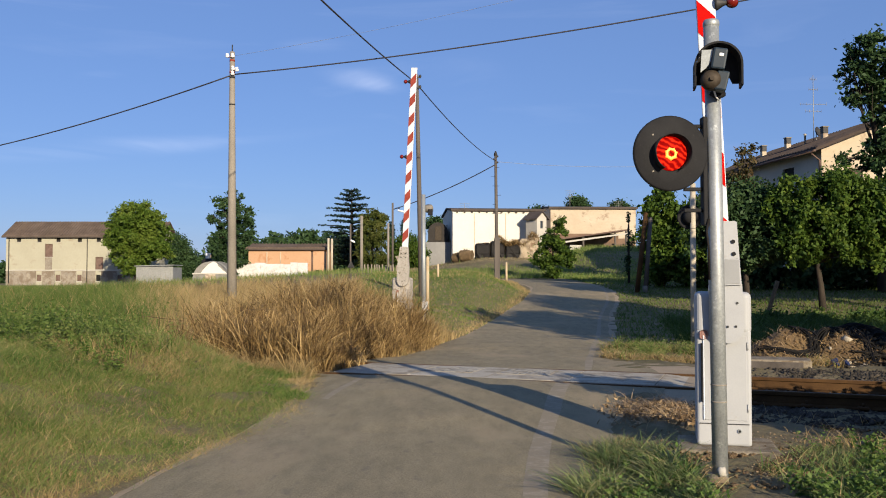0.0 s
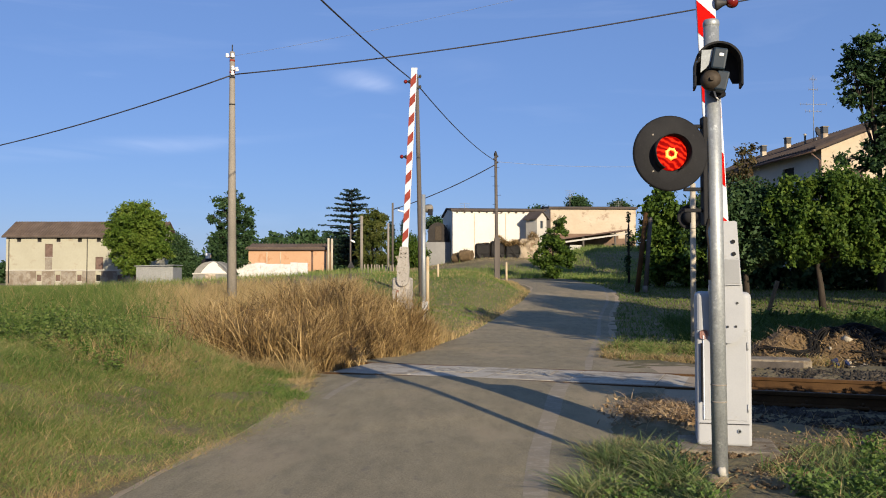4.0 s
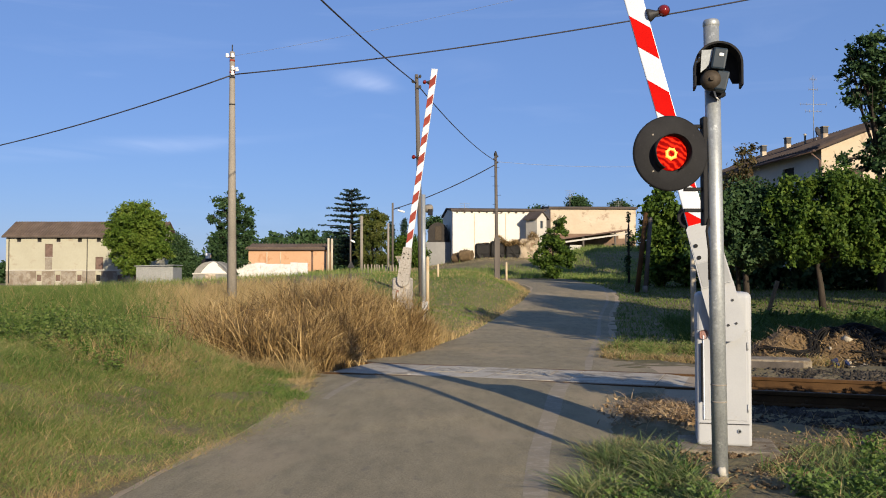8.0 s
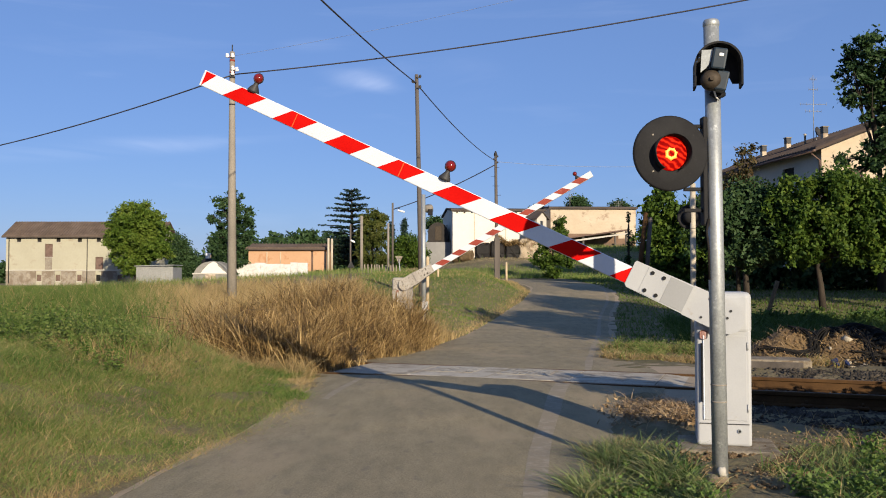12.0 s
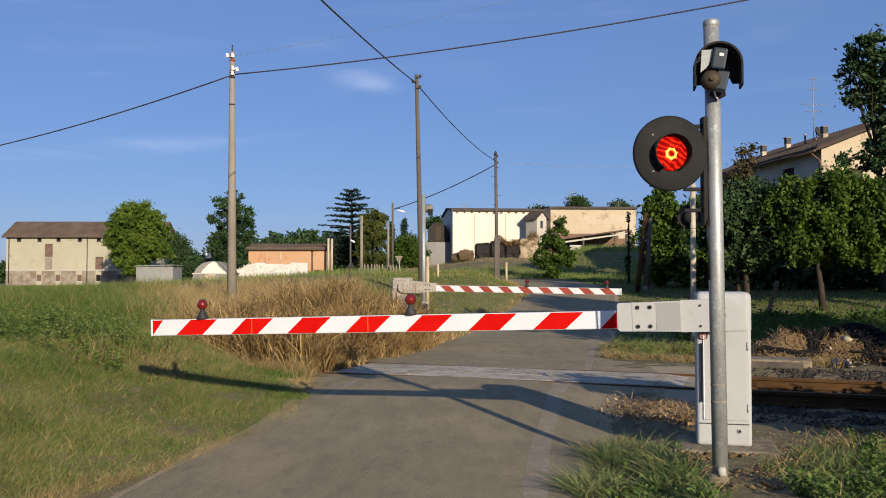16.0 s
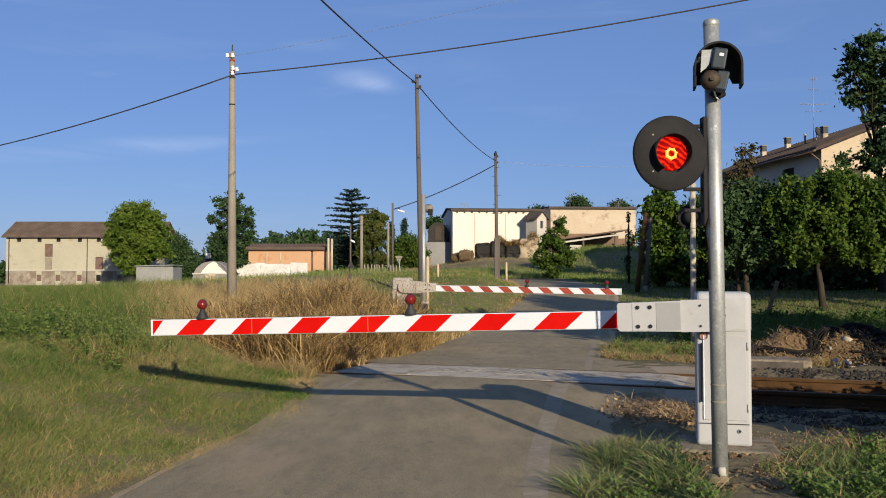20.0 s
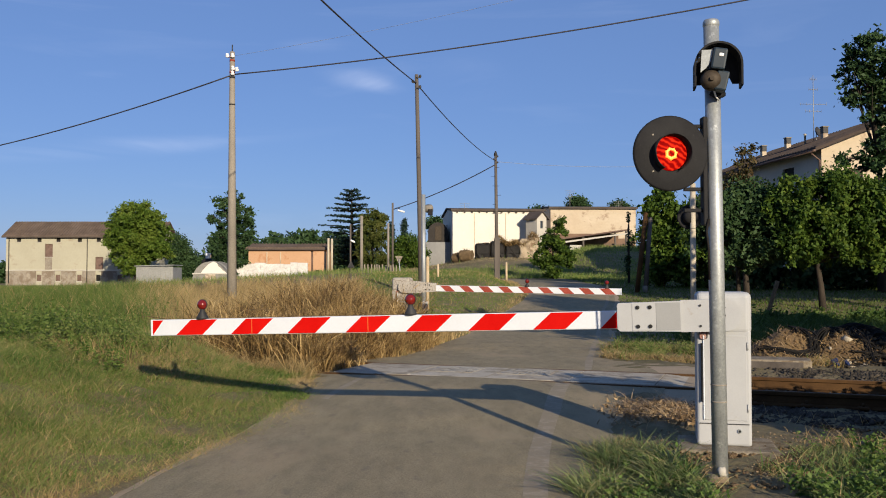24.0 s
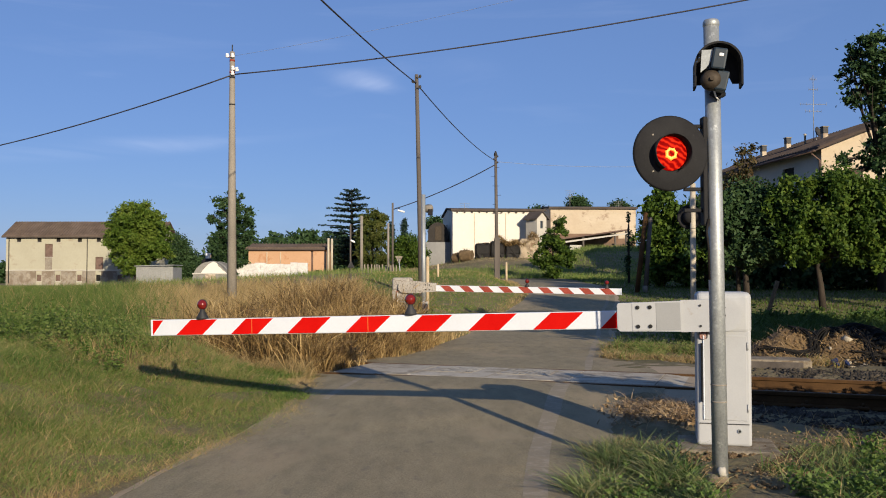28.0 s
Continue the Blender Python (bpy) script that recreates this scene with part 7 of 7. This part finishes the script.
    dry = rng.random(len(p)) < 0.93 - 0.5 * back
    h = rng.uniform(0.05, 0.2, len(p)) * (0.4 + k) + back * rng.uniform(0, 0.22, len(p)) * k
    stuff("green_weeds", rng, p[~dry], h[~dry], rng.uniform(0.012, 0.03, (~dry).sum()), rng.uniform(0.3, 1.6, (~dry).sum()), "grass", "green weeds on the verge beside the track", "weeds")
    stuff("dry_weeds", rng, p[dry], h[dry], rng.uniform(0.01, 0.022, dry.sum()), rng.uniform(0.6, 2.2, dry.sum()), "grass_dry", "dry flattened weeds on the verge beside the track", "weeds")
    broadleaf(rng, 55, 3.1, 5.6, 14.6, 17.4, lambda x, y: (edge(x, y) > 2.3) & (perp_of(x, y) > 15.6), 0.15, 0.42, 0.026, "leafy green weeds on the verge beside the track", "grass")
    # behind the cable heap
    p = scatter(rng, 26000, 5, 16, 15.6, 29, lambda x, y: (perp_of(x, y) > 16.6) & (perp_of(x, y) < 27) & (edge(x, y) > 3.4))
    stuff("garden_edge_weeds", rng, p, rng.uniform(0.2, 0.6, len(p)) * (0.5 + 0.7 * patchy(p, 2.0, 71)), rng.uniform(0.015, 0.03, len(p)), rng.uniform(0.4, 1.4, len(p)), "shade_weed", "green weeds along the garden edge", "weeds")
    # near verge round the signal
    p = scatter(rng, 46000, 0.6, 4.6, 4.6, 8.4, lambda x, y: (edge(x, y) > 1.5 + 0.12 * np.sin(y * 5) + np.interp(y, [7.0, 8.4], [0, 0.45])) & (perp_of(x, y) < np.where(x > 2.4, 7.4, 8.2)) & (np.hypot(x - 2.2, y - 7.0) > 0.55) & ((x < 1.6) | (x > 2.35)))
    k = patchy(p, 2.2, 16)
    p, k = p[k > 0.16], k[k > 0.16]
    clear = smooth((np.hypot(p[:, 0] - 2.0, (p[:, 1] - 6.4) * 0.8) - 0.45) / 0.5)
    p, k = p[rng.random(len(p)) < clear], None
    h = rng.uniform(0.05, 0.22, len(p)) * (0.45 + 0.75 * patchy(p, 2.2, 16)) * np.where(p[:, 0] > 2.2, 0.75, 1.0)
    dry = rng.random(len(p)) < 0.14 + 0.4 * (patchy(p, 2.0, 18) > 0.6)
    stuff("verge_grass", rng, p[~dry], h[~dry], rng.uniform(0.006, 0.014, (~dry).sum()), rng.uniform(0.3, 1.3, (~dry).sum()), "tuft", "green grass round the signal post", "grass", 3)
    stuff("dry_verge_grass", rng, p[dry], h[dry], rng.uniform(0.005, 0.01, dry.sum()), rng.uniform(0.4, 1.5, dry.sum()), "grass_dry", "dry grass round the signal post", "grass", 3)
    # thick tufts either side of the post
    for x0, x1, y0, y1, n, dried, lab in ((0.75, 1.66, 4.9, 6.9, 6500, 0.16, "dense tuft of long green grass beside the asphalt"), (2.2, 3.7, 4.9, 6.1, 3000, 0.35, "tuft of green grass beside the signal post")):
        p = scatter(rng, n, x0, x1, y0, y1, lambda x, y: (edge(x, y) > 1.42 + 0.1 * np.sin(y * 5) + np.interp(y, [6.6, 7.0], [0, 0.2])) & (patchy(np.stack([x, y], 1), 4.0, 23) > 0.22))
        dry = rng.random(len(p)) < dried
        h = rng.uniform(0.08, 0.24, len(p)) * (0.5 + 0.8 * patchy(p, 5.0, 24))
        stuff("grass_tuft", rng, p[~dry], h[~dry], rng.uniform(0.008, 0.018, (~dry).sum()), rng.uniform(0.5, 2.0, (~dry).sum()), "tuft", lab, "grass", 3)
        stuff("dry_grass_tuft", rng, p[dry], h[dry], rng.uniform(0.005, 0.01, dry.sum()), rng.uniform(0.6, 2.2, dry.sum()), "grass_dry", "dry blades in the tuft beside the signal post", "grass", 3)
    broadleaf(rng, 210, 2.15, 3.7, 4.9, 6.3, lambda x, y: patchy(np.stack([x, y], 1), 3.0, 33) > 0.35, 0.08, 0.24, 0.03, "low broad-leaved green weeds beside the signal post")
    broadleaf(rng, 40, 1.0, 1.75, 5.0, 6.4, lambda x, y: edge(x, y) > 1.6, 0.06, 0.2, 0.026, "low broad-leaved green weeds in the grass tuft")
    broadleaf(rng, 14, 2.75, 3.6, 6.3, 6.9, lambda x, y: x > 2.7, 0.1, 0.24, 0.018, "tall leafy weeds beside the ballast")
    p = scatter(rng, 1500, 2.6, 4.3, 6.1, 7.1, lambda x, y: patchy(np.stack([x, y], 1), 4.0, 52) > 0.45)
    stuff("dry_grass_tuft", rng, p, rng.uniform(0.05, 0.22, len(p)), rng.uniform(0.005, 0.011, len(p)), rng.uniform(0.5, 1.8, len(p)), "grass_dry", "straw-coloured tufts before the ballast", "grass", 3)
    # a few weeds on the ballast
    p = scatter(rng, 130, 2.9, 5.0, 7.0, 9.2, lambda x, y: patchy(np.stack([x, y], 1), 3.0, 20) > 0.6)
    stuff("ballast_weeds", rng, p, rng.uniform(0.06, 0.2, len(p)), rng.uniform(0.004, 0.009, len(p)), rng.uniform(0.3, 1.3, len(p)), "grass_dry", "sparse dry weeds on the ballast", "weeds", 3)


def dry_brush():
    """Head-high dead weeds along the track, left of the road."""
    rng = np.random.default_rng(91)
    n = 22000
    s, q = rng.uniform(-9.0, -2.2, n), rng.uniform(12.3, 17.4, n)
    x, y = TU[0] * s + TN[0] * q, TU[1] * s + TN[1] * q
    keep = (edge(x, y) < -left_edge(y) + 0.1) & ((x < -2.0) | (q > 13.3))
    x, y = x[keep], y[keep]
    # its tip that leans over the end of the deck
    u, w = rng.uniform(-8.6, -5.85, 3600), rng.uniform(11.2, 12.5, 3600)
    x, y = np.concatenate([x, TU[0] * u + TN[0] * w]), np.concatenate([y, TU[1] * u + TN[1] * w])
    p = np.stack([x, y, land(x, y) - 0.05], 1)
    sl = smooth((-edge(x, y) - left_edge(y) + 0.15) / 0.55)
    h = rng.uniform(0.5, 1.3, len(p)) * (0.38 + 0.62 * sl) * (0.8 + 0.3 * patchy(p, 1.3, 6))
    k = patchy(p, 7.0, 61) * 0.6 + patchy(p, 2.6, 62) * 0.5
    keep = rng.random(len(p)) < 0.15 + 1.1 * k
    p, h = p[keep], h[keep] * (0.75 + 0.35 * k[keep])
    stuff("dry_brush", rng, p, h, rng.uniform(0.006, 0.03, len(p)), rng.uniform(0.05, 1.25, len(p)) ** 1.2, "brush", "thicket of tall dead brown weeds beside the track", "brush", 4)
    # straw and dead weeds that run on to the barrier
    e = scatter(rng, 15000, -3.4, 0.9, 16.2, 21.4, lambda x, y: (edge(x, y) < -1.95) & (np.hypot(x + 0.93, y - 20.9) > 0.4))
    tall = smooth((-edge(e[:, 0], e[:, 1]) - 1.8) / 1.1)
    eh = rng.uniform(0.35, 1.0, len(e)) * (0.35 + 0.65 * tall) * (0.75 + 0.4 * patchy(e, 2.2, 63)) * np.where(e[:, 0] > -0.75, 0.6, 1.0)
    pale = rng.random(len(e)) < 0.42 + 0.45 * patchy(e, 1.4, 64)
    stuff("dry_brush", rng, e[~pale], eh[~pale], rng.uniform(0.008, 0.03, (~pale).sum()), rng.uniform(0.1, 1.2, (~pale).sum()), "brush", "dead brown weeds in front of the barrier", "brush", 3)
    stuff("tall_straw", rng, e[pale], eh[pale], rng.uniform(0.008, 0.022, pale.sum()), rng.uniform(0.1, 1.1, pale.sum()), "grass_dry", "tall straw in front of the barrier", "grass", 3)
    # side twigs that cross one another
    m = rng.integers(0, len(p), 15000)
    c = p[m] + rng.normal(size=(len(m), 3)) * [0.07, 0.07, 0]
    c[:, 2] = p[m][:, 2] + h[m] * rng.uniform(0.15, 0.85, len(m))
    stuff("dead_twigs", rng, c, rng.uniform(0.08, 0.34, len(m)), rng.uniform(0.006, 0.018, len(m)), rng.uniform(0.6, 2.6, len(m)), "brush", "tangled dead side twigs in the brown thicket", "brush", 2)
    # seed heads and dead leaves on the stalks
    m = rng.integers(0, len(p), 11000)
    c = p[m] + rng.normal(size=(len(m), 3)) * [0.1, 0.1, 0.05]
    c[:, 2] = p[m][:, 2] + h[m] * rng.uniform(0.2, 1.0, len(m)) ** 0.7 * 0.95
    v, f = leaves(rng, c, rng.uniform(0.006, 0.018, len(m)), 0.1, 0.4, 2.4)
    ob = new("dead_leaves", np_mesh("dead_leaves", v, f, M["brush"]))
    tagged(ob, "withered leaves and seed heads on dead weeds", "brush", kind="stuff")
    # low straw at its foot
    p = scatter(rng, 16000, -6.5, 1.5, 11.2, 17.5, lambda x, y: (edge(x, y) < -left_edge(y) + 0.2 - 0.15 * (perp_of(x, y) < 13.5)) & (edge(x, y) > -4.5) & (perp_of(x, y) > 12.7) & (perp_of(x, y) < 16.5))
    stuff("straw_fringe", rng, p, rng.uniform(0.12, 0.42, len(p)), rng.uniform(0.006, 0.014, len(p)), rng.uniform(0.4, 1.5, len(p)), "brush", "trampled straw at the foot of the dead weeds", "grass", 3)
    # dry straw spilling over the bank edge before the track
    p = scatter(rng, 15000, -6.0, -1.2, 10.0, 13.6, lambda x, y: (edge(x, y) < -left_edge(y) - 0.05) & (perp_of(x, y) > 10.2 + 0.25 * np.sin(x * 3)) & (perp_of(x, y) < 12.4))
    stuff("straw_fringe", rng, p, rng.uniform(0.1, 0.4, len(p)), rng.uniform(0.006, 0.014, len(p)), rng.uniform(0.5, 1.6, len(p)), "grass_dry", "straw-coloured grass along the rail", "grass", 3)
    p = scatter(rng, 12000, -4.2, -0.9, 9.6, 13.6, lambda x, y: (edge(x, y) < -left_edge(y) + 0.02 - 0.1 * np.sin(y * 4)) & (edge(x, y) > -3.2) & (perp_of(x, y) > 9.9 + 0.3 * np.sin(x * 5)) & (perp_of(x, y) < 12.2))
    stuff("straw_fringe", rng, p, rng.uniform(0.04, 0.18, len(p)), rng.uniform(0.006, 0.014, len(p)), rng.uniform(0.8, 2.4, len(p)), "grass_dry", "flattened straw between the bank and the asphalt", "grass", 3)
    p = scatter(rng, 2600, -2.2, 0.9, 18.2, 20.6, lambda x, y: edge(x, y) < -1.8)
    stuff("straw_fringe", rng, p, rng.uniform(0.25, 0.7, len(p)), rng.uniform(0.008, 0.018, len(p)), rng.uniform(0.2, 1.0, len(p)), "grass_dry", "tall straw round the foot of the barrier", "grass", 3)
    for k in range(14):
        a = Vector((rng.uniform(-5.2, -2.4), rng.uniform(13.2, 14.6), 0))
        a.z = lz(a.x, a.y)
        b = a + Vector((rng.normal() * 0.5, rng.normal() * 0.3, rng.uniform(0.6, 1.2)))
        c = b + Vector((rng.normal() * 0.35, 0, rng.uniform(-0.3, 0.1)))
        bm = bm_new()
        tube(bm, [a, a.lerp(b, 0.6), b, c], [0.014, 0.012, 0.009, 0.004], 6)
        tagged(part("dead_stalk", bm, M["hay"]), "brown bent dead stalk among the weeds", "stalk", "dead stalks")


def earth_heap():
    """Dug earth beyond the track, two lumps, with bundles of black cable thrown over them."""
    rng = np.random.default_rng(101)
    cx, cy = 6.5, 14.7
    wob = rng.uniform(0, 6.28, 8)

    def fn(x, y):
        a = np.exp(-((x - 5.62) / 0.52) ** 2 - ((y - 14.65) / 0.6) ** 2)
        b = np.exp(-np.abs((x - 6.95) / 0.85) ** 2.4 - ((y - 14.95) / 0.75) ** 2)
        foot = np.exp(-((x - 6.5) / 1.8) ** 4 - ((y - 14.6) / 1.0) ** 4)
        lump = sum(np.sin(x * (3 + 1.7 * k) + y * (4 - k * 0.9) + wob[k]) * 0.035 / (1 + 0.35 * k) for k in range(7))
        return land(x, y) - 0.1 + 0.13 * foot + 0.46 * a + 0.58 * b + lump * foot

    def rough(x, y):
        return fn(x, y) + rng.normal(size=len(x)) * 0.016

    ob = new("dirt_mound", sheet_mesh("dirt_mound", np.linspace(cx - 2.4, cx + 3.0, 110), np.linspace(cy - 1.5, cy + 1.6, 64), M["dirt"], rough))
    tagged(ob, "low heap of dug brown earth beyond the track", "mound")
    # bundles: the way over the ground, strands, spread
    bundles = [([(5.2, 14.25), (5.5, 14.02), (5.85, 14.02), (6.12, 14.3), (6.1, 14.62), (5.97, 14.75), (5.88, 14.55)], 9, 0.05),
               ([(5.35, 14.1), (5.75, 13.98), (6.05, 14.2), (6.12, 14.5)], 3, 0.05),
               ([(6.0, 14.2), (6.25, 14.5), (6.6, 14.72), (7.0, 14.8), (7.35, 14.62), (7.5, 14.25), (7.35, 13.95), (7.0, 13.85)], 12, 0.06),
               ([(6.5, 14.6), (6.85, 14.85), (7.2, 14.8), (7.3, 14.45), (7.05, 14.2), (6.85, 14.4), (6.95, 14.7)], 9, 0.07),
               ([(6.75, 13.75), (6.9, 14.15), (7.1, 14.5), (7.45, 14.55), (7.8, 14.2)], 6, 0.08),
               ([(6.0, 13.62), (6.5, 13.66), (7.0, 13.58), (7.7, 13.7)], 5, 0.06),
               ([(6.35, 13.9), (6.75, 13.68), (7.2, 13.74), (7.6, 13.55)], 2, 0.04),
               ([(6.7, 13.5), (7.0, 13.35), (7.4, 13.42), (7.9, 13.2)], 10, 0.09),
               ([(6.55, 13.8), (6.95, 13.95), (7.35, 13.7), (7.7, 13.9)], 9, 0.09)]
    for way, strands, spread in bundles:
        for k in range(strands):
            ctrl = [np.array(q) + rng.normal(size=2) * spread for q in way]
            ctrl = [ctrl[0]] + ctrl + [ctrl[-1]]
            lift, r = rng.uniform(0.012, 0.07), rng.uniform(0.009, 0.017)
            pts = []
            for i in range(1, len(ctrl) - 2):
                a, b, c, d = ctrl[i - 1:i + 3]
                for j in range(8):
                    t = j / 8
                    q = 0.5 * (2 * b + (c - a) * t + (2 * a - 5 * b + 4 * c - d) * t * t + (3 * b - a - 3 * c + d) * t ** 3)
                    pts.append((q[0], q[1], float(fn(np.array([q[0]]), np.array([q[1]]))[0]) + lift))
            bm = bm_new()
            tube(bm, pts, r, 6)
            tagged(part("cable_coil", bm, M["cable"]), "loose coil of black cable on dug earth", "cable", "cable coils")
    n = 900
    x, y = rng.uniform(5.0, 7.9, n), rng.normal(14.15, 0.45, n)
    stuff("dry_weeds", rng, np.stack([x, y, fn(x, y) - 0.01], 1), rng.uniform(0.05, 0.22, n), rng.uniform(0.006, 0.014, n), rng.uniform(0.8, 2.6, n), "litter", "withered straw strewn over the dug earth", "straw", 2)
    n = 420
    x, y = rng.uniform(5.55, 7.8, n), rng.normal(13.35, 0.17, n)
    ob = new("rubble", stones(rng, np.stack([x, y, fn(x, y) + 0.03], 1), 0.02, 0.06, M["pale_stone"]))
    tagged(ob, "pale broken stones between the rail and the earth", "rubble", kind="stuff")
    n = 3800
    u, w = rng.uniform(0.2, 5.4, n), rng.uniform(12.95, 14.1, n)
    x, y = TU[0] * u + TN[0] * w, TU[1] * u + TN[1] * w
    far = (np.hypot(x - 5.1, y - 13.42) > 0.3) & (x < 6.6 + 0.5 * rng.random(n))
    ob = new("ballast", stones(rng, np.stack([x, y, land(x, y) + 0.01], 1)[far], 0.01, 0.044, M["ballast"]))
    tagged(ob, "dirty dark stones beside the far rail", "ballast", kind="stuff")
    for bx, by, br in ((6.62, 14.35, 0.09), (6.05, 13.95, 0.06), (5.5, 13.6, 0.07), (6.3, 14.2, 0.055)):
        th = thing("lump_of_concrete", pose(bx, by, float(fn(np.array([bx]), np.array([by]))[0]) + br * 0.4), "pale broken lump of concrete on the earth", "rubble", "concrete lumps")
        part("lump", stones(rng, np.zeros((1, 3)), br, br * 1.1, M["concrete"]), None, th)
    n = 1500
    x, y = rng.normal(cx, 1.0, n), rng.normal(cy - 0.6, 0.5, n)
    p = np.stack([x, y, fn(x, y) + 0.01], 1)
    ob = new("rubble", stones(rng, p, 0.01, 0.04, M["dirt"]))
    tagged(ob, "scattered stones on the dug earth", "rubble", kind="stuff")
    th = thing("plastic_scrap", pose(6.1, 13.5, float(fn(np.array([6.1]), np.array([13.5]))[0]) + 0.03), "crumpled blue plastic scrap among the cables", "scrap")
    bm = bm_new()
    for k in range(5):
        box(bm, -0.05, 0.05, -0.03, 0.03, -0.01, 0.035, 0.008, m=pose(rng.uniform(-0.14, 0.14), 0, 0.03 * k, rng.uniform(-60, 60), rng.uniform(-60, 60), 40 * k))
    part("fold", bm, M["blue_plastic"], th)
    # slab beside the track
    th = thing("concrete_slab", track_pose(-0.6, 0, 0.0), "grey concrete foundation slab beside the track", "slab")
    th.matrix_basis = Matrix.Translation((5.1, 13.42, lz(5.1, 13.42) - 0.05)) @ Matrix.Rotation(-TRACK_A, 4, "Z")
    bm = bm_new()
    box(bm, -0.6, 0.52, -0.28, 0.3, -0.1, 0.19, 0.03, 2)
    part("slab", bm, M["soil_slab"], th)
    # dark strip whose colour stands in for shade on the slab's front
    bm = bm_new()
    box(bm, -0.58, 0.4, -0.3, -0.278, -0.1, 0.16, 0.008)
    part("rough_edge", bm, M["wood_grey"], th, "front edge darkened as if in shade")


def leaf_litter():
    rng = np.random.default_rng(111)
    n = 2300
    c = np.stack([rng.normal(2.3, 0.24, n), rng.normal(8.85, 0.42, n), np.zeros(n)], 1)
    heap = np.exp(-((c[:, 0] - 2.3) / 0.3) ** 2 - ((c[:, 1] - 8.85) / 0.4) ** 2)
    c[:, 2] = land(c[:, 0], c[:, 1]) + 0.025 + 0.11 * heap * rng.random(n)
    v, f = leaves(rng, c, rng.uniform(0.014, 0.034, n), 0.3, 0, 3.2)
    ob = new("leaf_litter", np_mesh("leaf_litter", v, f, M["litter"]))
    tagged(ob, "heap of dry brown leaves at the road edge", "leaf litter", kind="stuff")
    c = c[:1300].copy()
    c[:, 2] -= 0.03
    stuff("loose_straw", rng, c, rng.uniform(0.04, 0.2, 1300), rng.uniform(0.006, 0.014, 1300), rng.uniform(1.0, 3.0, 1300), "litter", "withered straw on the leaf heap", "straw", 3)
    n = 1600
    x, y = rng.normal(2.15, 0.5, n), rng.normal(6.45, 0.3, n)
    ob = new("gravel", stones(rng, np.stack([x, y, land(x, y)], 1), 0.006, 0.026, M["dirt"]))
    tagged(ob, "brown crumbs of soil and gravel round the foundation", "gravel", kind="stuff")
    n = 5200
    x, y = rng.uniform(1.35, 4.8, n), rng.uniform(5.0, 8.0, n)
    k = (edge(x, y) > 1.8) & (patchy(np.stack([x, y], 1), 2.6, 41) > 0.35)
    x, y = x[k], y[k]
    ob = new("soil_crumbs", stones(rng, np.stack([x, y, land(x, y)], 1), 0.008, 0.03, M["dirt"]))
    tagged(ob, "brown soil crumbs on the bare verge", "soil", kind="stuff")
    n = 900
    c = np.stack([rng.uniform(1.5, 3.6, n), rng.uniform(5.6, 7.6, n), np.zeros(n)], 1)
    c[:, 2] = land(c[:, 0], c[:, 1]) + 0.012
    v, f = leaves(rng, c, rng.uniform(0.008, 0.02, n), 0.7, 0, 1.5)
    ob = new("leaf_litter", np_mesh("leaf_litter", v, f, M["litter"]))
    tagged(ob, "scattered dry leaves round the signal post", "leaf litter", kind="stuff")


grasses()
dry_brush()
earth_heap()
leaf_litter()


# ---- what moves ----
def motions():
    near = [(0.0, 87.23), (5.6, 87.23), (6.1, 87.03), (6.5, 85.93), (7.0, 83.61), (7.5, 80.13), (8.0, 75.34), (8.5, 69.9), (9.0, 64.11), (9.5, 57.77), (10.0, 51.19), (10.5, 44.79), (11.0, 38.08), (11.5, 31.57), (12.0, 25.45), (12.5, 19.93),
            (13.5, 9.97), (14.5, 1.61), (14.8, -0.2), (15.0, -1.05), (15.2, -1.45), (15.4, -1.65), (15.8, -1.7), (28.0, -1.7)]
    walk(near_boom, [(t, pose(0.02 - OFF_NEAR.x, 0, PIVOT_H - OFF_NEAR.z, 0, a, 0)) for t, a in near])
    far = [(0.0, 87.0), (6.2, 87.0), (6.7, 86.95), (7.0, 86.6), (7.5, 84.9), (8.0, 81.4), (8.5, 76.7), (9.0, 70.8), (9.5, 64.4), (10.0, 57.5), (10.5, 50.7), (11.0, 43.5), (11.5, 36.6), (12.0, 29.9), (12.5, 23.7),
           (13.5, 12.4), (14.5, 3.1), (14.8, 1.0), (15.0, 0.0), (15.3, -0.6), (15.7, -0.85), (28.0, -0.85)]
    walk(far_boom, [(t, pose(-0.02 - OFF_FAR.x, 0, PIVOT_H - 0.04 - OFF_FAR.z, 0, -a, 0)) for t, a in far])
    crown = [c for c in tall_tree.children if c.name.startswith("crown")][0]
    sway = []
    for k in range(57):
        t = k * 0.5
        sway.append((t, pose(0, 0, 0, 0.35 * math.sin(t * 1.3 + 1), 0.75 * math.sin(t * 0.93) * (0.6 + 0.4 * math.sin(t * 0.31)), 0)))
    walk(crown, sway)


motions()
